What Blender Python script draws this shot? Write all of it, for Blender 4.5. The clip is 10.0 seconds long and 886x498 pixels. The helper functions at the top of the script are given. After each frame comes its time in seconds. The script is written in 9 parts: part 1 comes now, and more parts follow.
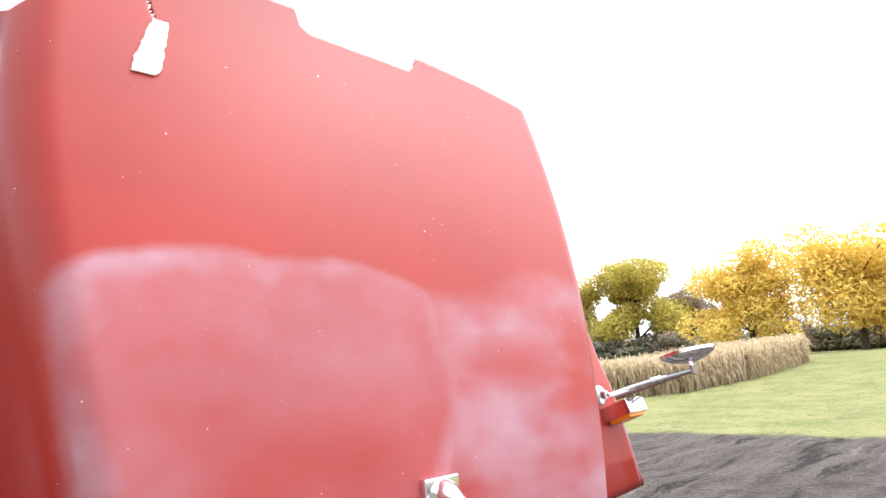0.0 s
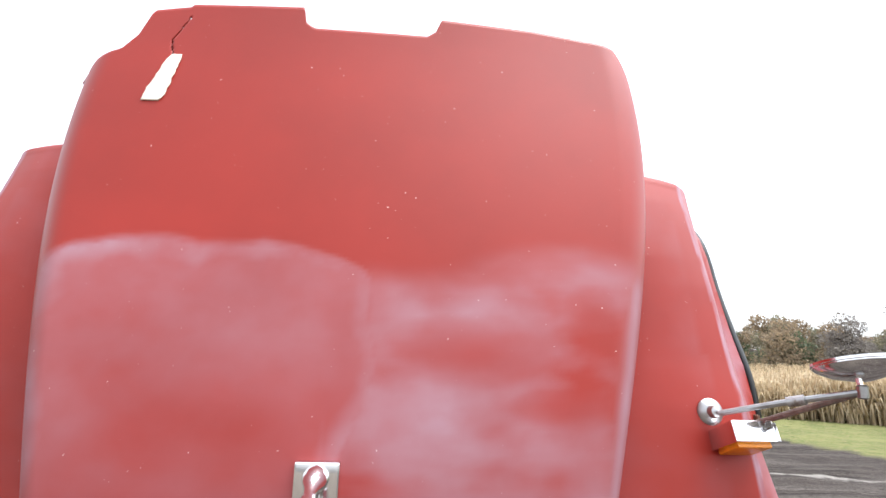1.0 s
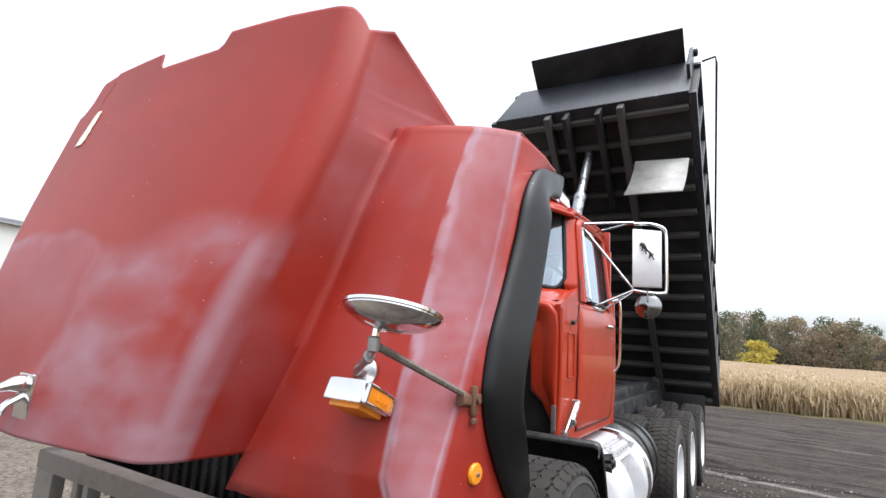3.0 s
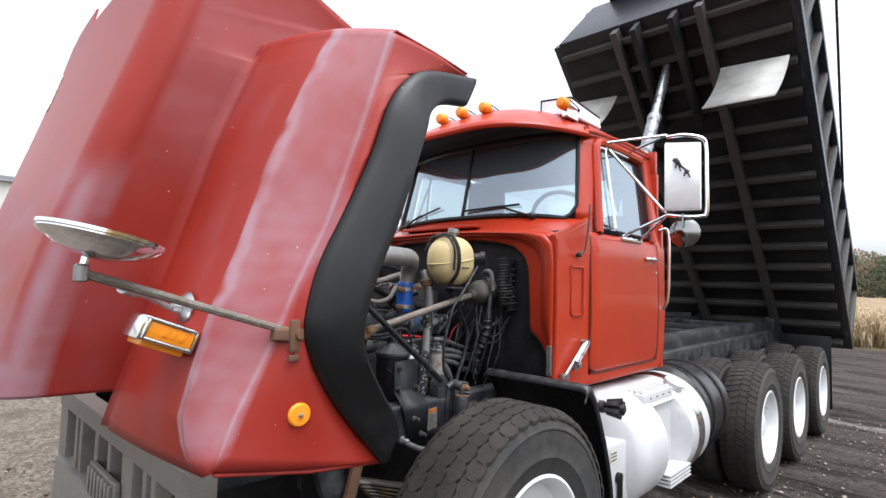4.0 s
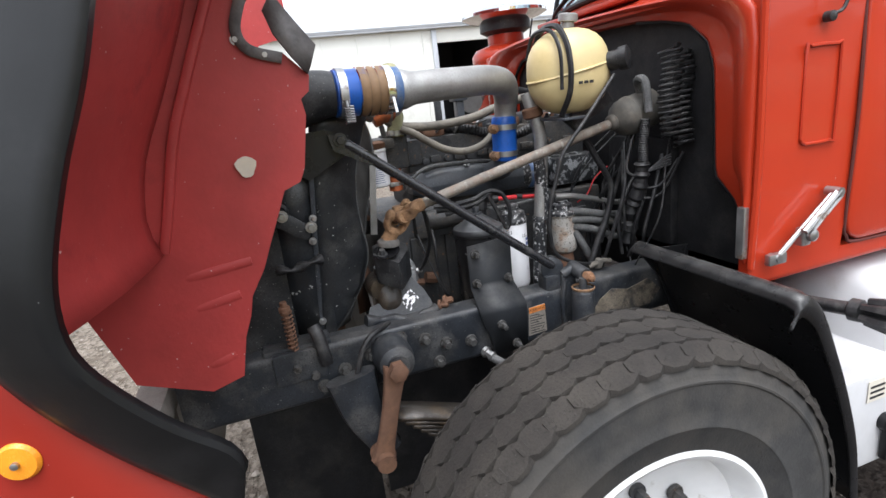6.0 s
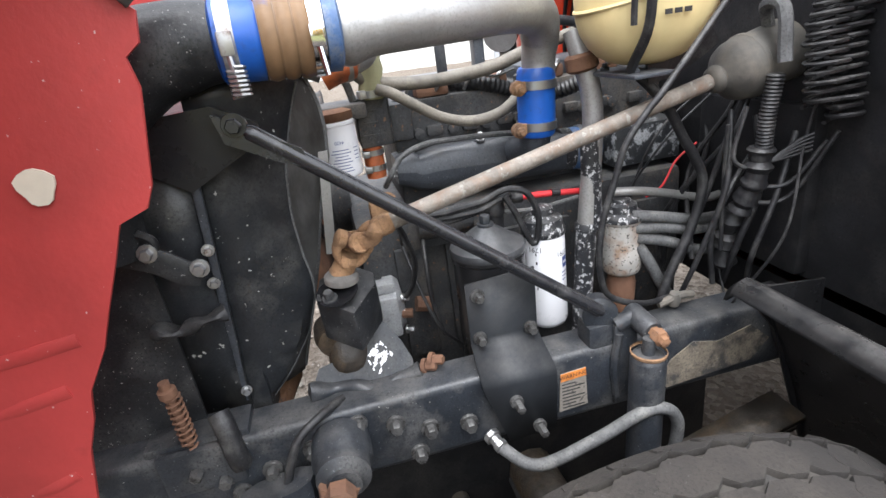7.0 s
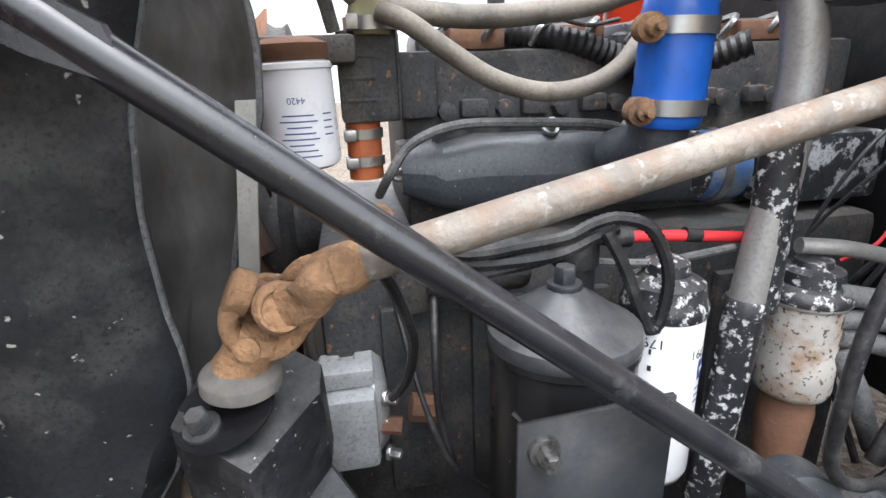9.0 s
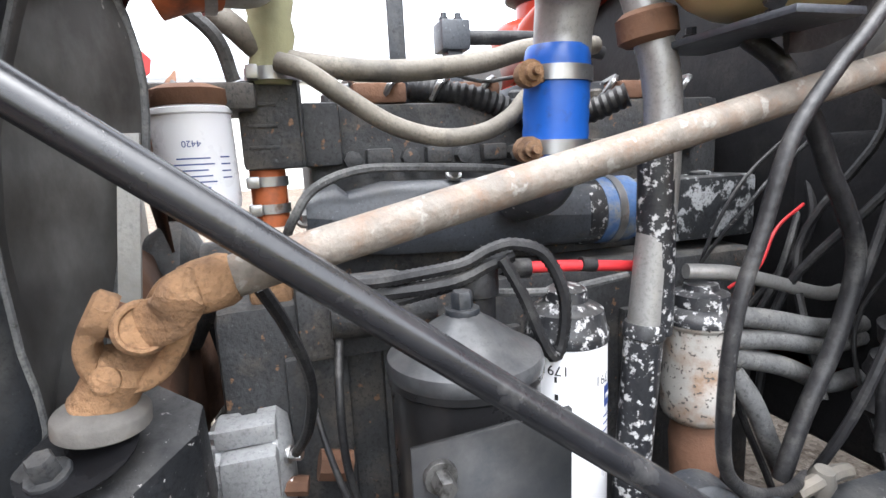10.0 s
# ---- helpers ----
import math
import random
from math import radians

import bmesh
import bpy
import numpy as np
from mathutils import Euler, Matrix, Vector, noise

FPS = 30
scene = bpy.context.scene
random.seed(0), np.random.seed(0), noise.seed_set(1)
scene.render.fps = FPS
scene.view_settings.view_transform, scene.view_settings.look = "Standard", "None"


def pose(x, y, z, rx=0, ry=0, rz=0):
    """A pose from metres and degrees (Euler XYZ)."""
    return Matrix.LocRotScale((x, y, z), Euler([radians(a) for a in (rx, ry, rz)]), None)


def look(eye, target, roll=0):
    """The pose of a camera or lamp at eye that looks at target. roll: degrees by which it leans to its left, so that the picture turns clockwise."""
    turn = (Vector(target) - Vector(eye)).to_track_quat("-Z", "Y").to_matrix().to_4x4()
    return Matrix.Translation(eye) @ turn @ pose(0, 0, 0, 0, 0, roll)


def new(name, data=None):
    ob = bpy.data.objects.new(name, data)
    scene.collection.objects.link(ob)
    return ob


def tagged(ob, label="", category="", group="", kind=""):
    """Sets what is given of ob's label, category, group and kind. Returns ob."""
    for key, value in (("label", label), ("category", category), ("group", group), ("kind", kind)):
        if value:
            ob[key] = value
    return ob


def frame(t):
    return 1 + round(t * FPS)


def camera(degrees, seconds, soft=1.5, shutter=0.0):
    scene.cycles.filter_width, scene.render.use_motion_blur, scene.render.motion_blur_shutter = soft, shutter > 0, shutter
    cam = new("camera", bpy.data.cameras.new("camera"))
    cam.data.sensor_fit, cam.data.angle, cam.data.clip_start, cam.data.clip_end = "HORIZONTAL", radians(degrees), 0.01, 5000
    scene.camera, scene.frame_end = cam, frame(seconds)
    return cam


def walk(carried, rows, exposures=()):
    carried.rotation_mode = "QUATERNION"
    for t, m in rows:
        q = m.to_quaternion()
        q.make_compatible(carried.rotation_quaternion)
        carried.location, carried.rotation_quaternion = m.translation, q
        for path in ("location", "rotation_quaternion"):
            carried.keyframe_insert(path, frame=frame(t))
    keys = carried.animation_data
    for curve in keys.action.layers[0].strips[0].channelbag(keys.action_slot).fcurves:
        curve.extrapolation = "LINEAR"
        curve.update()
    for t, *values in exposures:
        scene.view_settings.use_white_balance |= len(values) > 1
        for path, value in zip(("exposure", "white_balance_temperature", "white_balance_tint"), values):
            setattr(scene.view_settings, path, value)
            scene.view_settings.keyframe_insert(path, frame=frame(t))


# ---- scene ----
cam = camera(80.7, 10.0)
PATH = [
    (0.0, (-0.7, -0.941, 1.531), (0.672, 0.763, 2.03), -3.25),
    (0.5, (-0.306, -1.097, 1.53), (0.546, 0.923, 2.006), -5.25),
    (1.0, (0.159, -1.134, 1.525), (0.31, 1.057, 1.979), 1.76),
    (1.5, (0.636, -1.141, 1.534), (0.232, 1.029, 1.929), 2.32),
    (2.0, (1.107, -1.054, 1.485), (0.53, 1.078, 1.872), 0.13),
    (3.3, (1.993, -0.628, 1.495), (0.755, 1.225, 1.868), 3.2),
    (3.5, (2.087, -0.496, 1.494), (0.837, 1.355, 1.837), 0.8),
    (4.0, (2.295, -0.193, 1.476), (0.738, 1.438, 1.62), 1.6),
    (4.5, (2.318, 0.101, 1.448), (0.607, 1.566, 1.629), 2.1),
    (5.0, (2.263, 0.391, 1.436), (0.347, 1.585, 1.52), -0.8),
    (5.5, (2.184, 0.626, 1.472), (0.115, 1.496, 1.205), -1.6),
    (5.7, (2.109, 0.707, 1.506), (0.026, 1.469, 1.067), -4.7),
    (6.8, (1.523, 1.103, 1.58), (-0.529, 1.549, 0.745), -6.9),
    (7.0, (1.426, 1.147, 1.566), (-0.627, 1.525, 0.702), -7.9),
    (7.5, (1.18, 1.236, 1.524), (-0.788, 1.635, 0.486), -9.7),
    (8.0, (0.98, 1.303, 1.441), (-0.862, 1.707, 0.197), -4.4),
    (8.5, (0.903, 1.281, 1.417), (-1.14, 1.626, 0.515), -4.5),
    (9.0, (0.909, 1.222, 1.399), (-1.2, 1.576, 0.669), -2.3),
    (9.5, (0.928, 1.229, 1.377), (-1.237, 1.655, 0.889), -2.9),
    (10.0, (0.932, 1.262, 1.346), (-1.201, 1.893, 0.945), -2.9),
]
walk(cam, [(t, look(eye, target, roll)) for t, eye, target, roll in PATH],
     [(t, e, 6150, 10) for t, e in ((0.0, 0.90), (0.5, 0.68), (1.0, 0.50), (2.0, 0.26), (3.5, 0.07), (4.5, 0.12), (5.0, 0.05), (5.7, 0.15), (7, 0.98), (8, 0.95), (8.5, 1.12), (9.0, 1.2), (10.0, 1.48))])
# ---- end of path ----

# ---- light ----
world = bpy.data.worlds.new("overcast_sky")
scene.world = world
world.use_nodes = True
wn = world.node_tree
sky = wn.nodes.new("ShaderNodeTexSky")
sky.sky_type = "NISHITA"
sky.sun_disc = False
sky.sun_elevation, sky.sun_rotation = radians(70), radians(100)
sky.air_density, sky.dust_density, sky.ozone_density = 1.0, 4.0, 1.0
pale = wn.nodes.new("ShaderNodeHueSaturation")
pale.inputs["Saturation"].default_value = 0.16
wn.links.new(sky.outputs[0], pale.inputs["Color"])
wn.links.new(pale.outputs[0], wn.nodes["Background"].inputs[0])
wn.nodes["Background"].inputs[1].default_value = 0.38
sun = new("sun", bpy.data.lights.new("sun", "SUN"))
sun.data.energy, sun.data.angle, sun.data.color = 1.0, radians(70), (1.0, 0.99, 0.98)
sun.matrix_world = look((4.5, -0.8, 13), (0, 0, 0))
scene.view_settings.exposure = 0.0


# ---- materials ----
def mat(name, base, rough=0.5, metal=0.0, vary=0.25, scale=6.0, bump=0.0, bscale=80.0, spot=None, spot_at=0.6, spot_scale=5.0, spot_rough=None,
        fleck=None, fleck_at=0.66, fleck_scale=40.0, coat=0.0, soft=0.06, stretch=None, grit=0.0, dust=0.0, spec=0.5):
    """A worn surface: base colour with slow and fine variation, larger stains (spot), small flecks, and fine relief."""
    m = bpy.data.materials.new(name)
    m.use_nodes = True
    t = m.node_tree
    n, l = t.nodes, t.links
    b = n["Principled BSDF"]
    tc = n.new("ShaderNodeTexCoord")
    vec = tc.outputs["Object"]
    if stretch:
        mp = n.new("ShaderNodeMapping")
        mp.inputs["Scale"].default_value = stretch
        l.new(vec, mp.inputs[0])
        vec = mp.outputs[0]

    def noise_tex(s, detail=5.0, rough_=0.6):
        x = n.new("ShaderNodeTexNoise")
        x.inputs["Scale"].default_value, x.inputs["Detail"].default_value, x.inputs["Roughness"].default_value = s, detail, rough_
        l.new(vec, x.inputs["Vector"])
        return x.outputs["Fac"]

    def mix(fac, a, c):
        x = n.new("ShaderNodeMix")
        x.data_type = "RGBA"
        l.new(fac, x.inputs["Factor"])
        for sock, v in ((x.inputs[6], a), (x.inputs[7], c)):
            if isinstance(v, tuple):
                sock.default_value = (*v[:3], 1)
            else:
                l.new(v, sock)
        return x.outputs[2]

    def step(fac, at, w):
        x = n.new("ShaderNodeMapRange")
        x.inputs["From Min"].default_value, x.inputs["From Max"].default_value = at - w, at + w
        l.new(fac, x.inputs["Value"])
        return x.outputs[0]

    lo = tuple(c * (1 - vary) for c in base)
    hi = tuple(min(1, c * (1 + vary)) for c in base)
    col = mix(step(noise_tex(scale), 0.5, 0.22), lo, hi)
    rsock = None
    if spot:
        f = step(noise_tex(spot_scale, 8.0, 0.65), spot_at, soft)
        col = mix(f, col, spot)
        if spot_rough is not None:
            x = n.new("ShaderNodeMapRange")
            x.inputs["To Min"].default_value, x.inputs["To Max"].default_value = rough, spot_rough
            l.new(f, x.inputs["Value"])
            rsock = x.outputs[0]
    if fleck:
        col = mix(step(noise_tex(fleck_scale, 3.0, 0.5), fleck_at, 0.02), col, fleck)
    if grit:
        # fine dirt: darker pores and paler scuffs
        dark = tuple(c * (1 - 0.62 * grit) for c in base)
        pale_ = tuple(min(1, c * 1.6 + 0.05) for c in base)
        col = mix(step(noise_tex(210.0, 4.0, 0.7), 0.40, -0.10), col, dark)
        col = mix(step(noise_tex(130.0, 6.0, 0.75), 0.74 - 0.08 * grit, 0.05), col, pale_)
    if dust:
        # dust settled on what faces up
        ge = n.new("ShaderNodeNewGeometry")
        sp = n.new("ShaderNodeSeparateXYZ")
        l.new(ge.outputs["Normal"], sp.inputs[0])
        up = step(sp.outputs[2], 0.55, 0.45)
        mu = n.new("ShaderNodeMath")
        mu.operation = "MULTIPLY"
        l.new(up, mu.inputs[0])
        mr = n.new("ShaderNodeMapRange")
        mr.inputs["From Min"].default_value, mr.inputs["From Max"].default_value, mr.inputs["To Max"].default_value = 0.35, 0.7, dust
        l.new(noise_tex(24.0, 6.0, 0.7), mr.inputs["Value"])
        l.new(mr.outputs[0], mu.inputs[1])
        col = mix(mu.outputs[0], col, (0.20, 0.188, 0.172))
    if isinstance(col, tuple):
        b.inputs["Base Color"].default_value = (*col, 1)
    else:
        l.new(col, b.inputs["Base Color"])
    b.inputs["Specular IOR Level"].default_value = spec
    if rsock is None:
        x = n.new("ShaderNodeMapRange")
        x.inputs["To Min"].default_value, x.inputs["To Max"].default_value = max(0.02, rough - 0.08), min(1, rough + 0.1)
        l.new(noise_tex(scale * 3), x.inputs["Value"])
        rsock = x.outputs[0]
    l.new(rsock, b.inputs["Roughness"])
    b.inputs["Metallic"].default_value = metal
    if coat:
        b.inputs["Coat Weight"].default_value, b.inputs["Coat Roughness"].default_value = coat, 0.03
    if bump:
        bp = n.new("ShaderNodeBump")
        bp.inputs["Strength"].default_value, bp.inputs["Distance"].default_value = bump, 0.004
        l.new(noise_tex(bscale, 6.0), bp.inputs["Height"])
        l.new(bp.outputs[0], b.inputs["Normal"])
    return m


def plain(name, base, rough=0.4, metal=0.0, emit=None, alpha=None, trans=0.0):
    m = bpy.data.materials.new(name)
    m.use_nodes = True
    b = m.node_tree.nodes["Principled BSDF"]
    b.inputs["Base Color"].default_value = (*base, 1)
    b.inputs["Roughness"].default_value, b.inputs["Metallic"].default_value = rough, metal
    b.inputs["Transmission Weight"].default_value = trans
    return m


RED = (0.268, 0.021, 0.0125)


def hood_paint():
    """Oxidised red with sanded, hazy areas, given by the mesh's own wear attribute."""
    m = mat("faded_red_paint", RED, 0.5, spec=0.28, vary=0.10, scale=2.5, fleck=(0.75, 0.55, 0.5), fleck_at=0.765, fleck_scale=95.0)
    t = m.node_tree
    n, l = t.nodes, t.links
    b = n["Principled BSDF"]
    old = b.inputs["Base Color"].links[0].from_socket
    at = n.new("ShaderNodeAttribute")
    at.attribute_name = "sanded"
    tc = n.new("ShaderNodeTexCoord")
    nz = n.new("ShaderNodeTexNoise")
    nz.inputs["Scale"].default_value, nz.inputs["Detail"].default_value = 5.0, 5.0
    l.new(tc.outputs["Object"], nz.inputs["Vector"])
    mr = n.new("ShaderNodeMapRange")
    mr.inputs["From Min"].default_value, mr.inputs["From Max"].default_value = 0.3, 0.62
    mr.inputs["To Min"].default_value = 0.72
    l.new(nz.outputs["Fac"], mr.inputs["Value"])
    mu = n.new("ShaderNodeMath")
    mu.operation = "MULTIPLY"
    l.new(at.outputs["Fac"], mu.inputs[0])
    l.new(mr.outputs[0], mu.inputs[1])
    mx = n.new("ShaderNodeMix")
    mx.data_type = "RGBA"
    l.new(mu.outputs[0], mx.inputs["Factor"])
    l.new(old, mx.inputs[6])
    mx.inputs[7].default_value = (0.34, 0.205, 0.24, 1)
    l.new(mx.outputs[2], b.inputs["Base Color"])
    rr = n.new("ShaderNodeMapRange")
    rr.inputs["To Min"].default_value, rr.inputs["To Max"].default_value = 0.42, 0.7
    l.new(mu.outputs[0], rr.inputs["Value"])
    l.new(rr.outputs[0], b.inputs["Roughness"])
    return m


M_HOOD = hood_paint()
M_HOIST = mat("dull_hoist_steel", (0.45, 0.46, 0.48), 0.28, metal=0.9, vary=0.15, scale=9.0, spot=(0.12, 0.12, 0.125), spot_at=0.6, spot_scale=6.0)
M_CREAM = mat("bare_cream_fibreglass", (0.80, 0.77, 0.63), 0.6, vary=0.06, scale=30.0, bump=0.2, bscale=120.0)
M_SEAM = mat("shut_line_dark_red", (0.075, 0.012, 0.008), 0.8, vary=0.3, scale=20.0)
M_RED = mat("red_cab_paint", (0.385, 0.031, 0.010), 0.36, vary=0.08, scale=2.0, fleck=(0.6, 0.5, 0.45), fleck_at=0.79, fleck_scale=30.0, bump=0.02, bscale=12.0, coat=0.35, spec=0.25)
M_REDIN = mat("red_gelcoat_inside", (0.42, 0.045, 0.042), 0.5, vary=0.2, scale=5.0, bump=0.15, bscale=70.0, spot=(0.30, 0.03, 0.03), spot_at=0.62, fleck=(0.6, 0.5, 0.48), fleck_at=0.745, fleck_scale=90.0)
M_RUBBER = mat("black_rubber_flare", (0.008, 0.0083, 0.009), 0.36, vary=0.25, scale=9.0, bump=0.05, bscale=120.0, spot=(0.014, 0.014, 0.015), spot_at=0.60, fleck=(0.5, 0.5, 0.5), fleck_at=0.80, spec=0.3)
M_TYRE = mat("dusty_tyre_rubber", (0.030, 0.0295, 0.029), 0.85, vary=0.3, scale=14.0, bump=0.35, bscale=150.0, spot=(0.058, 0.050, 0.041), spot_at=0.52, spot_scale=3.5, soft=0.15)
M_TREAD = mat("muddy_tyre_tread", (0.019, 0.0160, 0.0138), 0.9, vary=0.35, scale=12.0, bump=0.5, bscale=140.0, spot=(0.037, 0.0315, 0.026), spot_at=0.52, spot_scale=5.0, soft=0.12, grit=0.8)
M_BLACK = mat("greasy_black_paint", (0.017, 0.018, 0.020), 0.40, vary=0.4, scale=12.0, bump=0.3, bscale=60.0, spot=(0.055, 0.054, 0.053), spot_at=0.60, spot_scale=9.0, spot_rough=0.8, soft=0.12, fleck=(0.30, 0.29, 0.28), fleck_at=0.70, fleck_scale=190.0, grit=1.0, dust=0.22, spec=0.38)
M_FRAME = mat("black_frame_paint", (0.021, 0.024, 0.029), 0.36, vary=0.4, scale=9.0, bump=0.25, bscale=70.0, spot=(0.085, 0.082, 0.078), spot_at=0.60, spot_scale=8.0, spot_rough=0.8, soft=0.12, fleck=(0.28, 0.27, 0.25), fleck_at=0.73, fleck_scale=180.0, grit=1.0, dust=0.22, spec=0.38)
M_GLOSSB = mat("smooth_black_paint", (0.014, 0.014, 0.015), 0.28, vary=0.3, scale=6.0, bump=0.1, bscale=40.0, spot=(0.05, 0.05, 0.05), spot_at=0.66, fleck=(0.35, 0.34, 0.33), fleck_at=0.77, fleck_scale=150.0, grit=0.5, dust=0.25, spec=0.38)
M_CAST = mat("grimy_engine_casting", (0.036, 0.037, 0.039), 0.6, vary=0.5, scale=14.0, bump=0.6, bscale=60.0, spot=(0.085, 0.074, 0.062), spot_at=0.60, spot_scale=11.0, soft=0.1, fleck=(0.16, 0.09, 0.05), fleck_at=0.68, fleck_scale=80.0, grit=1.0, dust=0.22, spec=0.38)
M_GREYC = mat("grey_engine_paint", (0.048, 0.054, 0.064), 0.42, vary=0.3, scale=8.0, bump=0.25, bscale=50.0, spot=(0.020, 0.021, 0.024), spot_at=0.58, spot_scale=8.0, soft=0.1, fleck=(0.40, 0.40, 0.39), fleck_at=0.725, fleck_scale=150.0, grit=1.0, dust=0.34)
M_CHIP = mat("black_paint_flaking_off_metal", (0.020, 0.021, 0.024), 0.4, vary=0.3, scale=9.0, bump=0.3, bscale=60.0, spot=(0.46, 0.46, 0.46), spot_at=0.57, spot_scale=90.0, spot_rough=0.55, soft=0.02, grit=1.0, dust=0.34)
M_FLAKE = mat("housing_with_flaked_patches", (0.026, 0.028, 0.031), 0.42, vary=0.3, scale=9.0, bump=0.3, bscale=60.0, spot=(0.30, 0.31, 0.32), spot_at=0.53, spot_scale=26.0, spot_rough=0.55, soft=0.02, grit=1.0, dust=0.34)
M_BED = mat("weathered_black_bed_steel", (0.0095, 0.0095, 0.011), 0.48, vary=0.4, scale=3.0, bump=0.25, bscale=20.0, spot=(0.028, 0.027, 0.026), spot_at=0.58, spot_scale=2.5, soft=0.15, spec=0.3)
M_BEDF = mat("worn_grey_black_steel", (0.016, 0.018, 0.024), 0.35, vary=0.4, scale=4.0, bump=0.2, bscale=18.0, spot=(0.075, 0.082, 0.092), spot_at=0.64, spot_scale=5.0, stretch=(4, 1, 1))
M_WHITE = mat("chalky_white_paint", (0.53, 0.53, 0.54), 0.45, vary=0.08, scale=6.0, bump=0.12, bscale=40.0, spot=(0.45, 0.44, 0.42), spot_at=0.68, spot_scale=6.0)
M_RIM = mat("white_wheel_paint", (0.72, 0.72, 0.72), 0.4, vary=0.08, scale=7.0, bump=0.08, bscale=40.0, spot=(0.4, 0.37, 0.33), spot_at=0.68, spot_scale=9.0)
M_FILT = mat("white_filter_can", (0.80, 0.80, 0.82), 0.28, vary=0.03, scale=10.0, bump=0.03, bscale=60.0, spot=(0.5, 0.5, 0.5), spot_at=0.74, spot_scale=12.0)
M_CHROME = mat("bright_chrome", (0.78, 0.78, 0.79), 0.10, metal=1.0, vary=0.05, scale=14.0, spot=(0.45, 0.38, 0.32), spot_at=0.74, spot_scale=26.0)
M_STEEL = mat("dull_steel", (0.40, 0.40, 0.40), 0.35, metal=0.9, vary=0.2, scale=18.0, bump=0.1, spot=(0.20, 0.14, 0.10), spot_at=0.64, spot_scale=18.0, spot_rough=0.8)
M_ALU = mat("cast_aluminium", (0.34, 0.335, 0.325), 0.45, metal=0.55, vary=0.15, scale=9.0, bump=0.2, bscale=110.0, spot=(0.20, 0.185, 0.165), spot_at=0.62, spot_scale=7.0, soft=0.15, grit=0.4)
M_ALT = mat("alternator_alloy", (0.34, 0.345, 0.35), 0.5, metal=0.35, vary=0.25, scale=18.0, bump=0.3, bscale=90.0, spot=(0.13, 0.12, 0.11), spot_at=0.62, spot_scale=20.0, grit=0.6)
M_RUST = mat("rusty_tan_cast_yoke", (0.27, 0.155, 0.080), 0.92, vary=0.3, scale=22.0, bump=0.9, bscale=150.0, spot=(0.11, 0.065, 0.04), spot_at=0.58, spot_scale=16.0, soft=0.08, grit=0.6)
M_RUSTO = mat("orange_rusty_steel", (0.19, 0.095, 0.048), 0.85, vary=0.35, scale=30.0, bump=0.5, bscale=120.0, spot=(0.08, 0.05, 0.035), spot_at=0.58, spot_scale=30.0)
M_RUSTD = mat("dark_rusty_steel", (0.12, 0.06, 0.035), 0.85, vary=0.35, scale=14.0, bump=0.5, bscale=90.0, spot=(0.17, 0.085, 0.045), spot_at=0.6, spot_scale=12.0, soft=0.1)
M_SHAFT = mat("bare_shaft_worn_paint", (0.172, 0.150, 0.126), 0.62, vary=0.4, scale=30.0, bump=0.5, bscale=120.0, spot=(0.16, 0.105, 0.072), spot_at=0.57, spot_scale=38.0, soft=0.12, fleck=(0.24, 0.225, 0.20), fleck_at=0.63, fleck_scale=55.0, grit=0.4)
M_OLDCAN = mat("rusty_grey_canister", (0.34, 0.325, 0.30), 0.55, vary=0.25, scale=16.0, bump=0.3, bscale=80.0, spot=(0.20, 0.12, 0.07), spot_at=0.57, spot_scale=20.0, soft=0.1, fleck=(0.06, 0.055, 0.05), fleck_at=0.62, fleck_scale=160.0)
M_BLUE = mat("blue_silicone_hose", (0.014, 0.095, 0.42), 0.34, vary=0.2, scale=14.0, bump=0.15, bscale=60.0, spot=(0.025, 0.05, 0.17), spot_at=0.62, spot_scale=18.0, dust=0.12)
M_TANHOSE = mat("dusty_tan_hose", (0.155, 0.138, 0.112), 0.7, vary=0.3, scale=18.0, bump=0.3, bscale=90.0, spot=(0.075, 0.068, 0.058), spot_at=0.58, spot_scale=16.0, grit=0.6, dust=0.3)
M_GREENH = mat("faded_green_wrapped_hose", (0.26, 0.25, 0.14), 0.75, vary=0.2, scale=18.0, bump=0.3, bscale=120.0, spot=(0.14, 0.13, 0.08), spot_at=0.6)
M_ORANGEH = mat("orange_silicone_hose", (0.42, 0.11, 0.035), 0.55, vary=0.25, scale=16.0, bump=0.2, spot=(0.16, 0.06, 0.03), spot_at=0.6, spot_scale=14.0)
M_BROWNH = mat("brown_rubber_hump_hose", (0.20, 0.12, 0.06), 0.6, vary=0.35, scale=12.0, bump=0.2, spot=(0.03, 0.08, 0.28), spot_at=0.62, spot_scale=8.0)
M_HOSE = mat("black_rubber_hose", (0.014, 0.014, 0.0155), 0.46, vary=0.45, scale=22.0, bump=0.3, bscale=120.0, spot=(0.055, 0.054, 0.052), spot_at=0.61, spot_scale=24.0, soft=0.12, grit=1.0, dust=0.2, spec=0.38)
M_GREYH = mat("dusty_grey_hose", (0.085, 0.086, 0.087), 0.75, vary=0.35, scale=24.0, bump=0.35, bscale=120.0, spot=(0.15, 0.148, 0.14), spot_at=0.6, spot_scale=20.0, grit=1.0, dust=0.34)
M_TANKP = mat("yellowed_plastic_tank", (0.58, 0.47, 0.24), 0.42, vary=0.12, scale=6.0, bump=0.05, spot=(0.45, 0.34, 0.15), spot_at=0.6, spot_scale=4.0, soft=0.15)
M_AMBER = mat("amber_lens", (0.80, 0.26, 0.012), 0.22, vary=0.12, scale=30.0, bump=0.15, bscale=160.0)
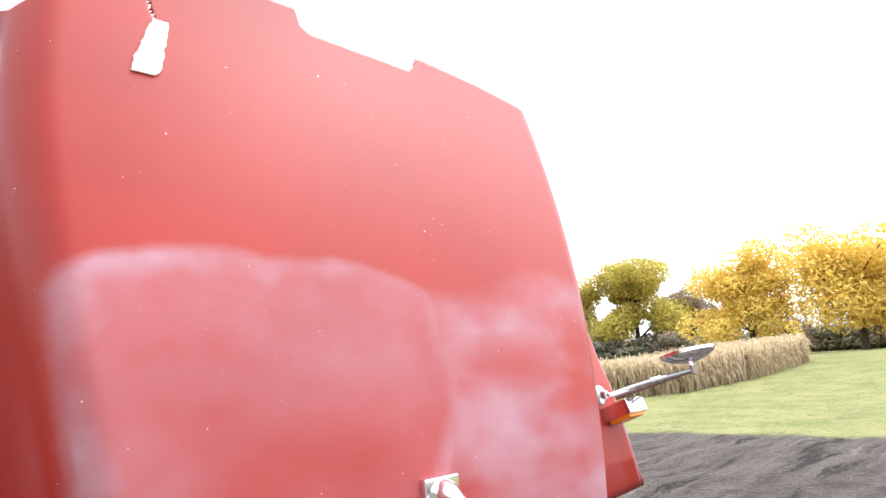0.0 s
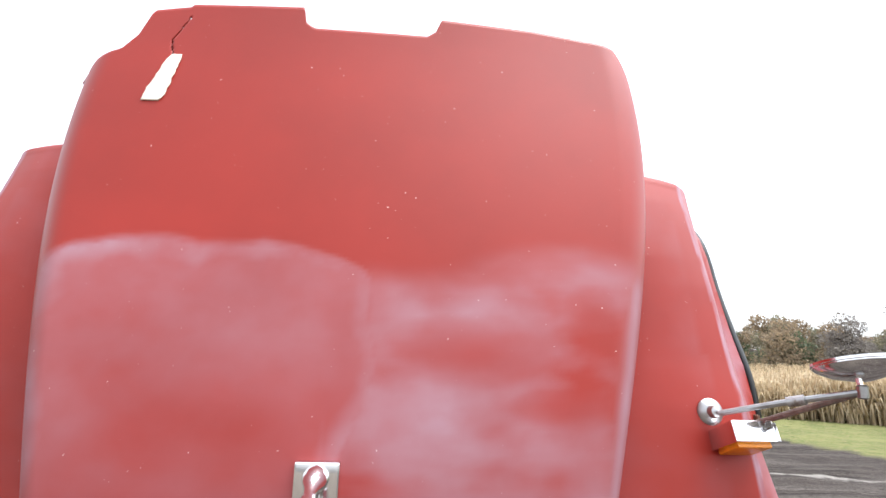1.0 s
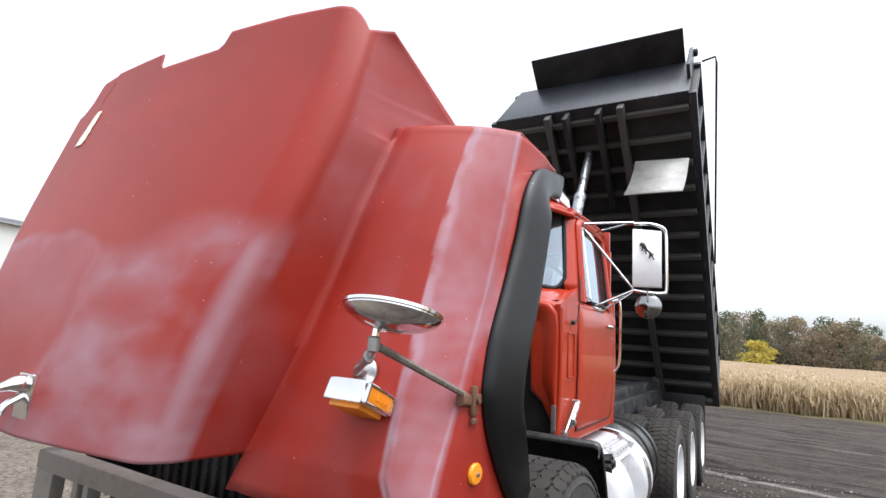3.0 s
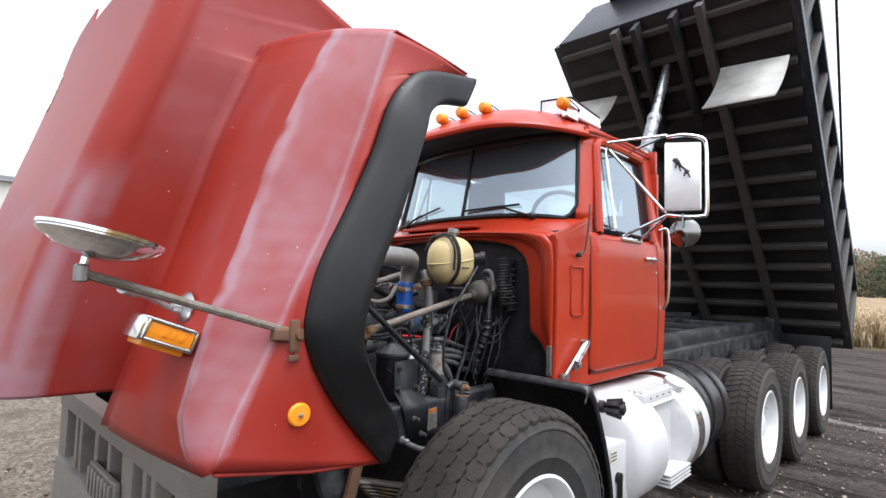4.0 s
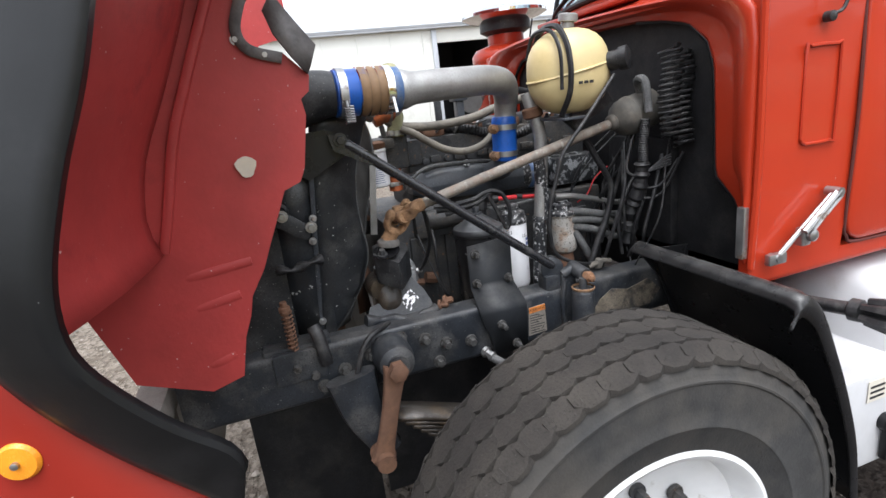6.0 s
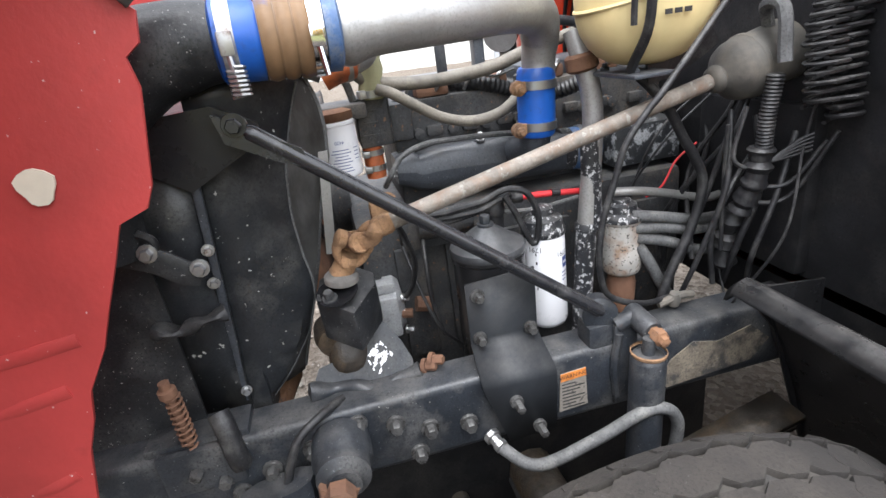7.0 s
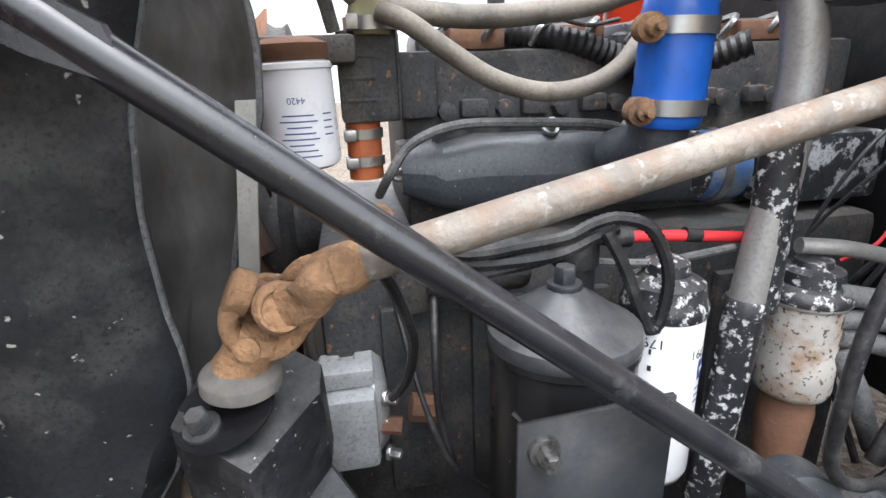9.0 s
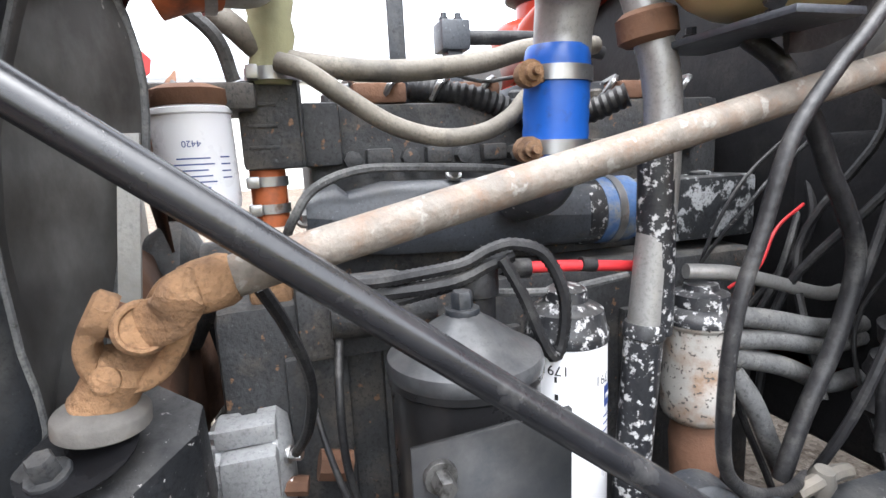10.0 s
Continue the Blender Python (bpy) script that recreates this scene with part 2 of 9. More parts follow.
M_ORANGE = mat("orange_reflector", (0.85, 0.30, 0.02), 0.25, vary=0.08, scale=60.0, bump=0.2, bscale=240.0)
M_REDW = mat("red_cable_jacket", (0.50, 0.025, 0.03), 0.5, vary=0.2, scale=20.0)
M_GALV = mat("galvanised_grey_panel", (0.36, 0.35, 0.33), 0.5, metal=0.3, vary=0.15, scale=6.0, bump=0.1, spot=(0.22, 0.21, 0.19), spot_at=0.6, spot_scale=4.0, soft=0.1)
M_RAD = mat("dusty_radiator_side", (0.016, 0.0175, 0.020), 0.40, vary=0.5, scale=8.0, bump=0.45, bscale=30.0, spot=(0.062, 0.062, 0.060), spot_at=0.57, spot_scale=7.0, soft=0.10, fleck=(0.40, 0.40, 0.37), fleck_at=0.70, fleck_scale=70.0, grit=0.8)
M_SHROUD = mat("smoky_fan_shroud", (0.085, 0.083, 0.080), 0.5, vary=0.5, scale=7.0, bump=0.3, bscale=14.0, spot=(0.018, 0.016, 0.014), spot_at=0.50, spot_scale=6.0, soft=0.10, fleck=(0.26, 0.25, 0.23), fleck_at=0.72, fleck_scale=60.0, stretch=(1, 1, 0.4))
M_BUMP = mat("dusty_painted_bumper_steel", (0.25, 0.232, 0.21), 0.6, vary=0.35, scale=9.0, bump=0.3, bscale=50.0, spot=(0.15, 0.13, 0.112), spot_at=0.55, spot_scale=9.0, soft=0.15, grit=0.6)
M_FIRE = mat("grimy_black_firewall", (0.009, 0.009, 0.010), 0.6, vary=0.5, scale=10.0, bump=0.4, bscale=40.0, spot=(0.03, 0.028, 0.026), spot_at=0.62, spot_scale=9.0, soft=0.15, grit=0.6, spec=0.25)
M_DARKIN = mat("dark_cab_trim", (0.02, 0.02, 0.022), 0.75, vary=0.3, scale=8.0)
# bed steel paled so ribs, sills and posts carry bounced light and skylight
M_BEDR = mat("lit_bed_rib_paint", (0.055, 0.051, 0.047), 0.55, vary=0.4, scale=5.0, bump=0.2, bscale=30.0, spot=(0.03, 0.028, 0.027), spot_at=0.55, spot_scale=5.0, soft=0.15, grit=0.5)
M_FLAP = mat("torn_grey_rubber", (0.085, 0.078, 0.075), 0.6, vary=0.4, scale=14.0, bump=0.3, bscale=50.0, spot=(0.20, 0.19, 0.185), spot_at=0.56, spot_scale=12.0, soft=0.15)
M_TRIMG = mat("grey_seat_vinyl", (0.30, 0.32, 0.35), 0.6, vary=0.2, scale=8.0)


def pane_glass(name="tinted_glass", film=0.05, gloss=0.32):
    """Thin tinted pane: clear through, with a Fresnel gloss and a dust film blued for reflected sky."""
    m = bpy.data.materials.new(name)
    m.use_nodes = True
    n, l = m.node_tree.nodes, m.node_tree.links
    n.remove(n["Principled BSDF"])
    tr, gl, fr, mx = n.new("ShaderNodeBsdfTransparent"), n.new("ShaderNodeBsdfGlossy"), n.new("ShaderNodeLayerWeight"), n.new("ShaderNodeMixShader")
    tr.inputs[0].default_value = (0.70, 0.79, 0.81, 1)
    gl.inputs["Roughness"].default_value = 0.02
    gl.inputs["Color"].default_value = (0.80, 0.91, 1.0, 1)
    fr.inputs["Blend"].default_value = 0.5
    po, mr = n.new("ShaderNodeMath"), n.new("ShaderNodeMapRange")
    po.operation = "POWER"
    po.inputs[1].default_value = 4.0
    mr.inputs["To Min"].default_value = gloss
    l.new(fr.outputs["Facing"], po.inputs[0])
    l.new(po.outputs[0], mr.inputs["Value"])
    l.new(mr.outputs[0], mx.inputs[0])
    l.new(tr.outputs[0], mx.inputs[1])
    l.new(gl.outputs[0], mx.inputs[2])
    # blue-grey diffuse film puts the sky's reflection into the pane's colour
    df, m2 = n.new("ShaderNodeBsdfDiffuse"), n.new("ShaderNodeMixShader")
    df.inputs[0].default_value = (0.40, 0.47, 0.53, 1)
    m2.inputs[0].default_value = film
    l.new(mx.outputs[0], m2.inputs[1])
    l.new(df.outputs[0], m2.inputs[2])
    l.new(m2.outputs[0], n["Material Output"].inputs[0])
    return m


M_GLASS = pane_glass()
M_SCREEN = pane_glass("sky_film_windscreen_glass", 0.11, 0.28)
M_CHROMED = mat("dull_chrome", (0.30, 0.30, 0.295), 0.14, metal=1.0, vary=0.1, scale=9.0)
M_MIRROR = plain("mirror_glass", (0.8, 0.82, 0.84), 0.03, 1.0)
M_INK = plain("dark_blue_ink", (0.03, 0.06, 0.22), 0.5)
M_INKB = plain("black_ink", (0.02, 0.02, 0.02), 0.5)
M_LABEL = plain("paper_label", (0.62, 0.58, 0.50), 0.6)
M_LABELG = mat("grimy_label_paper", (0.20, 0.18, 0.155), 0.6, vary=0.3, scale=60.0, spot=(0.06, 0.055, 0.05), spot_at=0.58, spot_scale=60.0)
M_LID = mat("satin_black_lid", (0.040, 0.042, 0.046), 0.30, vary=0.3, scale=12.0, bump=0.12, bscale=60.0, spot=(0.09, 0.092, 0.095), spot_at=0.60, spot_scale=14.0, soft=0.15, grit=0.4, dust=0.32)
M_BRKT = mat("satin_grey_black_bracket", (0.020, 0.022, 0.025), 0.5, vary=0.15, scale=10.0, bump=0.05, bscale=60.0, fleck=(0.25, 0.25, 0.25), fleck_at=0.79, fleck_scale=60.0, grit=0.2, dust=0.26, spec=0.2)
M_DUSTCAP = mat("dusty_cap_metal", (0.13, 0.122, 0.112), 0.8, vary=0.35, scale=30.0, bump=0.3, bscale=120.0, spot=(0.13, 0.115, 0.10), spot_at=0.6, spot_scale=30.0)
M_GREASE = mat("brown_grease_casting", (0.030, 0.024, 0.019), 0.38, vary=0.5, scale=16.0, bump=0.7, bscale=45.0, spot=(0.085, 0.058, 0.032), spot_at=0.57, spot_scale=14.0, soft=0.1, grit=1.0, dust=0.34)
M_WETOIL = mat("wet_black_oil", (0.008, 0.008, 0.009), 0.10, vary=0.3, scale=30.0, bump=0.4, bscale=60.0)
M_BOOT = mat("dusty_grey_boot_rubber", (0.075, 0.070, 0.062), 0.75, vary=0.35, scale=14.0, bump=0.3, bscale=90.0, spot=(0.14, 0.12, 0.095), spot_at=0.58, spot_scale=12.0, soft=0.15)
M_MIRRBACK = mat("bright_ribbed_stainless", (0.88, 0.88, 0.89), 0.36, metal=0.2, vary=0.06, scale=12.0, bump=0.05)
M_MUD = mat("tan_dried_mud", (0.155, 0.130, 0.098), 0.95, vary=0.35, scale=30.0, bump=0.5, bscale=90.0, spot=(0.045, 0.042, 0.04), spot_at=0.55, spot_scale=22.0, grit=1.0)
M_ROD = mat("satin_black_rod", (0.016, 0.0165, 0.019), 0.24, vary=0.3, scale=14.0, bump=0.06, bscale=90.0, spot=(0.045, 0.045, 0.046), spot_at=0.64, spot_scale=22.0, fleck=(0.35, 0.34, 0.33), fleck_at=0.78, fleck_scale=120.0, dust=0.18, spec=0.6)
M_BLUEF = mat("faded_blue_coupling", (0.055, 0.12, 0.27), 0.5, vary=0.25, scale=30.0, spot=(0.16, 0.17, 0.18), spot_at=0.54, spot_scale=30.0, soft=0.1, grit=0.5)
M_BOLT = mat("dull_dirty_bolt", (0.12, 0.118, 0.115), 0.48, metal=0.6, vary=0.35, scale=30.0, spot=(0.03, 0.028, 0.026), spot_at=0.56, spot_scale=60.0, grit=0.6)
M_LABELO = mat("orange_label_band", (0.50, 0.17, 0.035), 0.55, vary=0.3, scale=50.0)
M_PATCH = mat("cream_putty", (0.62, 0.57, 0.46), 0.7, vary=0.1, scale=20.0)


# ---- building tools ----
def part(name, bm, material, parent=None, label="", smooth=40):
    """Links a bmesh as one mesh object under a thing or a part; its coordinates stay those of the world."""
    bmesh.ops.recalc_face_normals(bm, faces=bm.faces)
    me = bpy.data.meshes.new(name)
    bm.to_mesh(me)
    bm.free()
    me.materials.append(material)
    if smooth:
        me.shade_smooth()
        me.set_sharp_from_angle(angle=radians(smooth))
    ob = new(name, me)
    while parent is not None and depth_of(parent) > 1:
        parent = parent.parent
    if parent is not None:
        ob.parent = parent
        ob.matrix_parent_inverse = world_of(parent).inverted()
    if label:
        tagged(ob, label)
    return ob


def depth_of(ob):
    return 0 if ob.parent is None else 1 + depth_of(ob.parent)


def world_of(ob):
    """An object's place before the scene is evaluated."""
    if ob.parent is None:
        return ob.matrix_basis.copy()
    return world_of(ob.parent) @ ob.matrix_parent_inverse @ ob.matrix_basis


def thing(name, at, label, category, group="", kind=""):
    ob = new(name)
    ob.empty_display_size = 0.2
    ob.location = at
    return tagged(ob, label, category, group, kind)


def B():
    return bmesh.new()


def box(bm, lo, hi, bevel=0.004, m=None):
    r = bmesh.ops.create_cube(bm, size=1.0)
    vs = r["verts"]
    c = [(a + b) / 2 for a, b in zip(lo, hi)]
    s = [abs(b - a) for a, b in zip(lo, hi)]
    bmesh.ops.scale(bm, vec=s, verts=vs)
    if bevel:
        es = list({e for v in vs for e in v.link_edges})
        rb = bmesh.ops.bevel(bm, geom=es, offset=min(bevel, min(s) * 0.4), segments=2, affect="EDGES", profile=0.6)
        vs = list({v for f in rb["faces"] for v in f.verts} | {v for v in vs if v.is_valid})
    bmesh.ops.translate(bm, vec=c, verts=vs)
    if m is not None:
        bmesh.ops.transform(bm, matrix=Matrix.Translation(c) @ m @ Matrix.Translation([-a for a in c]), verts=vs)
    return bm


def frame_of(d):
    d = Vector(d).normalized()
    a = Vector((0, 0, 1)) if abs(d.z) < 0.9 else Vector((1, 0, 0))
    u = d.cross(a).normalized()
    return u, d.cross(u).normalized(), d


def lathe(bm, p0, d, prof, n=24, cap=True):
    """Revolves prof [(radius, height)] about the axis through p0 along d."""
    u, v, w = frame_of(d)
    p0 = Vector(p0)
    rings = []
    for r, h in prof:
        rings.append([bm.verts.new(p0 + w * h + (u * math.cos(2 * math.pi * i / n) + v * math.sin(2 * math.pi * i / n)) * max(r, 1e-4)) for i in range(n)])
    for a, b in zip(rings, rings[1:]):
        for i in range(n):
            bm.faces.new((a[i], a[(i + 1) % n], b[(i + 1) % n], b[i]))
    if cap:
        bm.faces.new(rings[0])
        bm.faces.new(rings[-1])
    return bm


def smooth_path(pts, k=6):
    """Points along a Catmull-Rom curve."""
    p = [Vector(q) for q in pts]
    if len(p) < 3:
        return p
    e = [p[0] * 2 - p[1], *p, p[-1] * 2 - p[-2]]
    out = []
    for i in range(1, len(e) - 2):
        a, b, c, d = e[i - 1:i + 3]
        for j in range(k):
            t = j / k
            out.append(0.5 * (2 * b + (c - a) * t + (2 * a - 5 * b + 4 * c - d) * t * t + (3 * b - a - 3 * c + d) * t ** 3))
    out.append(p[-1])
    return out


def tube(bm, pts, r, n=10, k=6, ribs=0, cap=True):
    """A round bar or hose along pts. r: a radius, or a function of the way along (0 to 1). ribs: corrugations per metre."""
    p = smooth_path(pts, k)
    if ribs:
        total = sum((b - a).length for a, b in zip(p, p[1:]))
        p = resample(p, max(8, int(total * ribs * 2)))
    dirs = [(p[min(i + 1, len(p) - 1)] - p[max(i - 1, 0)]).normalized() for i in range(len(p))]
    u, v, _ = frame_of(dirs[0])
    rings = []
    for i, (q, d) in enumerate(zip(p, dirs)):
        u = (u - d * u.dot(d)).normalized()
        v = d.cross(u)
        rr = r(i / (len(p) - 1)) if callable(r) else r
        if ribs:
            rr *= 1.0 if i % 2 else 0.86
        rings.append([bm.verts.new(q + (u * math.cos(2 * math.pi * j / n) + v * math.sin(2 * math.pi * j / n)) * rr) for j in range(n)])
    for a, b in zip(rings, rings[1:]):
        for j in range(n):
            bm.faces.new((a[j], a[(j + 1) % n], b[(j + 1) % n], b[j]))
    if cap:
        bm.faces.new(rings[0])
        bm.faces.new(rings[-1])
    return bm


def resample(p, n):
    p = [Vector(q) for q in p]
    acc = [0.0]
    for a, b in zip(p, p[1:]):
        acc.append(acc[-1] + (b - a).length)
    out, j = [], 0
    for i in range(n):
        s = acc[-1] * i / (n - 1)
        while j < len(p) - 2 and acc[j + 1] < s:
            j += 1
        f = (s - acc[j]) / max(1e-9, acc[j + 1] - acc[j])
        out.append(p[j].lerp(p[j + 1], min(1, max(0, f))))
    return out


def loft(bm, lines):
    """Quads between lines of equally many points."""
    rows = [[bm.verts.new(q) for q in l] for l in lines]
    for a, b in zip(rows, rows[1:]):
        for i in range(len(a) - 1):
            bm.faces.new((a[i], a[i + 1], b[i + 1], b[i]))
    return rows


def slab(bm, loop, off):
    """A flat piece with the outline loop and the thickness vector off."""
    off = Vector(off)
    a = [bm.verts.new(Vector(q)) for q in loop]
    b = [bm.verts.new(Vector(q) + off) for q in loop]
    bm.faces.new(a)
    bm.faces.new(list(reversed(b)))
    for i in range(len(a)):
        j = (i + 1) % len(a)
        bm.faces.new((a[i], b[i], b[j], a[j]))
    return bm


def thicken(ob, t, offset=0.0):
    s = ob.modifiers.new("thickness", "SOLIDIFY")
    s.thickness, s.offset = t, offset
    return ob


def curve_of(tab):
    """A function that runs linearly through the pairs in tab."""
    xs, ys = [a for a, _ in tab], [b for _, b in tab]
    return lambda q: float(np.interp(q, xs, ys))


def bolt(bm, p, d, r=0.011, h=0.012):
    lathe(bm, p, d, [(r * 1.55, 0), (r * 1.55, h * 0.3), (r * 1.5, h * 0.35)], 12)
    u, v, w = frame_of(d)
    lathe(bm, Vector(p) + w * h * 0.3, d, [(r, 0), (r, h * 0.85), (r * 0.85, h)], 6)
    return bm


def clamp_band(bm, p, d, r, w=0.014):
    """A hose clamp: a band with its screw housing."""
    lathe(bm, p, d, [(r, -w / 2), (r + 0.0025, -w / 2), (r + 0.0025, w / 2), (r, w / 2)], 24, cap=False)
    return bm


def sweep(bm, pts, w, h, side, n=14, k=6, power=2.6):
    """A bar with a rounded rectangular section along pts; w: half-width along side, h: half-height, numbers or functions of the way along."""
    p = smooth_path(pts, k)
    side = Vector(side)
    rings = []
    for i, q in enumerate(p):
        d = (p[min(i + 1, len(p) - 1)] - p[max(i - 1, 0)]).normalized()
        u = (side - d * side.dot(d)).normalized()
        v = d.cross(u)
        t = i / (len(p) - 1)
        a, b = (w(t) if callable(w) else w), (h(t) if callable(h) else h)
        ring = []
        for j in range(n):
            c, s_ = math.cos(2 * math.pi * j / n), math.sin(2 * math.pi * j / n)
            ring.append(bm.verts.new(q + u * a * math.copysign(abs(c) ** (2 / power), c) + v * b * math.copysign(abs(s_) ** (2 / power), s_)))
        rings.append(ring)
    for a, b in zip(rings, rings[1:]):
        for j in range(n):
            bm.faces.new((a[j], a[(j + 1) % n], b[(j + 1) % n], b[j]))
    bm.faces.new(rings[0])
    bm.faces.new(rings[-1])
    return bm


# ---- ground and distance ----
def ground_z(x, y):
    """The yard falls gently to the rear; a grass bank rises far off on the driver's side."""
    t = min(1.0, max(0.0, (x - 0.25 * y - 16.0) / 30.0))
    return -0.10 - 0.02 * max(-3.0, min(14.0, y - 1.5)) + 1.38 * t * t * (3 - 2 * t)


def ground_material():
    """Dark tilled soil by the truck and behind it, gravel before it, grass off to the side, dry stubble far away."""
    m = bpy.data.materials.new("yard_ground")
    m.use_nodes = True
    t = m.node_tree
    n, l = t.nodes, t.links
    b = n["Principled BSDF"]
    geo = n.new("ShaderNodeNewGeometry")
    sep = n.new("ShaderNodeSeparateXYZ")
    l.new(geo.outputs["Position"], sep.inputs[0])

    def nz(s, d=6.0, r=0.6, vec=None):
        x = n.new("ShaderNodeTexNoise")
        x.inputs["Scale"].default_value, x.inputs["Detail"].default_value, x.inputs["Roughness"].default_value = s, d, r
        l.new(vec or geo.outputs["Position"], x.inputs["Vector"])
        return x.outputs["Fac"]

    def math_(op, a, c):
        x = n.new("ShaderNodeMath")
        x.operation = op
        for k, v in ((0, a), (1, c)):
            if isinstance(v, (int, float)):
                x.inputs[k].default_value = v
            else:
                l.new(v, x.inputs[k])
        return x.outputs[0]

    def rng(v, a, c, to0=0.0, to1=1.0):
        x = n.new("ShaderNodeMapRange")
        x.inputs["From Min"].default_value, x.inputs["From Max"].default_value = a, c
        x.inputs["To Min"].default_value, x.inputs["To Max"].default_value = to0, to1
        l.new(v, x.inputs["Value"])
        return x.outputs[0]

    def mix(f, a, c):
        x = n.new("ShaderNodeMix")
        x.data_type = "RGBA"
        l.new(f, x.inputs["Factor"])
        for sock, v in ((x.inputs[6], a), (x.inputs[7], c)):
            if isinstance(v, tuple):
                sock.default_value = (*v, 1)
            else:
                l.new(v, sock)
        return x.outputs[2]

    mp = n.new("ShaderNodeMapping")
    mp.inputs["Rotation"].default_value = (0, 0, radians(28))
    mp.inputs["Scale"].default_value = (0.25, 2.2, 1)
    wn, warp = n.new("ShaderNodeTexNoise"), n.new("ShaderNodeVectorMath")
    wn.inputs["Scale"].default_value, wn.inputs["Detail"].default_value = 0.8, 3.0
    l.new(geo.outputs["Position"], wn.inputs["Vector"])
    warp.operation = "MULTIPLY_ADD"
    warp.inputs[1].default_value = (0.6, 0.6, 0)
    l.new(wn.outputs["Color"], warp.inputs[0])
    l.new(geo.outputs["Position"], warp.inputs[2])
    l.new(warp.outputs[0], mp.inputs[0])
    tracks = nz(1.2, 6.0, 0.65, mp.outputs[0])
    soil = mix(rng(nz(3.0), 0.35, 0.65), (0.036, 0.029, 0.025), (0.070, 0.058, 0.050))
    soil = mix(rng(tracks, 0.42, 0.62), soil, (0.088, 0.075, 0.066))
    soil = mix(rng(nz(0.6), 0.55, 0.7), soil, (0.056, 0.047, 0.041))
    mp2 = n.new("ShaderNodeMapping")
    mp2.inputs["Rotation"].default_value = (0, 0, radians(20))
    mp2.inputs["Scale"].default_value = (0.2, 2.4, 1)
    l.new(warp.outputs[0], mp2.inputs[0])
    ruts = nz(1.6, 5.0, 0.6, mp2.outputs[0])
    soil = mix(rng(ruts, 0.44, 0.38), soil, (0.016, 0.0125, 0.0105))
    soil = mix(rng(ruts, 0.60, 0.68), soil, (0.125, 0.108, 0.096))
    soil = mix(rng(nz(22.0, 4.0), 0.52, 0.62), soil, (0.040, 0.032, 0.027))
    soil = mix(rng(nz(14.0, 5.0), 0.60, 0.70), soil, (0.115, 0.098, 0.082))
    # a pale dusty wheel track
    dl = math_("ABSOLUTE", math_("ADD", math_("SUBTRACT", math_("ADD", sep.outputs[1], math_("MULTIPLY", sep.outputs[0], 0.19)), 8.93), math_("MULTIPLY", math_("SUBTRACT", nz(2.5), 0.5), 0.5)), 0.0)
    soil = mix(math_("MULTIPLY", rng(dl, 0.16, 0.05), rng(nz(4.0), 0.35, 0.55)), soil, (0.26, 0.24, 0.215))
    vor = n.new("ShaderNodeTexVoronoi")
    vor.inputs["Scale"].default_value = 34.0
    l.new(geo.outputs["Position"], vor.inputs["Vector"])
    peb = n.new("ShaderNodeSeparateColor")
    l.new(vor.outputs["Color"], peb.inputs[0])
    grav = mix(peb.outputs[0], (0.10, 0.080, 0.062), (0.24, 0.205, 0.17))
    grav = mix(rng(nz(2.0), 0.5, 0.7), grav, (0.11, 0.088, 0.068))
    grass = mix(rng(nz(0.7), 0.35, 0.65), (0.105, 0.125, 0.040), (0.185, 0.19, 0.070))
    grass = mix(rng(nz(9.0, 5.0), 0.45, 0.7), grass, (0.22, 0.19, 0.095))
    grass = mix(rng(nz(3.0, 5.0), 0.42, 0.30), grass, (0.070, 0.085, 0.030))
    stub = mix(rng(nz(0.8), 0.3, 0.7), (0.105, 0.098, 0.042), (0.20, 0.158, 0.08))
    wob = math_("MULTIPLY", math_("SUBTRACT", nz(0.7), 0.5), 3.0)
    fine = math_("MULTIPLY", math_("SUBTRACT", nz(5.0), 0.5), 0.8)
    edge = math_("ADD", wob, fine)
    # gravel where x is well to the far side of the truck or before it
    gx = rng(math_("ADD", math_("SUBTRACT", math_("MULTIPLY", sep.outputs[0], -1.0), math_("MULTIPLY", sep.outputs[1], 0.25)), edge), -1.6, 0.4)
    col = mix(gx, soil, grav)
    # grass beyond a slanting line on the driver's side
    gr = math_("ADD", math_("ADD", sep.outputs[0], math_("MULTIPLY", sep.outputs[1], 0.14)), math_("ADD", math_("MULTIPLY", fine, 1.2), math_("MULTIPLY", wob, 0.25)))
    gm = math_("MULTIPLY", rng(gr, 11.55, 12.1), rng(sep.outputs[1], 27.5, 25.0))
    col = mix(gm, col, grass)
    far = rng(math_("ADD", sep.outputs[1], edge), 22.3, 23.6)
    col = mix(math_("MULTIPLY", far, rng(math_("SUBTRACT", sep.outputs[1], sep.outputs[0]), -8.0, 0.0)), col, stub)
    l.new(col, b.inputs["Base Color"])
    b.inputs["Roughness"].default_value = 0.95
    b.inputs["Specular IOR Level"].default_value = 0.12
    bp = n.new("ShaderNodeBump")
    bp.inputs["Strength"].default_value, bp.inputs["Distance"].default_value = 0.9, 0.04
    hsum = math_("ADD", math_("ADD", math_("MULTIPLY", vor.outputs["Distance"], 0.4), math_("MULTIPLY", nz(9.0, 6.0), 2.2)), math_("ADD", math_("MULTIPLY", tracks, 1.5), math_("MULTIPLY", ruts, 3.0)))
    l.new(hsum, bp.inputs["Height"])
    l.new(bp.outputs[0], b.inputs["Normal"])
    return m


M_GROUND = ground_material()


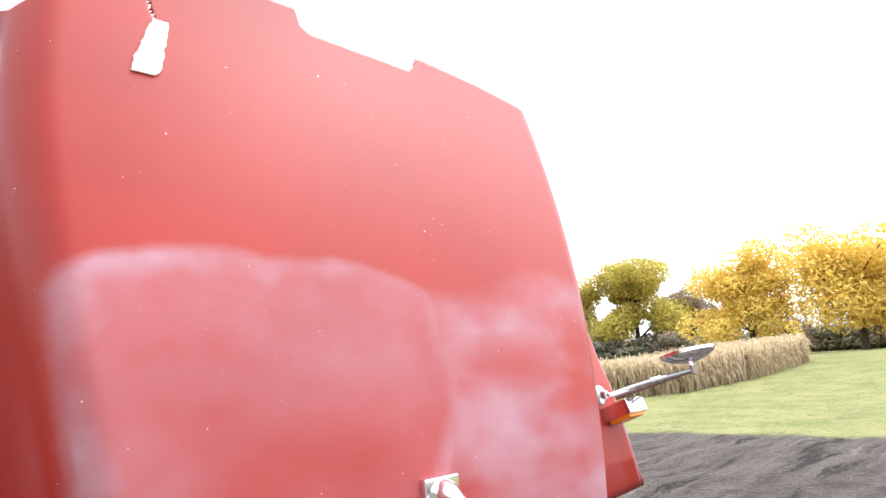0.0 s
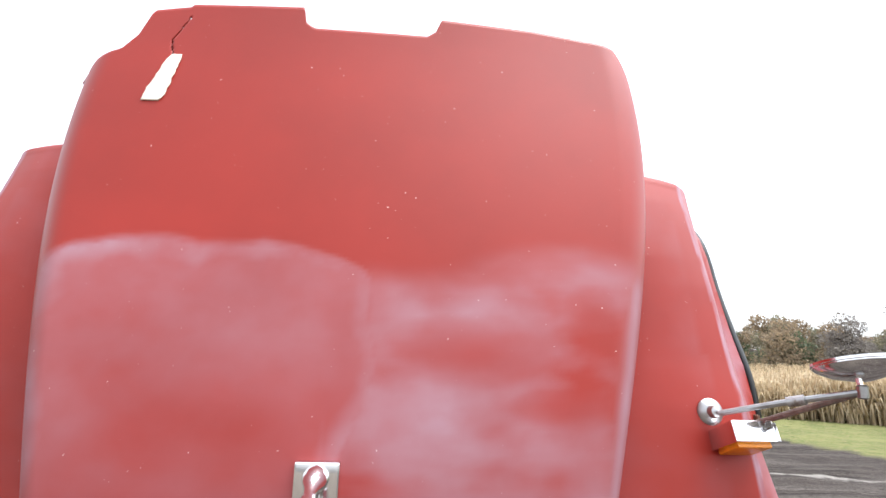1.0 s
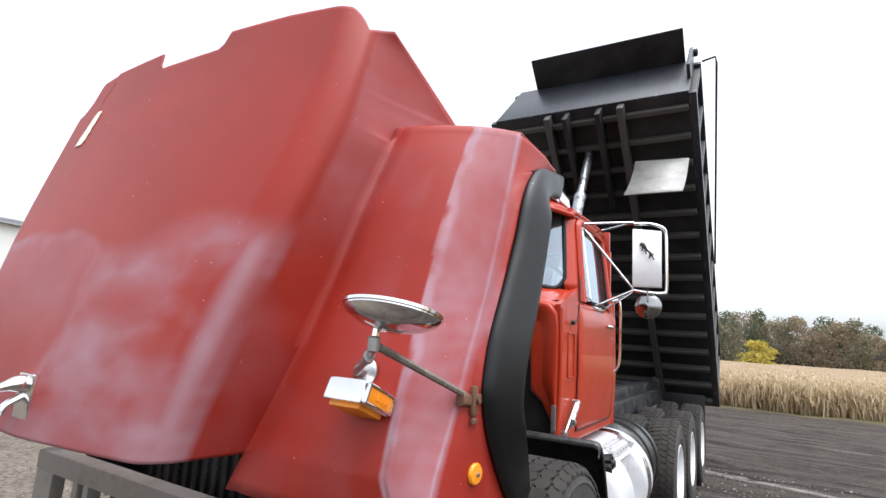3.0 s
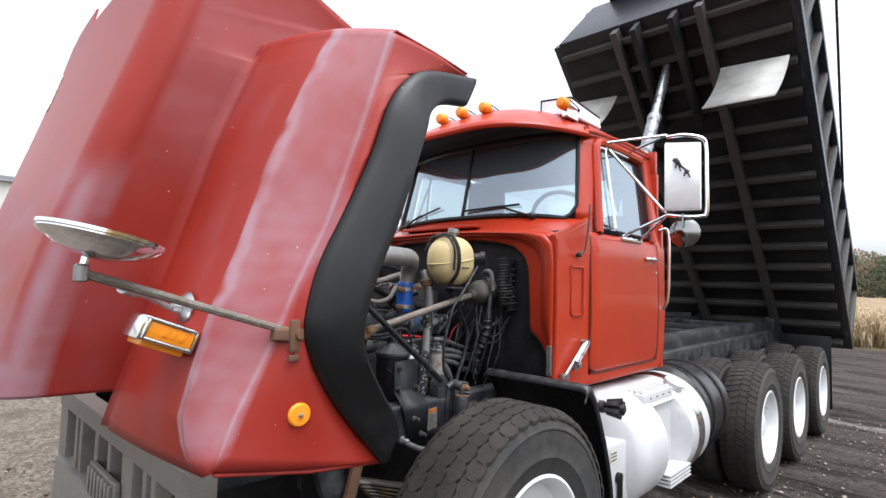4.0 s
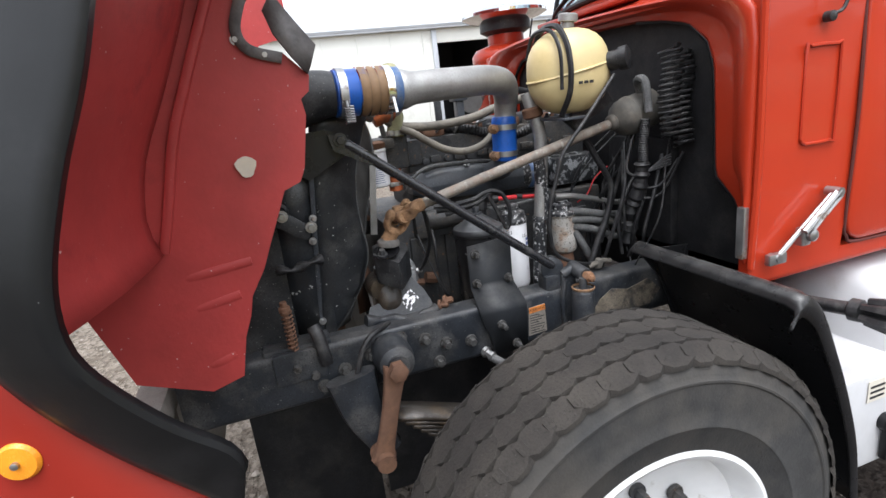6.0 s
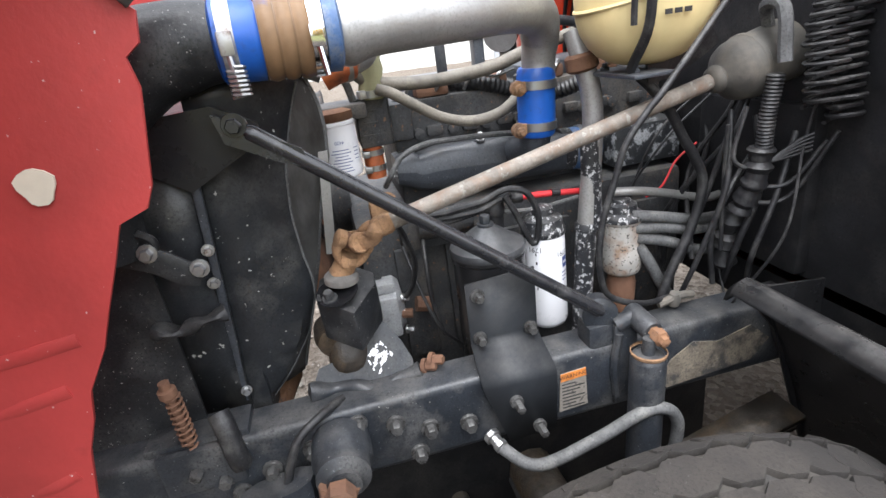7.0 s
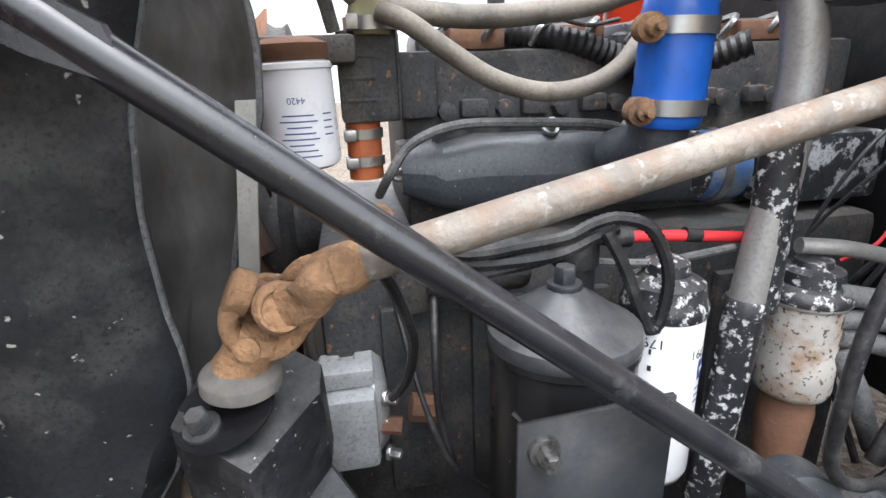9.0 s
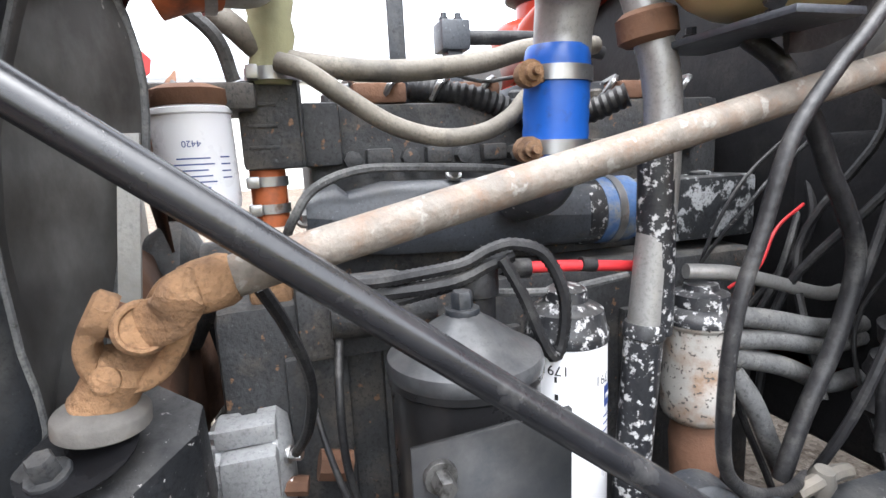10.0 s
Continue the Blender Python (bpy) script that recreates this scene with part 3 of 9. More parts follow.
def build_ground():
    """One sheet, fine round the truck and coarse out to the horizon."""
    def steps(a, b, near0, near1, fine):
        s = [near0 + fine * i for i in range(int((near1 - near0) / fine) + 1)]
        d, q = fine, near1
        while q < b:
            d *= 1.35
            q += d
            s.append(min(q, b))
        d, q = fine, near0
        while q > a:
            d *= 1.35
            q -= d
            s.insert(0, max(q, a))
        return s
    xs, ys = steps(-900, 900, -5, 11, 0.22), steps(-900, 900, -3, 19, 0.22)
    verts, faces = [], []
    for y in ys:
        for x in xs:
            rut = noise.noise(Vector(((x * 0.88 + y * 0.47) * 0.25, (y * 0.88 - x * 0.47) * 1.6, 0))) * 0.055
            lump = noise.fractal(Vector((x * 1.3, y * 1.3, 3)), 1.0, 2.0, 4) * 0.02
            near = 1.0 if abs(x) < 30 and abs(y) < 40 else 0.0
            flat = min(1.0, max(0.0, (abs(x) - 1.5) / 0.6)) if 0 < y < 9 else 1.0
            verts.append((x, y, ground_z(x, y) + (rut + lump) * near * flat - 0.012))
    w = len(xs)
    for j in range(len(ys) - 1):
        for i in range(w - 1):
            faces.append((j * w + i, j * w + i + 1, (j + 1) * w + i + 1, (j + 1) * w + i))
    me = bpy.data.meshes.new("ground")
    me.from_pydata(verts, [], faces)
    me.materials.append(M_GROUND)
    me.shade_smooth()
    return tagged(new("ground", me), "dark rutted soil yard with gravel, grass verge and stubble", "ground", kind="structure")


build_ground()


def build_pebbles():
    """Loose stones on the yard."""
    rnd = random.Random(21)
    v, f = [], []
    for k in range(5200):
        if k < 3400:
            x, y = rnd.uniform(-3.5, 3.0), rnd.uniform(-2.5, 2.6)
        else:
            x, y = rnd.uniform(0.8, 5.0), rnd.uniform(2.5, 9.0)
        r = 0.006 + 0.016 * rnd.random() ** 3
        c = Vector((x, y, ground_z(x, y) + 0.002))
        i = len(v)
        for d_ in ((1, 0, 0.1), (0.3, 0.9, 0), (-0.8, 0.5, 0.1), (-0.6, -0.7, 0), (0.4, -0.9, 0.1)):
            v.append(c + Vector(d_) * r * rnd.uniform(0.7, 1.3))
        v += [c + Vector((rnd.uniform(-0.3, 0.3) * r, rnd.uniform(-0.3, 0.3) * r, r * rnd.uniform(0.5, 0.9))), c - Vector((0, 0, r))]
        for q in range(5):
            f += [(i + q, i + (q + 1) % 5, i + 5), (i + (q + 1) % 5, i + q, i + 6)]
    me = bpy.data.meshes.new("pebbles")
    me.from_pydata(v, [], f)
    m = bpy.data.materials.new("mixed_pebbles")
    m.use_nodes = True
    n, l = m.node_tree.nodes, m.node_tree.links
    g, r_ = n.new("ShaderNodeNewGeometry"), n.new("ShaderNodeValToRGB")
    r_.color_ramp.elements[0].color, r_.color_ramp.elements[1].color = (0.06, 0.048, 0.038, 1), (0.34, 0.30, 0.26, 1)
    l.new(g.outputs["Random Per Island"], r_.inputs[0])
    l.new(r_.outputs[0], n["Principled BSDF"].inputs["Base Color"])
    n["Principled BSDF"].inputs["Roughness"].default_value = 0.9
    me.materials.append(m)
    tagged(new("pebbles", me), "loose tan and grey pebbles on soil", "gravel", kind="stuff")


build_pebbles()


# ---- the truck: hood ----
truck = thing("dump_truck", (0, 4.0, -0.15), "red dump truck with tipped hood and raised black bed", "truck")

YB_FIT = np.polyfit([1.05, 1.29, 1.69, 1.96, 2.2, 2.56], [-0.035, 0.0, 0.07, 0.15, 0.235, 0.31], 3)
YB = lambda q: float(np.polyval(YB_FIT, q))
XC_TAB = [(1.05, 0.60), (1.2, 0.635), (1.4, 0.68), (1.6, 0.735), (1.8, 0.785), (2.0, 0.825), (2.3, 0.845), (2.56, 0.82)]
XC_FIT = np.polyfit([q[0] for q in XC_TAB], [q[1] for q in XC_TAB], 4)
XC = lambda q: float(np.polyval(XC_FIT, q))
ZTOP = curve_of([(-0.86, 2.28), (-0.79, 2.33), (-0.71, 2.365), (-0.675, 2.42), (-0.66, 2.515), (-0.545, 2.535), (-0.54, 2.545), (-0.19, 2.56), (-0.182, 2.505),
                 (-0.15, 2.48), (0.19, 2.48), (0.215, 2.50), (0.235, 2.55), (0.53, 2.535), (0.79, 2.505), (0.815, 2.47), (0.84, 2.40)])
C1Y = curve_of([(1.06, 0.275), (1.1, 0.255), (1.17, 0.25), (1.26, 0.27), (1.41, 0.31), (1.54, 0.36), (1.76, 0.43), (1.97, 0.515), (2.14, 0.59)])
C1X = curve_of([(1.06, 1.18), (1.1, 1.14), (1.17, 1.112), (1.4, 1.11), (2.14, 1.112)])
C2Y = curve_of([(1.06, 0.29), (1.16, 0.33), (1.32, 0.41), (1.45, 0.465), (1.6, 0.54), (1.85, 0.625), (2.17, 0.722)])
VX = curve_of([(1.05, 0.61), (1.17, 0.655), (1.31, 0.705), (1.474, 0.757), (1.65, 0.798), (1.855, 0.836), (2.06, 0.867), (2.15, 0.873)])
VY = curve_of([(1.05, 0.225), (1.17, 0.245), (1.31, 0.275), (1.474, 0.31), (1.65, 0.351), (1.855, 0.397), (2.06, 0.465), (2.15, 0.505)])


def blob(x, z, cx, cz, rx, rz, p=2.0):
    d = (abs((x - cx) / rx) ** p + abs((z - cz) / rz) ** p)
    return max(0.0, 1.0 - d)


def smoothstep(a, b, v):
    t = min(1, max(0, (v - a) / (b - a)))
    return t * t * (3 - 2 * t)


EDGE_A = curve_of([(-0.70, 1.70), (-0.674, 1.732), (-0.616, 1.76), (-0.516, 1.782), (-0.40, 1.792), (-0.33, 1.776), (-0.184, 1.778), (-0.10, 1.772), (-0.008, 1.746), (0.05, 1.725), (0.085, 1.70), (0.10, 1.68)])
EDGE_L = curve_of([(1.13, -0.60), (1.377, -0.627), (1.474, -0.642), (1.59, -0.666), (1.70, -0.69), (1.74, -0.70)])
EDGE_R = curve_of([(1.13, -0.02), (1.28, 0.03), (1.393, 0.086), (1.493, 0.11), (1.60, 0.095), (1.72, 0.088)])


def fbm(x, z, sx, sz, k):
    return noise.fractal(Vector((x * sx, z * sz, k)), 1.0, 2.0, 4)


def sanded_bonnet(x, z):
    """Where the bonnet has been rubbed down: a big patch with a pale border, and streaks beside it."""
    n1, n2, n3 = fbm(x, z, 3.2, 3.2, 1.0), fbm(x, z, 2.6, 6.0, 7.0), fbm(x, z, 9.0, 14.0, 3.0)
    q = [EDGE_A(x) - z, x - EDGE_L(z), EDGE_R(z) - x]
    d = -0.016 * math.log(sum(math.exp(max(-30, min(30, -v / 0.016))) for v in q)) + 0.010 + 0.008 * n1 + 0.004 * n3
    n4 = fbm(x, z, 6.0, 6.0, 11.0)
    ring = math.exp(-((d - 0.026) / (0.055 + 0.03 * n4 if d > 0.030 else 0.011)) ** 2) * (0.75 + 0.5 * n4)
    inner = smoothstep(-0.002, 0.016, d) * (0.34 + 0.14 * n1 + 0.08 * n3)
    inner *= 1 - 0.8 * blob(x, z, -0.20, 1.34, 0.36, 0.22) * (0.8 + 0.4 * n2)
    a = max(inner, ring * (0.78 + 0.3 * n1 + 0.1 * n3) * (0.45 + 0.55 * smoothstep(0.0, 0.10, 0.11 - abs(EDGE_R(z) - x) if x > 0 else 1.0)))
    if x > EDGE_R(z) - 0.06:
        top = 1.72 + 0.05 * smoothstep(0.2, 0.6, x) + 0.03 * n1
        b = smoothstep(-0.05, 0.10, top - z) * (0.46 + 0.62 * n2 + 0.12 * n3)
        b *= 1 - 0.8 * blob(x, z, 0.30, 1.54, 0.2, 0.09) - 0.7 * blob(x, z, 0.60, 1.62, 0.08, 0.09) - 0.8 * blob(x, z, 0.52, 1.42, 0.14, 0.05)
        b = max(b, 0.85 * math.exp(-((x - XC(z) * 0.965) / 0.026) ** 2) * smoothstep(1.78, 1.68, z))
        a = max(a, b * smoothstep(-0.06, 0.0, x - EDGE_R(z)))
    return min(1, max(0, max(a, 0.35 * smoothstep(1.28, 1.16, z))))


def paint_sanded(me, fn):
    at = me.attributes.new("sanded", "FLOAT", "POINT")
    for i, v in enumerate(me.vertices):
        at.data[i].value = fn(v.co)


def build_hood():
    bm = B()
    special = [-0.662 / 0.83, -0.676 / 0.83, -0.186 / 0.82, -0.19 / 0.82, 0.236 / 0.82, 0.212 / 0.82, 0.19 / 0.82, -0.542 / 0.82 - 0.002] + [(-0.63 + 0.004 * i) / 0.83 for i in range(34)]
    us = sorted(special + [u for u in (-1 + 2 * i / 150 for i in range(151)) if min(abs(u - q) for q in special) > 0.0045])
    nrow = 150
    rows = []
    for j in range(nrow + 1):
        line = []
        for u in us:
            x0 = u * 0.83
            zb = 1.135 + 0.02 * abs(u)
            z = zb + (1.98 - zb) * (j / 92) if j < 92 else 1.98 + (ZTOP(x0) - 1.98) * (j - 92) / (nrow - 92)
            xc = XC(z)
            r = max(0.0, (abs(u) - 0.88) / 0.12)
            x = u * xc * (1 - 0.065 * max(0.0, -u) ** 1.5)
            y = YB(z) + 0.022 * u * u + 0.055 * r ** 2.0
            line.append((x, y, z))
        rows.append(line)
    grid = loft(bm, rows)
    edges = {1: [Vector(r[-1]) for r in rows], -1: [Vector(r[0]) for r in rows]}
    # the crack above the bare patch
    crack = lambda z: -0.541 + 0.004 * math.sin(z * 70) - 0.006 * (z - 2.34) / 0.07 if z < 2.41 else -0.547 + 0.031 * (z - 2.41) / 0.085
    dead = [f for f in bm.faces for c in [f.calc_center_median()] if 2.345 <= c.z < 2.495 and abs(c.x - crack(c.z)) < 0.0020]
    bmesh.ops.delete(bm, geom=dead, context="FACES")
    # side walls of the bonnet back to the fenders, and the fenders
    for side in (1, -1):
        ed = edges[side]
        low = [q for q in ed if q.z < 2.10]
        high = ed[len(low) - 1:]
        low_z = [q.z for q in low]
        loft(bm, [[q.lerp(Vector((side * VX(q.z), VY(q.z), q.z)), k / 8) for q in low] for k in range(9)])
        zt, z0 = high[-1].z, high[0].z
        far_edge = []
        for q in high:
            k = (q.z - z0) / (zt - z0)
            if k < 0.35:
                far_edge.append(Vector((side * 0.893, 0.99 - 0.09 * k / 0.35, 2.13 + 0.155 * k / 0.35)))
            else:
                far_edge.append(Vector((side * (0.893 - 0.016 * k), 0.90 - 0.46 * (k - 0.35) / 0.65, 2.285 + (zt + 0.03 - 2.285) * (k - 0.35) / 0.65)))
        via = [q.lerp(e, 0.29) for q, e in zip(high, far_edge)]
        v0 = Vector((side * VX(z0), VY(z0), z0))
        via = [v0.lerp(q, min(1, 0.0 + i / 12)) if i < 12 else q for i, q in enumerate(via)]
        loft(bm, [[q.lerp(m_, k / 8) for q, m_ in zip(high, via)] for k in range(9)])
        loft(bm, [[q.lerp(m_, k / 8) for q, m_ in zip(via, far_edge)] for k in range(9)])
        zs = [1.06, 1.09, 1.12, 1.145] + low_z + [2.12, 2.135, 2.15]
        lines = []
        for z in zs:
            v = Vector((side * VX(z), VY(z), z))
            c1 = Vector((side * C1X(z), C1Y(z), z))
            c2 = Vector((side * (1.198 + 0.012 * (z - 1.06)), C2Y(z), z + 0.012))
            row = [v, v.lerp(c1, 0.06) + Vector((0, 0.006, 0))] + [v.lerp(c1, f) + Vector((0, -0.010 * math.sin(math.pi * f), 0)) for f in (0.12, 0.25, 0.4, 0.55, 0.68, 0.76, 0.82, 0.86, 0.89, 0.915, 0.94, 0.96, 0.98)]
            row += [c1 + Vector((0, 0.003, 0))] + [c1.lerp(c2, f) + Vector((side * 0.004, -0.004, 0)) * math.sin(math.pi * f) for f in (0.03, 0.06, 0.09, 0.12, 0.16, 0.20, 0.26, 0.33, 0.41, 0.5, 0.58, 0.66, 0.73, 0.79, 0.84, 0.88, 0.91, 0.935, 0.96, 0.98)] + [c2]
            lines.append(row)
        loft(bm, lines)
        # rounded top of the fender
        top = lines[-1]
        rim = [q + Vector((0, 0.016, 0.012)) for q in top]
        back = [Vector((q.x + side * (0.03 if abs(q.x) > 1.19 else 0.0), 1.0, 2.135 - 0.02 * (abs(q.x) - 0.87))) for q in top]
        loft(bm, [top, rim, [p.lerp(q, 0.5) + Vector((0, 0, 0.004)) for p, q in zip(rim, back)], back])
        # fender side, from the second crease back to the wheel arch
        out = resample([(side * 1.243, y, z) for y, z in FLARE_OUT], len(zs))
        c2 = [l[-1] for l in lines]
        loft(bm, [c2, [p.lerp(q, 0.05) + Vector((side * 0.004, 0, 0)) for p, q in zip(c2, out)], [p.lerp(q, 0.2) + Vector((side * 0.012, 0, 0)) for p, q in zip(c2, out)], [p.lerp(q, 0.5) + Vector((side * 0.017, 0, 0)) for p, q in zip(c2, out)], out])
        # bottom lips turned in
        low = [Vector((side * 1.198, 0.29, 1.062)), Vector((side * 1.235, 0.50, 1.03)), Vector((side * 1.243, 0.70, 1.01))]
        loft(bm, [low, [p + Vector((-side * 0.05, 0.0, 0.015)) for p in low]])
    bmesh.ops.remove_doubles(bm, verts=bm.verts, dist=0.0012)
    ob = part("hood", bm, M_HOOD, truck, "faded sanded red fibreglass tilt hood, tipped forward", 60)
    me = ob.data

    def worn(co):
        x, y, z = co
        ax = abs(x)
        if y < YB(z) + 0.105 and ax < 0.86:
            return sanded_bonnet(x, z)
        n1 = noise.fractal(Vector((x * 4, y * 4, z * 4)), 1.0, 2.0, 4)
        n2 = noise.fractal(Vector((x * 14, y * 14, z * 9)), 1.0, 2.0, 4)
        c1, c2 = C1Y(z), C2Y(z - 0.012 if z > 1.08 else z)
        if ax > 1.03 and y < c2 + 0.012 and z < 2.17:
            # rubbed strip between the two creases, with a pale wavy border that runs a little onto the face
            f = (y - c1) / max(0.01, c2 - c1) if ax > C1X(z) - 0.012 else (ax - C1X(z)) / 0.12
            b0 = -0.06 + 0.14 * noise.noise(Vector((x, 0, z * 5.0))) + 0.07 * noise.noise(Vector((x, 3, z * 17.0)))
            inside = smoothstep(b0 - 0.03, b0 + 0.04, f) * smoothstep(1.06, 0.99, f)
            edge = 0.8 * math.exp(-((f - b0 - 0.08) / 0.07) ** 2) + 0.75 * math.exp(-((f - 0.965) / 0.035) ** 2)
            bands = 0.05 * math.sin(z * 120 + 5 * n1) * smoothstep(1.75, 1.6, z)
            return min(1, max(0, (0.44 + 0.20 * n1 + 0.20 * n2 + bands + edge * (0.75 + 0.5 * n2)) * smoothstep(1.07, 1.13, z) * inside))
        return max(0, (0.03 + 0.14 * n1) * (0.4 if ax > 1.15 else 1.0) + (0.18 + 0.15 * n1) * smoothstep(1.65, 2.1, z) * smoothstep(1.0, 0.84, ax))
    paint_sanded(me, worn)
    thicken(ob, 0.006)
    return ob


FLARE_OUT = [(0.70, 1.012), (0.58, 1.14), (0.50, 1.25), (0.462, 1.34), (0.462, 1.40), (0.49, 1.51), (0.56, 1.65), (0.63, 1.80), (0.68, 1.94), (0.74, 2.025), (0.82, 2.075), (1.02, 2.112)]
FLARE_IN = [(0.755, 1.07), (0.74, 1.11), (0.68, 1.18), (0.62, 1.27), (0.60, 1.33), (0.61, 1.41), (0.65, 1.52), (0.70, 1.63), (0.75, 1.77), (0.80, 1.91), (0.845, 1.985), (0.91, 2.03), (1.015, 2.052)]

hood = build_hood()


def build_bare_patch():
    """Cream patch with a ragged outline below the crack in the bonnet."""
    bm = B()
    rows = []
    for k in range(31):
        z = 2.182 + 0.166 * k / 30
        f = (z - 2.19) / 0.149
        rag = [0.0035 * noise.noise(Vector((q, 0.3, z * 60))) + 0.002 * noise.noise(Vector((q, 0.7, z * 190))) for q in (1.0, 5.0)]
        a, b = -0.582 + 0.036 * f + rag[0], -0.523 + 0.015 * f + rag[1]
        if k < 4:
            a, b = a + 0.0012 * (4 - k), b - 0.003 * (4 - k)
        if k > 27:
            a, b = a + 0.002 * (k - 27), b - 0.001 * (k - 27)
        line = []
        for m_ in range(7):
            x = a + (b - a) * m_ / 6
            u = x / (XC(z) * 0.964)
            line.append((x, YB(z) + 0.022 * u * u - 0.0045, z))
        rows.append(line)
    loft(bm, rows)
    thicken(part("bare_patch", bm, M_CREAM, hood, "cream patch of bare torn fibreglass"), 0.003, 1)


build_bare_patch()


def build_flare(side):
    bm = B()
    n = 60
    o = resample(smooth_path([(side * 1.243, y, z) for y, z in FLARE_OUT], 5), n)
    i_ = resample(smooth_path([(side * (1.313 - 0.045 * smoothstep(1.88, 2.05, z) - 0.03 * smoothstep(1.25, 1.08, z)), 0.22 + 0.935 * (y - 0.22), 1.445 + 0.935 * (z - 1.445)) for y, z in FLARE_IN], 5), n)
    lines = []
    for f, dx in ((0.0, 0.002), (0.01, 0.012), (0.06, 0.018), (0.2, 0.019), (0.5, 0.014), (0.8, 0.008), (0.94, 0.004), (0.99, -0.001), (1.0, -0.012)):
        lines.append([p.lerp(q, f) + Vector((side * dx, 0, 0)) for p, q in zip(o, i_)])
    loft(bm, lines)
    ob = part("fender_flare", bm, M_RUBBER, hood, "black rubber wheel-arch flare")
    return thicken(ob, 0.008)


def build_splash_panel(side):
    """Red inner panel of the wheel house with a ragged rear edge and a torn round cut-out."""
    bm = B()
    x = side * 0.68
    loop = [(1.035, 2.06), (1.04, 1.98), (1.043, 1.90), (0.96, 1.889), (0.896, 1.874), (0.871, 1.82), (0.838, 1.774), (0.825, 1.736), (0.832, 1.712), (0.849, 1.699), (0.909, 1.686), (0.957, 1.635), (0.95, 1.60), (0.93, 1.585), (0.935, 1.55),
            (0.91, 1.43), (0.895, 1.40), (0.855, 1.385), (0.848, 1.37), (0.835, 1.34), (0.80, 1.266), (0.775, 1.21), (0.735, 1.148), (0.722, 1.10), (0.70, 1.05), (0.675, 0.95), (0.60, 0.93), (0.45, 1.0), (0.36, 1.3), (0.42, 1.6), (0.5, 1.9), (0.6, 2.1), (0.95, 2.09)]
    slab(bm, [(x + side * 0.10 * max(0, 0.62 - y), y, z) for y, z in loop], (side * 0.007, 0, 0))
    pn = part("splash_panel", bm, M_REDIN, hood, "red fibreglass inner fender panel with ragged edge", 30)
    # liner of the wheel house, from the flare in to the panel
    prof = resample([q for q in smooth_path([(0, y, z) for y, z in FLARE_OUT], 4) if q.z > 1.29], 26)
    bm = B()
    lines = []
    for f in (0.0, 0.25, 0.5, 0.75, 0.9, 1.0):
        lines.append([Vector((side * (1.236 - (1.236 - 0.69) * f), min(1.035, q.y + 0.012 + 0.085 * f + 0.02 * math.sin(math.pi * f)), q.z - 0.012 - 0.03 * f * smoothstep(1.9, 2.1, q.z))) for q in prof])
    loft(bm, lines)
    thicken(part("wheel_house_liner", bm, M_REDIN, hood, "red fibreglass wheel-house liner"), 0.005)
    for z, y1 in ((1.222, 0.76), (1.146, 0.72), (1.0, 0.68)):
        bm = B()
        sweep(bm, [(x + side * 0.006, 0.50, z - 0.01), (x + side * 0.009, 0.62, z), (x + side * 0.006, y1 - 0.01, z + 0.012)], 0.004, 0.011, (1, 0, 0), 10)
        part("panel_fold", bm, M_REDIN, pn)
    if side > 0:
        bm = B()
        loft(bm, [[(0.693, 0.885, 1.895), (0.694, 0.95, 1.915), (0.694, 1.03, 1.915), (0.68, 1.075, 1.885)], [(0.70, 0.89, 1.862), (0.70, 0.955, 1.872), (0.70, 1.02, 1.858), (0.68, 1.06, 1.838)]])
        thicken(part("torn_flap", bm, M_FLAP, pn, "grey torn rubber flap"), 0.005)
        bm = B()
        loft(bm, [[(0.69, 0.905, 1.81), (0.67, 0.945, 1.755), (0.66, 0.985, 1.70), (0.67, 0.965, 1.655)], [(0.69, 0.882, 1.775), (0.70, 0.895, 1.725), (0.705, 0.925, 1.675), (0.70, 0.953, 1.637)]])
        thicken(part("torn_flap", bm, M_FLAP, pn, "grey torn rubber flap"), 0.005)
        bm = B()
        slab(bm, [(0.69, 0.783 + 0.022 * math.cos(a) * (1 + 0.2 * math.sin(3 * a)), 1.452 + 0.024 * math.sin(a)) for a in [i * 2 * math.pi / 14 for i in range(14)]], (0.004, 0, 0))
        part("putty_patch", bm, M_PATCH, pn, "cream repair spot")
        bm = B()
        sweep(bm, [(0.690, 0.825, 1.905), (0.690, 0.758, 1.769), (0.690, 0.692, 1.629), (0.690, 0.650, 1.534), (0.690, 0.606, 1.388), (0.690, 0.575, 1.290)], 0.014, lambda t: 0.012, (1, 0, 0), 8)
        part("panel_ridge", bm, M_REDIN, pn, "moulded ridge in the red panel")
        bm = B()
        sweep(bm, [(0.695, 0.905, 1.888), (0.695, 0.868, 1.845), (0.695, 0.835, 1.785), (0.695, 0.820, 1.735), (0.695, 0.84, 1.697), (0.695, 0.905, 1.675)], 0.003, 0.012, (1, 0, 0), 8)
        part("flap_edging", bm, M_FLAP, pn, "strip of torn grey rubber edging")
        for y, z in ((0.905, 1.905), (0.96, 1.907), (1.02, 1.905), (0.835, 1.805), (0.815, 1.72), (0.87, 1.685)):
            part("rivet", bolt(B(), (0.688, y, z), (1, 0, 0), 0.007, 0.008), M_STEEL, pn)


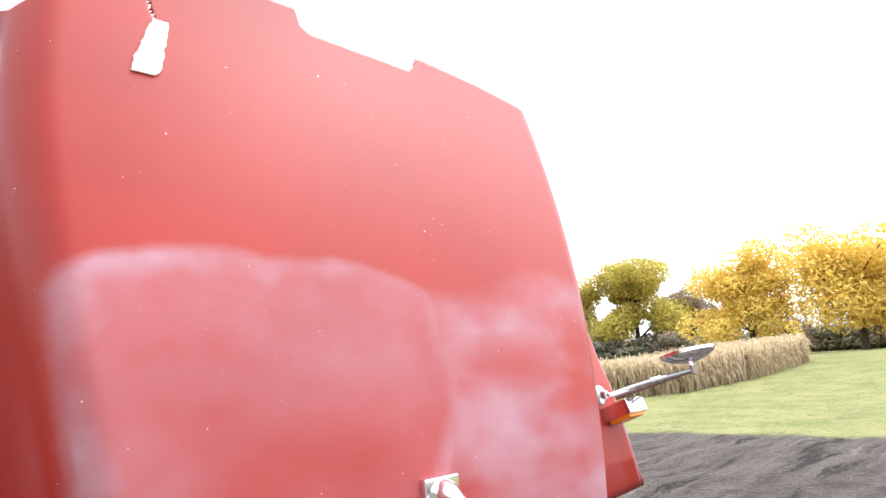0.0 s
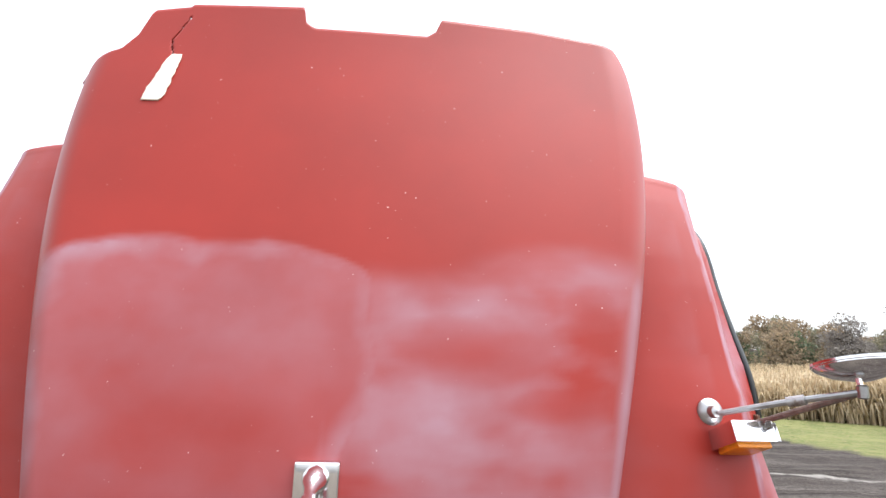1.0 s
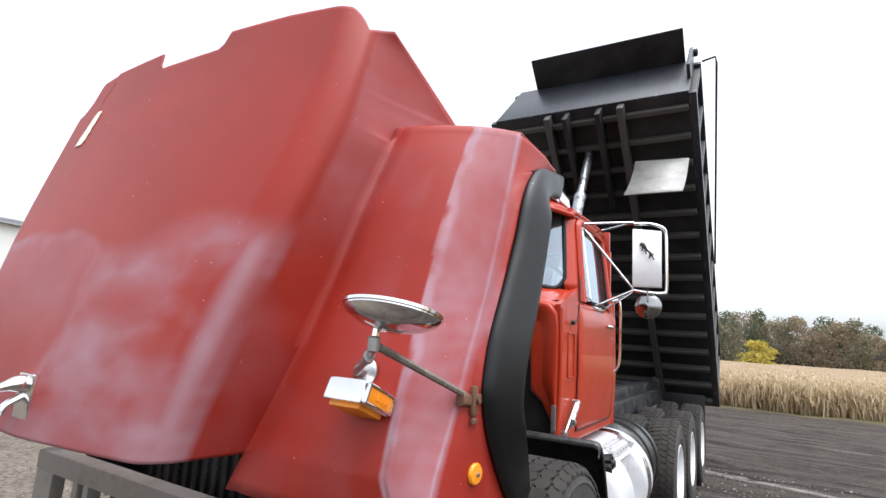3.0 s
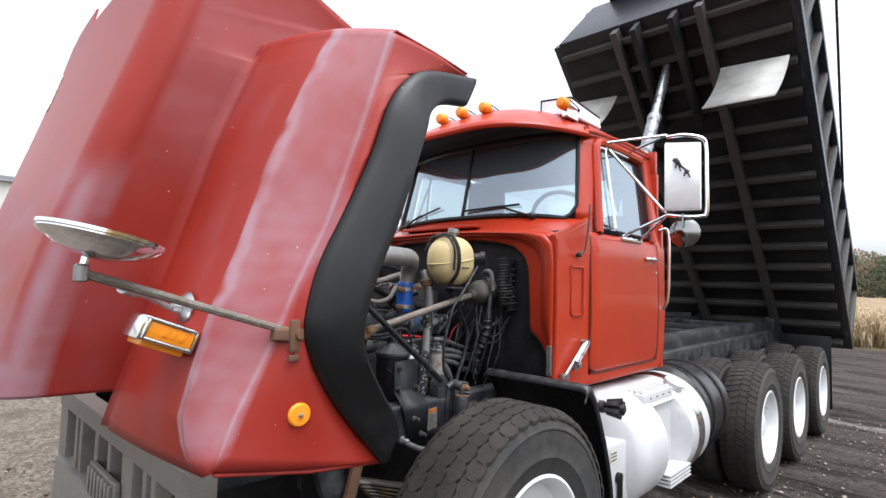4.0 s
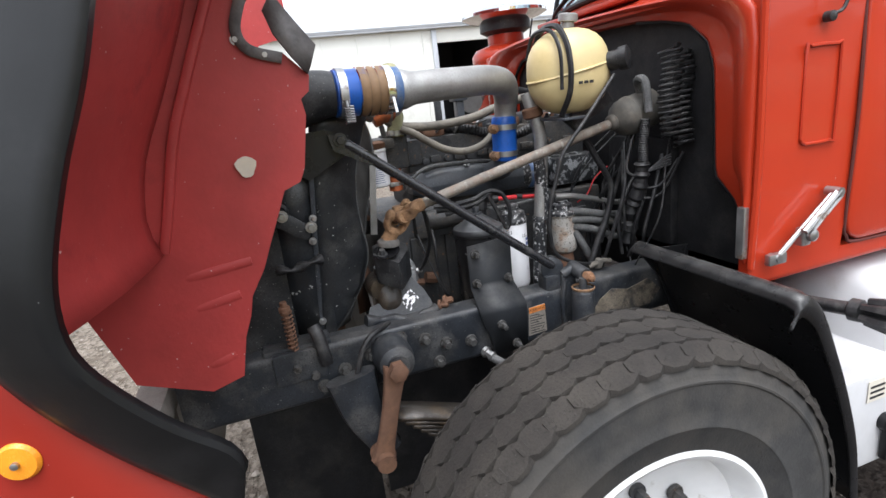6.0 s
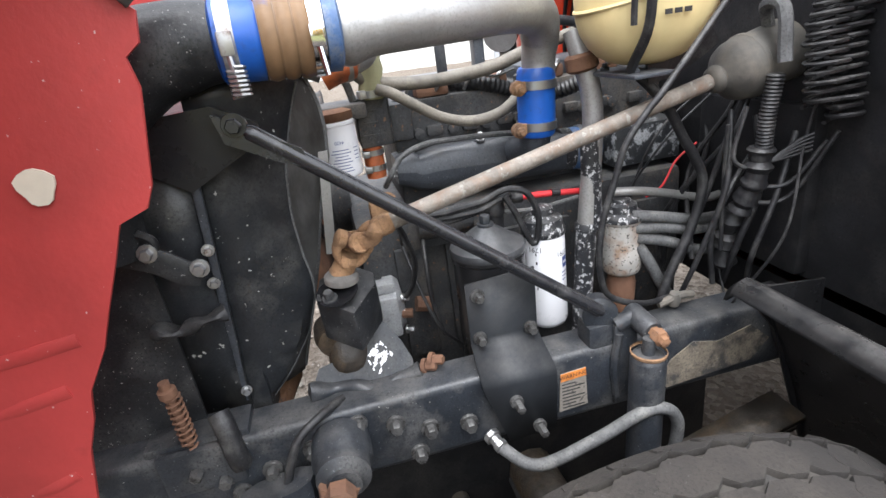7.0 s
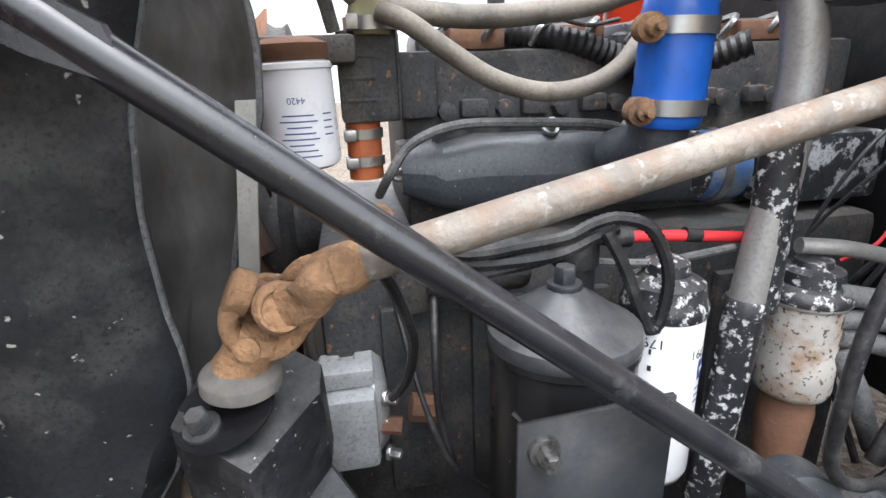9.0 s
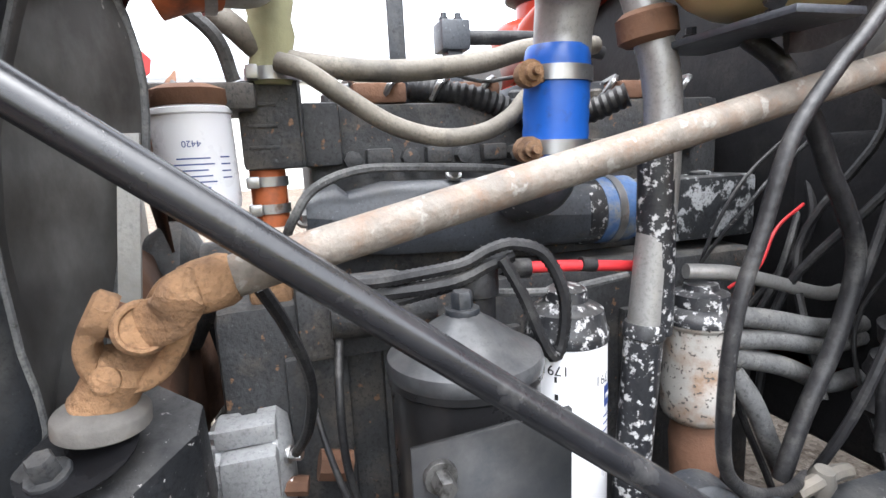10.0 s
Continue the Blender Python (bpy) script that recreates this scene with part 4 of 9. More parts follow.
def build_marker(side):
    """Amber side lamp in a chrome housing on the fender."""
    x0, x1 = (0.985, 1.095) if side > 0 else (-1.095, -0.985)

    def lean(bm):
        """Tips the lamp so that its rear end hangs lower."""
        m = Matrix.Translation((0, 0.235, 1.338)) @ Matrix.Rotation(radians(-21), 4, "X") @ Matrix.Translation((0, -0.235, -1.338))
        bmesh.ops.transform(bm, matrix=m, verts=bm.verts)
        return bm
    bm = B()
    box(bm, (x0, 0.160, 1.315), (x1, 0.280, 1.368), 0.006)
    b = part("marker_lamp", lean(bm), M_CHROME, hood, "chrome side marker lamp with amber lens")
    bm = B()
    box(bm, (x0 + 0.010, 0.175, 1.304), (x1 - 0.010, 0.268, 1.317), 0.006)
    part("lower_lens", lean(bm), M_AMBER, b)
    xs = x1 if side > 0 else x0
    bm = B()
    for lo, hi in (((0.166, 1.318), (0.276, 1.3235)), ((0.166, 1.3595), (0.276, 1.365)), ((0.166, 1.318), (0.1725, 1.365)), ((0.2695, 1.318), (0.276, 1.365))):
        box(bm, (xs - 0.003, *lo), (xs + 0.011, *hi), 0.002) if side > 0 else box(bm, (xs - 0.011, *lo), (xs + 0.003, *hi), 0.002)
    part("lens_rim", lean(bm), M_CHROME, b, "chrome lens rim")
    bm = B()
    box(bm, (xs - 0.008, 0.1735, 1.3245), (xs + 0.008, 0.2685, 1.3585), 0.003)
    part("lens", lean(bm), M_AMBER, b, "amber lens")
    for k in range(3):
        bm = B()
        box(bm, (xs + side * 0.008 - 0.002, 0.203 + 0.018 * k, 1.334), (xs + side * 0.008 + 0.003, 0.213 + 0.018 * k, 1.348), 0.002)
        part("lens_bead", lean(bm), M_AMBER, b)


def build_fender_mirror(side):
    """Round convex mirror on a braced rod."""
    s = side
    base, joint, end = Vector((s * 1.0, 0.28, 1.40)), Vector((s * 1.216, 0.03, 1.475)), Vector((s * 1.217, 0.45, 1.35))
    bm = B()
    lathe(bm, base + Vector((0, 0.012, 0)), (0, -1, 0.12), [(0.036, 0), (0.036, 0.005), (0.030, 0.012), (0.018, 0.018), (0.014, 0.035), (0.001, 0.04)], 20)
    rt = part("mirror_foot", bm, M_STEEL, hood, "chrome mirror foot")
    bm = B()
    tube(bm, [base + Vector((0, -0.03, 0)), base.lerp(joint, 0.5), joint], 0.0075, 8)
    lathe(bm, joint - Vector((0, 0, 0.016)), (0, 0, 1), [(0.008, 0), (0.012, 0.003), (0.012, 0.028), (0.008, 0.032)], 12)
    lathe(bm, base.lerp(joint, 0.6) - Vector((0, 0, 0.0)), joint - base, [(0.013, -0.02), (0.013, 0.02)], 10)
    part("mirror_arm", bm, M_STEEL, rt)
    bm = B()
    tube(bm, [joint, joint.lerp(end, 0.5), end], 0.0085, 8)
    part("brace_rod", bm, M_SHAFT, rt)
    bm = B()
    sweep(bm, [end + Vector((0.0, -0.055, 0.0)), end + Vector((0.004, -0.02, -0.004)), end + Vector((0.0, 0.004, -0.012))], 0.013, 0.016, (1, 0, 0), 10)
    box(bm, end + Vector((0.012, -0.022, -0.040)), end + Vector((0.022, 0.018, 0.032)), 0.004)
    box(bm, end + Vector((0.010, -0.010, -0.062)), end + Vector((0.018, 0.012, -0.030)), 0.003)
    lathe(bm, end + Vector((-0.02, 0, 0)), (s, 0, 0), [(0.012, 0), (0.012, 0.05)], 10)
    part("rusty_bracket", bm, M_RUSTD, rt, "rusty bracket on the fender")
    up = Vector((0, 0.22, 1)).normalized()
    c = joint + Vector((s * 0.022, 0.018, 0.036))
    bm = B()
    tube(bm, [joint, joint + up * 0.035], 0.007, 8)
    lathe(bm, c, up, [(0.018, -0.012), (0.064, 0.0), (0.090, 0.014), (0.097, 0.022), (0.097, 0.026)], 32)
    hd = part("mirror_shell", bm, M_CHROME, rt, "round convex mirror shell")
    bm = B()
    lathe(bm, c, up, [(0.096, 0.024), (0.100, 0.026), (0.100, 0.032), (0.092, 0.033)], 32)
    part("mirror_rim", bm, M_CHROME, hd)
    bm = B()
    lathe(bm, c, up, [(0.092, 0.030), (0.07, 0.036), (0.03, 0.041), (0.001, 0.042)], 32)
    part("mirror_glass", bm, M_MIRROR, hd)


def build_hood_trim():
    bm = B()
    y = YB(1.25)
    box(bm, (-0.045, y - 0.012, 1.185), (0.045, y + 0.01, 1.315), 0.006)
    pl = part("ornament_plate", bm, M_CHROME, hood, "chrome ornament plate")
    # plain rounded chrome ornament standing off the plate
    bm = B()
    tube(bm, [(0, y - 0.01, 1.285), (0, y - 0.05, 1.28), (0, y - 0.10, 1.262), (0, y - 0.145, 1.235)], lambda t: 0.026 - 0.010 * math.sin(3.1 * t) + 0.004 * math.sin(9 * t), 12)
    tube(bm, [(0.018, y - 0.11, 1.25), (0.022, y - 0.115, 1.21), (0.02, y - 0.135, 1.195)], 0.008, 8)
    tube(bm, [(-0.018, y - 0.11, 1.25), (-0.022, y - 0.115, 1.21), (-0.02, y - 0.135, 1.195)], 0.008, 8)
    tube(bm, [(0, y - 0.01, 1.25), (0, y - 0.05, 1.225), (0, y - 0.06, 1.20)], 0.011, 8)
    part("ornament", bm, M_CHROME, pl, "plain chrome hood ornament")
    for s in (1, -1):
        bm = B()
        lathe(bm, (s * 1.232, 0.46, 1.168), (s, -0.15, 0.0), [(0.026, 0), (0.0268, 0.007), (0.023, 0.012), (0.001, 0.014)], 28)
        rf = part("round_reflector", bm, M_ORANGE, hood, "round orange reflector")
        bm = B()
        lathe(bm, (s * 1.246, 0.458, 1.168), (s, -0.15, 0.0), [(0.005, -0.001), (0.005, 0.004), (0.002, 0.005)], 12)
        part("reflector_screw", bm, M_STEEL, rf)
        bm = B()
        box(bm, (s * 1.238 - 0.004, 0.425, 1.290), (s * 1.238 + 0.004, 0.45, 1.303), 0.002)
        part("mirror_stud", bm, M_RUSTD, hood)


for s in (1, -1):
    build_flare(s)
    build_splash_panel(s)
    build_marker(s)
    build_fender_mirror(s)
build_hood_trim()


# ---- the truck: cab ----
CAB_X = 0.165          # the cab stands off the truck's middle line, towards the driver's side
CAB_SHIFT = 2 * CAB_X


def build_cab():
    XL = curve_of([(1.0, 0.955), (1.3, 0.968), (1.72, 0.962), (1.80, 0.945), (2.38, 0.872)])
    side_now = [1]

    def put(name, bm, material, parent, label="", smooth=40):
        """A part of the cab; what is built on the far side is moved to the cab's own far wall."""
        if side_now[0] < 0:
            bmesh.ops.translate(bm, vec=(CAB_SHIFT, 0, 0), verts=bm.verts)
        return part(name, bm, material, parent, label, smooth)

    def side_strip(bm, y0, y1, z0, z1, s, n=6, t=0.035, x_off=0.0):
        """A piece of the side wall between two heights, following the wall's lean, with thickness t."""
        a, b, c, d = [], [], [], []
        for i in range(n + 1):
            z = z0 + (z1 - z0) * i / n
            x = XL(z) + x_off
            p, q = (y0(z) if callable(y0) else y0), (y1(z) if callable(y1) else y1)
            a.append((s * x, p, z))
            b.append((s * x, q, z))
            c.append((s * (x - t), q, z))
            d.append((s * (x - t), p, z))
        rows = loft(bm, [a, b, c, d])
        for k in range(n):
            bm.faces.new((rows[3][k], rows[3][k + 1], rows[0][k + 1], rows[0][k]))
        bm.faces.new([r[0] for r in rows])
        bm.faces.new([r[-1] for r in rows])
        return bm

    def ws(u, f, lift=0.0):
        """A point of the bowed windscreen: u from -1 to 1 across, f from 0 to 1 upward, lift towards the outside."""
        q = abs(u)
        return Vector((CAB_X + u * (0.715 - 0.055 * f), 2.205 + 0.135 * q ** 3 + 0.10 * f - lift, 1.872 - 0.040 * q ** 3 * (1 - f) + 0.463 * f + 0.2 * lift))

    cab = part("cab", box(B(), (CAB_SHIFT - 0.94, 2.06, 0.955), (0.94, 3.31, 1.0), 0.01), M_RED, truck, "bright red steel cab with chrome trim", 35)
    for s in (1, -1):
        side_now[0] = s
        # cowl side, up to the shoulder below the windscreen
        loop = [(1.985, 0.975), (2.325, 0.975), (2.33, 1.2), (2.33, 1.72), (2.385, 1.80), (2.395, 1.862), (2.33, 1.835), (2.22, 1.795), (2.10, 1.757), (2.02, 1.735), (1.985, 1.72), (1.985, 1.4)]
        bm = slab(B(), [(s * XL(z), y, z) for y, z in loop], (-s * 0.03, 0, 0))
        put("cowl_side", bm, M_RED, cab, "", 30)
        put("door_sill", side_strip(B(), 2.325, 3.235, 0.975, 1.015, s, 2), M_RED, cab)
        put("rear_post", side_strip(B(), 3.235, lambda z: 3.345 - (0.11 - math.sqrt(max(0, 0.0121 - max(0, 1.085 - z) ** 2))), 0.976, 2.385, s, 48), M_RED, cab, "", 30)
        put("roof_rail", side_strip(B(), 2.47, 3.345, 2.335, 2.39, s, 3), M_RED, cab)
        bm = B()
        tube(bm, [(s * 0.872, 2.40, 2.325), (s * 0.886, 2.47, 2.352), (s * 0.884, 2.8, 2.372), (s * 0.882, 3.1, 2.378), (s * 0.872, 3.36, 2.372)], 0.012, 8)
        put("drip_rail", bm, M_RED, cab)
        bm = B()
        tube(bm, [(s * (XL(z) + 0.002), 1.99, z) for z in (1.02, 1.2, 1.4, 1.6, 1.70)], 0.010, 8, 3)
        put("cowl_edge_bead", bm, M_RED, cab)
    side_now[0] = 1
    # rear wall with its window opening
    for lo, hi in (((-0.63, 3.30, 0.96), (0.96, 3.335, 1.90)), ((-0.58, 3.30, 2.245), (0.92, 3.335, 2.40)), ((-0.60, 3.30, 1.90), (-0.36, 3.335, 2.245)), ((0.69, 3.30, 1.90), (0.93, 3.335, 2.245))):
        part("rear_wall", box(B(), lo, hi, 0.006), M_RED, cab)

    # cowl: top sheet rising to the windscreen
    bm = B()
    lines = []
    for k in range(33):
        u = -1 + 2 * k / 32
        q = abs(u)
        x = CAB_X + u * 0.79
        w = ws(u * 0.985, 0.0)
        yf, zf = 1.985, 1.765 - 0.045 * q ** 5
        zw = w.z - 0.022
        xw = CAB_X + u * (0.715 + 0.065 * q ** 4)
        edge = [(x, yf, zf - 0.03), (x, yf + 0.006, zf - 0.008), (x, yf + 0.02, zf), (x, yf + 0.09, zf + 0.014)]
        edge += [(x + (xw - x) * t, yf + 0.09 + (w.y - 0.02 - yf - 0.09) * t, zf + 0.014 + (zw - zf - 0.014) * t ** 1.25) for t in (0.3, 0.6, 0.85, 1.0)]
        lines.append(edge + [(xw, w.y + 0.012, zw + 0.018), (xw, w.y + 0.05, zw + 0.02)])
    loft(bm, lines)
    thicken(part("cowl_top", bm, M_RED, cab, "", 50), 0.012, -1)
    bm = B()
    box(bm, (-0.22, 2.055, 1.792), (0.40, 2.13, 1.812), 0.008)
    part("cowl_vent", bm, M_RED, cab, "raised red cowl vent lip")
    # flange round the engine opening
    for s in (1, -1):
        side_now[0] = s
        bm = B()
        outer = [(0.952, 1.035), (0.955, 1.2), (0.957, 1.4), (0.957, 1.60), (0.945, 1.68), (0.90, 1.722), (0.80, 1.742), (0.5, 1.757), (CAB_X, 1.765)]
        inner = [(0.945, 1.035), (0.86, 1.19), (0.79, 1.25), (0.775, 1.55), (0.75, 1.62), (0.68, 1.675), (0.58, 1.70), (0.45, 1.715), (CAB_X, 1.722)]
        o = resample([(s * x, 1.985, z) for x, z in outer], 44)
        i_ = resample([(s * x, 1.985, z) for x, z in inner], 44)
        mix = lambda f, dy: [a.lerp(b, f) + Vector((0, dy, 0)) for a, b in zip(o, i_)]
        loft(bm, [o, mix(0.05, -0.008), mix(0.12, -0.010), mix(0.22, -0.004), mix(0.40, 0.012), mix(0.52, 0.034), mix(0.62, 0.042), mix(0.90, 0.044), mix(0.97, 0.050), mix(1.0, 0.060), mix(1.0, 0.085)])
        thicken(put("cowl_flange", bm, M_RED, cab, "pressed red flange round the engine opening", 50), 0.006)
        bm = B()
        tube(bm, [q + Vector((0, 0.055, 0)) for q in i_[:34]], 0.008, 6, 1)
        put("cowl_seal", bm, M_RUBBER, cab, "black rubber hood seal")
    side_now[0] = 1
    bm = B()
    box(bm, (-0.61, 2.06, 0.86), (0.93, 2.085, 1.75), 0.004)
    part("firewall", bm, M_FIRE, cab, "dark grimy firewall")
    part("firewall_pad", box(B(), (0.30, 2.03, 1.0), (0.62, 2.065, 1.35), 0.01), M_FIRE, cab)

    # domed roof with its visor lip
    lip = lambda q: 1.985 + 0.435 * q ** 3.8
    lip_z = lambda q: 2.362 - 0.028 * q ** 4
    bm = B()
    rows = []
    nu, nv = 40, 30
    for j in range(nv + 1):
        v = j / nv
        line = []
        for i in range(nu + 1):
            u = -1 + 2 * i / nu
            q = abs(u)
            y = lip(q) + (3.40 - 0.03 * q ** 4 - lip(q)) * v
            d = y - lip(q)
            rise = 1 - (1 - min(1, d / 0.55)) ** 1.9
            fall = 1 - max(0, (v - 0.86) / 0.14) ** 2
            line.append((CAB_X + u * 0.722, y, lip_z(q) + (0.232 * (1 - q ** 2.5) * fall + 0.030 * q ** 4) * rise))
        rows.append(line)
    loft(bm, rows)
    thicken(part("roof", bm, M_RED, cab, "red domed roof with visor lip", 50), 0.022, -1)
    bm = B()
    tube(bm, [(CAB_X + u * 0.722, lip(abs(u)) + 0.008, lip_z(abs(u)) - 0.010) for u in [-1 + k / 20 for k in range(41)]], 0.017, 8, 1)
    part("visor_lip", bm, M_RED, cab)
    part("headliner", box(B(), (-0.50, 2.48, 2.355), (0.83, 3.3, 2.365), 0.003), M_DARKIN, cab)
    bm = B()
    lines = []
    for k in range(41):
        u = -1 + k / 20
        q = abs(u)
        a, g = Vector((CAB_X + u * 0.70, lip(q) + 0.02, lip_z(q) - 0.024)), ws(u, 1.0)
        g2 = g + Vector((0, 0.012, 0.025))
        lines.append([a, a.lerp(g2, 0.4) + Vector((0, 0, 0.018)), a.lerp(g2, 0.75) + Vector((0, 0, 0.012)), g2])
    loft(bm, lines)
    thicken(part("visor_underside", bm, M_FIRE, cab, "black underside of the visor", 60), 0.006, 1)

    # windscreen, gently bowed, in a black rubber seal with rounded corners
    def rounded(u, f):
        """Pulls the lower corners in along an arc."""
        q, sg = abs(u), (1 if u > 0 else -1)
        return u, max(f, 0.16 * max(0.0, (q - 0.90) / 0.10) ** 2.2)
    for s in (1, -1):
        bm = B()
        loft(bm, [[ws(s * (0.012 + 0.985 * k / 18), f / 6) for k in range(19)] for f in range(7)])
        g = part("windscreen_pane", bm, M_SCREEN, cab, "tinted windscreen pane")
        g.visible_shadow = False
    lower = [ws(*rounded(-1 + k / 24, 0.0), 0.006) for k in range(49)]
    up_r = [ws(1.0, 0.16 + 0.84 * k / 8, 0.006) for k in range(1, 9)]
    upper = [ws(1 - k / 24, 1.0, 0.006) for k in range(1, 49)]
    up_l = [ws(-1.0, 1.0 - 0.84 * k / 8, 0.006) for k in range(1, 8)]
    bm = B()
    loop = [*lower, *up_r, *upper, *up_l]
    tube(bm, [*loop, loop[0]], 0.014, 8, 1)
    part("windscreen_seal", bm, M_RUBBER, cab, "black rubber windscreen seal")
    part("windscreen_divider", tube(B(), [ws(0, 0, 0.004), ws(0, 0.5, 0.004), ws(0, 1, 0.004)], 0.011, 8), M_RUBBER, cab)
    # red corner below each rounded lower corner, and the posts beside the glass
    for s in (1, -1):
        side_now[0] = 1
        bm = B()
        lines = []
        for k in range(11):
            f = k / 10
            p = ws(s * 0.985, f)
            z = p.z + 0.004
            x1 = XL(z) if s > 0 else CAB_SHIFT - XL(z)
            q = Vector((x1, 2.395 + 0.145 * f, z))
            lines.append([p + Vector((0, 0.012, 0)), p.lerp(q, 0.06) + Vector((s * 0.004, -0.016, 0)), p.lerp(q, 0.3) + Vector((s * 0.016, -0.020, 0)), p.lerp(q, 0.65) + Vector((s * 0.016, -0.012, 0)), p.lerp(q, 0.9) + Vector((s * 0.006, -0.003, 0)), q])
        loft(bm, lines)
        thicken(part("corner_post", bm, M_RED, cab, "", 60), 0.02, -1)
        bm = B()
        a = [ws(s * (0.90 + 0.10 * k / 8), 0.0) for k in range(9)]
        b = [ws(*rounded(s * (0.90 + 0.10 * k / 8), 0.0)) for k in range(9)]
        loft(bm, [[q + Vector((0, -0.004, -0.006)) for q in a], [q + Vector((0, -0.006, 0)) for q in b]])
        thicken(part("glass_corner", bm, M_RUBBER, cab), 0.004)

    # doors
    for s in (1, -1):
        side_now[0] = s
        bm = B()
        ys = [2.337, 2.345, 2.36, 2.39, 2.42, 2.6, 2.8, 3.0, 3.15, 3.18, 3.205, 3.217, 3.225]
        zs = [1.022, 1.03, 1.045, 1.07, 1.10, 1.2, 1.35, 1.5, 1.60, 1.66, 1.70, 1.745, 1.765]
        rows = []
        for z in zs:
            line = []
            for y in ys:
                dy, dz = min(y - 2.337, 3.225 - y), z - 1.022
                yy, zz, R = y, z, 0.075
                if dz < R and dy < R:
                    # square grid drawn onto a quarter circle
                    a, b = 1 - dy / R, 1 - dz / R
                    m_ = max(a, b) / max(1e-6, math.hypot(a, b))
                    a, b = a * m_, b * m_
                    yy = 2.337 + R * (1 - a) if y < 2.8 else 3.225 - R * (1 - a)
                    zz = 1.022 + R * (1 - b)
                edge = min(1, max(0.0, min(dy, dz)) / 0.012)
                bulge = 0.010 * math.sin(math.pi * (z - 1.0) / 0.8) + 0.006 * math.exp(-((z - 1.67) / 0.03) ** 2)
                line.append((s * (XL(z) + 0.005 * edge + bulge * min(1, dy / 0.05)), yy, zz))
            rows.append(line)
        loft(bm, rows)
        d = put("door", bm, M_RED, cab, "red cab door with vent window")
        thicken(d, 0.02, -1)

        def wp(y, z, o=0.006):
            return (s * (XL(z) + o), y, z)
        # dark seam round the door
        bm = B()
        seam = [wp(2.331, 1.74, 0.0), wp(2.331, 1.4, 0.001), wp(2.331, 1.10, 0.001), wp(2.345, 1.045, 0.001), wp(2.405, 1.018, 0.001), wp(2.8, 1.017, 0.001), wp(3.16, 1.018, 0.001), wp(3.218, 1.045, 0.001), wp(3.231, 1.10, 0.001), wp(3.231, 1.4, 0.001), wp(3.231, 1.75, 0.0)]
        tube(bm, seam, 0.0045, 6, 4)
        put("door_seam", bm, M_SEAM, cab, "dark door gap")
        bm = B()
        tube(bm, [wp(2.435, 1.77), wp(2.47, 2.0), wp(2.505, 2.22), wp(2.53, 2.29), wp(2.60, 2.312), wp(2.9, 2.312), wp(3.08, 2.305), wp(3.14, 2.27), wp(3.155, 2.1), wp(3.155, 1.77)], 0.026, 8)
        put("window_frame", bm, M_RED, d)
        put("door_top_post", side_strip(B(), 3.15, 3.225, 1.765, 2.325, s, 6, 0.03, 0.004), M_RED, d)
        bm = B()
        tube(bm, [wp(2.475, 1.82), wp(2.50, 2.0), wp(2.53, 2.22), wp(2.55, 2.265), wp(2.59, 2.28), wp(2.635, 2.275)], 0.007, 6)
        tube(bm, [wp(2.635, 2.285), wp(2.64, 2.05), wp(2.65, 1.815)], 0.008, 6)
        tube(bm, [wp(2.475, 1.82), wp(2.56, 1.812), wp(2.65, 1.81)], 0.007, 6)
        put("vent_window_trim", bm, M_CHROME, d, "chrome vent window trim")
        for q0, q1 in (((2.485, 2.54), (2.648, 2.637)), ((2.655, 2.642), (3.14, 3.13))):
            bm = B()
            loft(bm, [[wp(q[0] + (q[1] - q[0]) * k / 4, 1.80 + 0.485 * k / 4, -0.012) for k in range(5)] for q in (q0, q1)])
            g = put("door_glass", bm, M_GLASS, d)
            g.visible_shadow = False
        put("glass_channel", tube(B(), [wp(3.125, 1.80), wp(3.13, 2.05), wp(3.115, 2.27)], 0.009, 6), M_RUBBER, d)
        put("belt_seal", tube(B(), [wp(2.66, 1.795, 0.004), wp(2.9, 1.792, 0.004), wp(3.13, 1.79, 0.004)], 0.008, 6), M_RUBBER, d)
        bm = B()
        sweep(bm, [(s * 0.984, 3.00, 1.652), (s * 0.996, 3.03, 1.655), (s * 0.996, 3.12, 1.655), (s * 0.984, 3.165, 1.652)], 0.007, 0.010, (1, 0, 0), 10)
        lathe(bm, (s * 0.965, 3.15, 1.653), (s, 0, 0), [(0.020, 0), (0.020, 0.014), (0.012, 0.02)], 16)
        put("door_handle", bm, M_CHROME, d, "chrome door handle")
        put("door_lock", lathe(B(), (s * 0.974, 3.17, 1.572), (s, 0, 0), [(0.011, 0), (0.011, 0.006), (0.001, 0.007)], 12), M_CHROME, d)
        if s > 0:
            slant = [wp(2.505, 1.845, -0.006), wp(2.555, 1.845, -0.006), wp(2.555, 1.915, -0.006), wp(2.505, 1.915, -0.006)]
            st = put("window_sticker", slab(B(), slant, (0.002, 0, 0)), M_FILT, d, "white sticker inside the vent window")
            for k in range(3):
                put("sticker_bar", slab(B(), [wp(2.512, 1.855 + 0.02 * k, -0.002), wp(2.54, 1.855 + 0.02 * k, -0.002), wp(2.54, 1.862 + 0.02 * k, -0.002), wp(2.512, 1.862 + 0.02 * k, -0.002)], (0.001, 0, 0)), M_INK, d)
        # cowl side: raised outline of the vent door, strap, hold-down latch
        bm = B()
        ol = [(2.13, 1.345), (2.145, 1.33), (2.235, 1.33), (2.25, 1.345), (2.25, 1.555), (2.235, 1.57), (2.145, 1.57), (2.13, 1.555), (2.13, 1.345)]
        tube(bm, [(s * 0.967, y, z) for y, z in ol], 0.0045, 6, 2)
        put("vent_door_outline", bm, M_RED, cab)
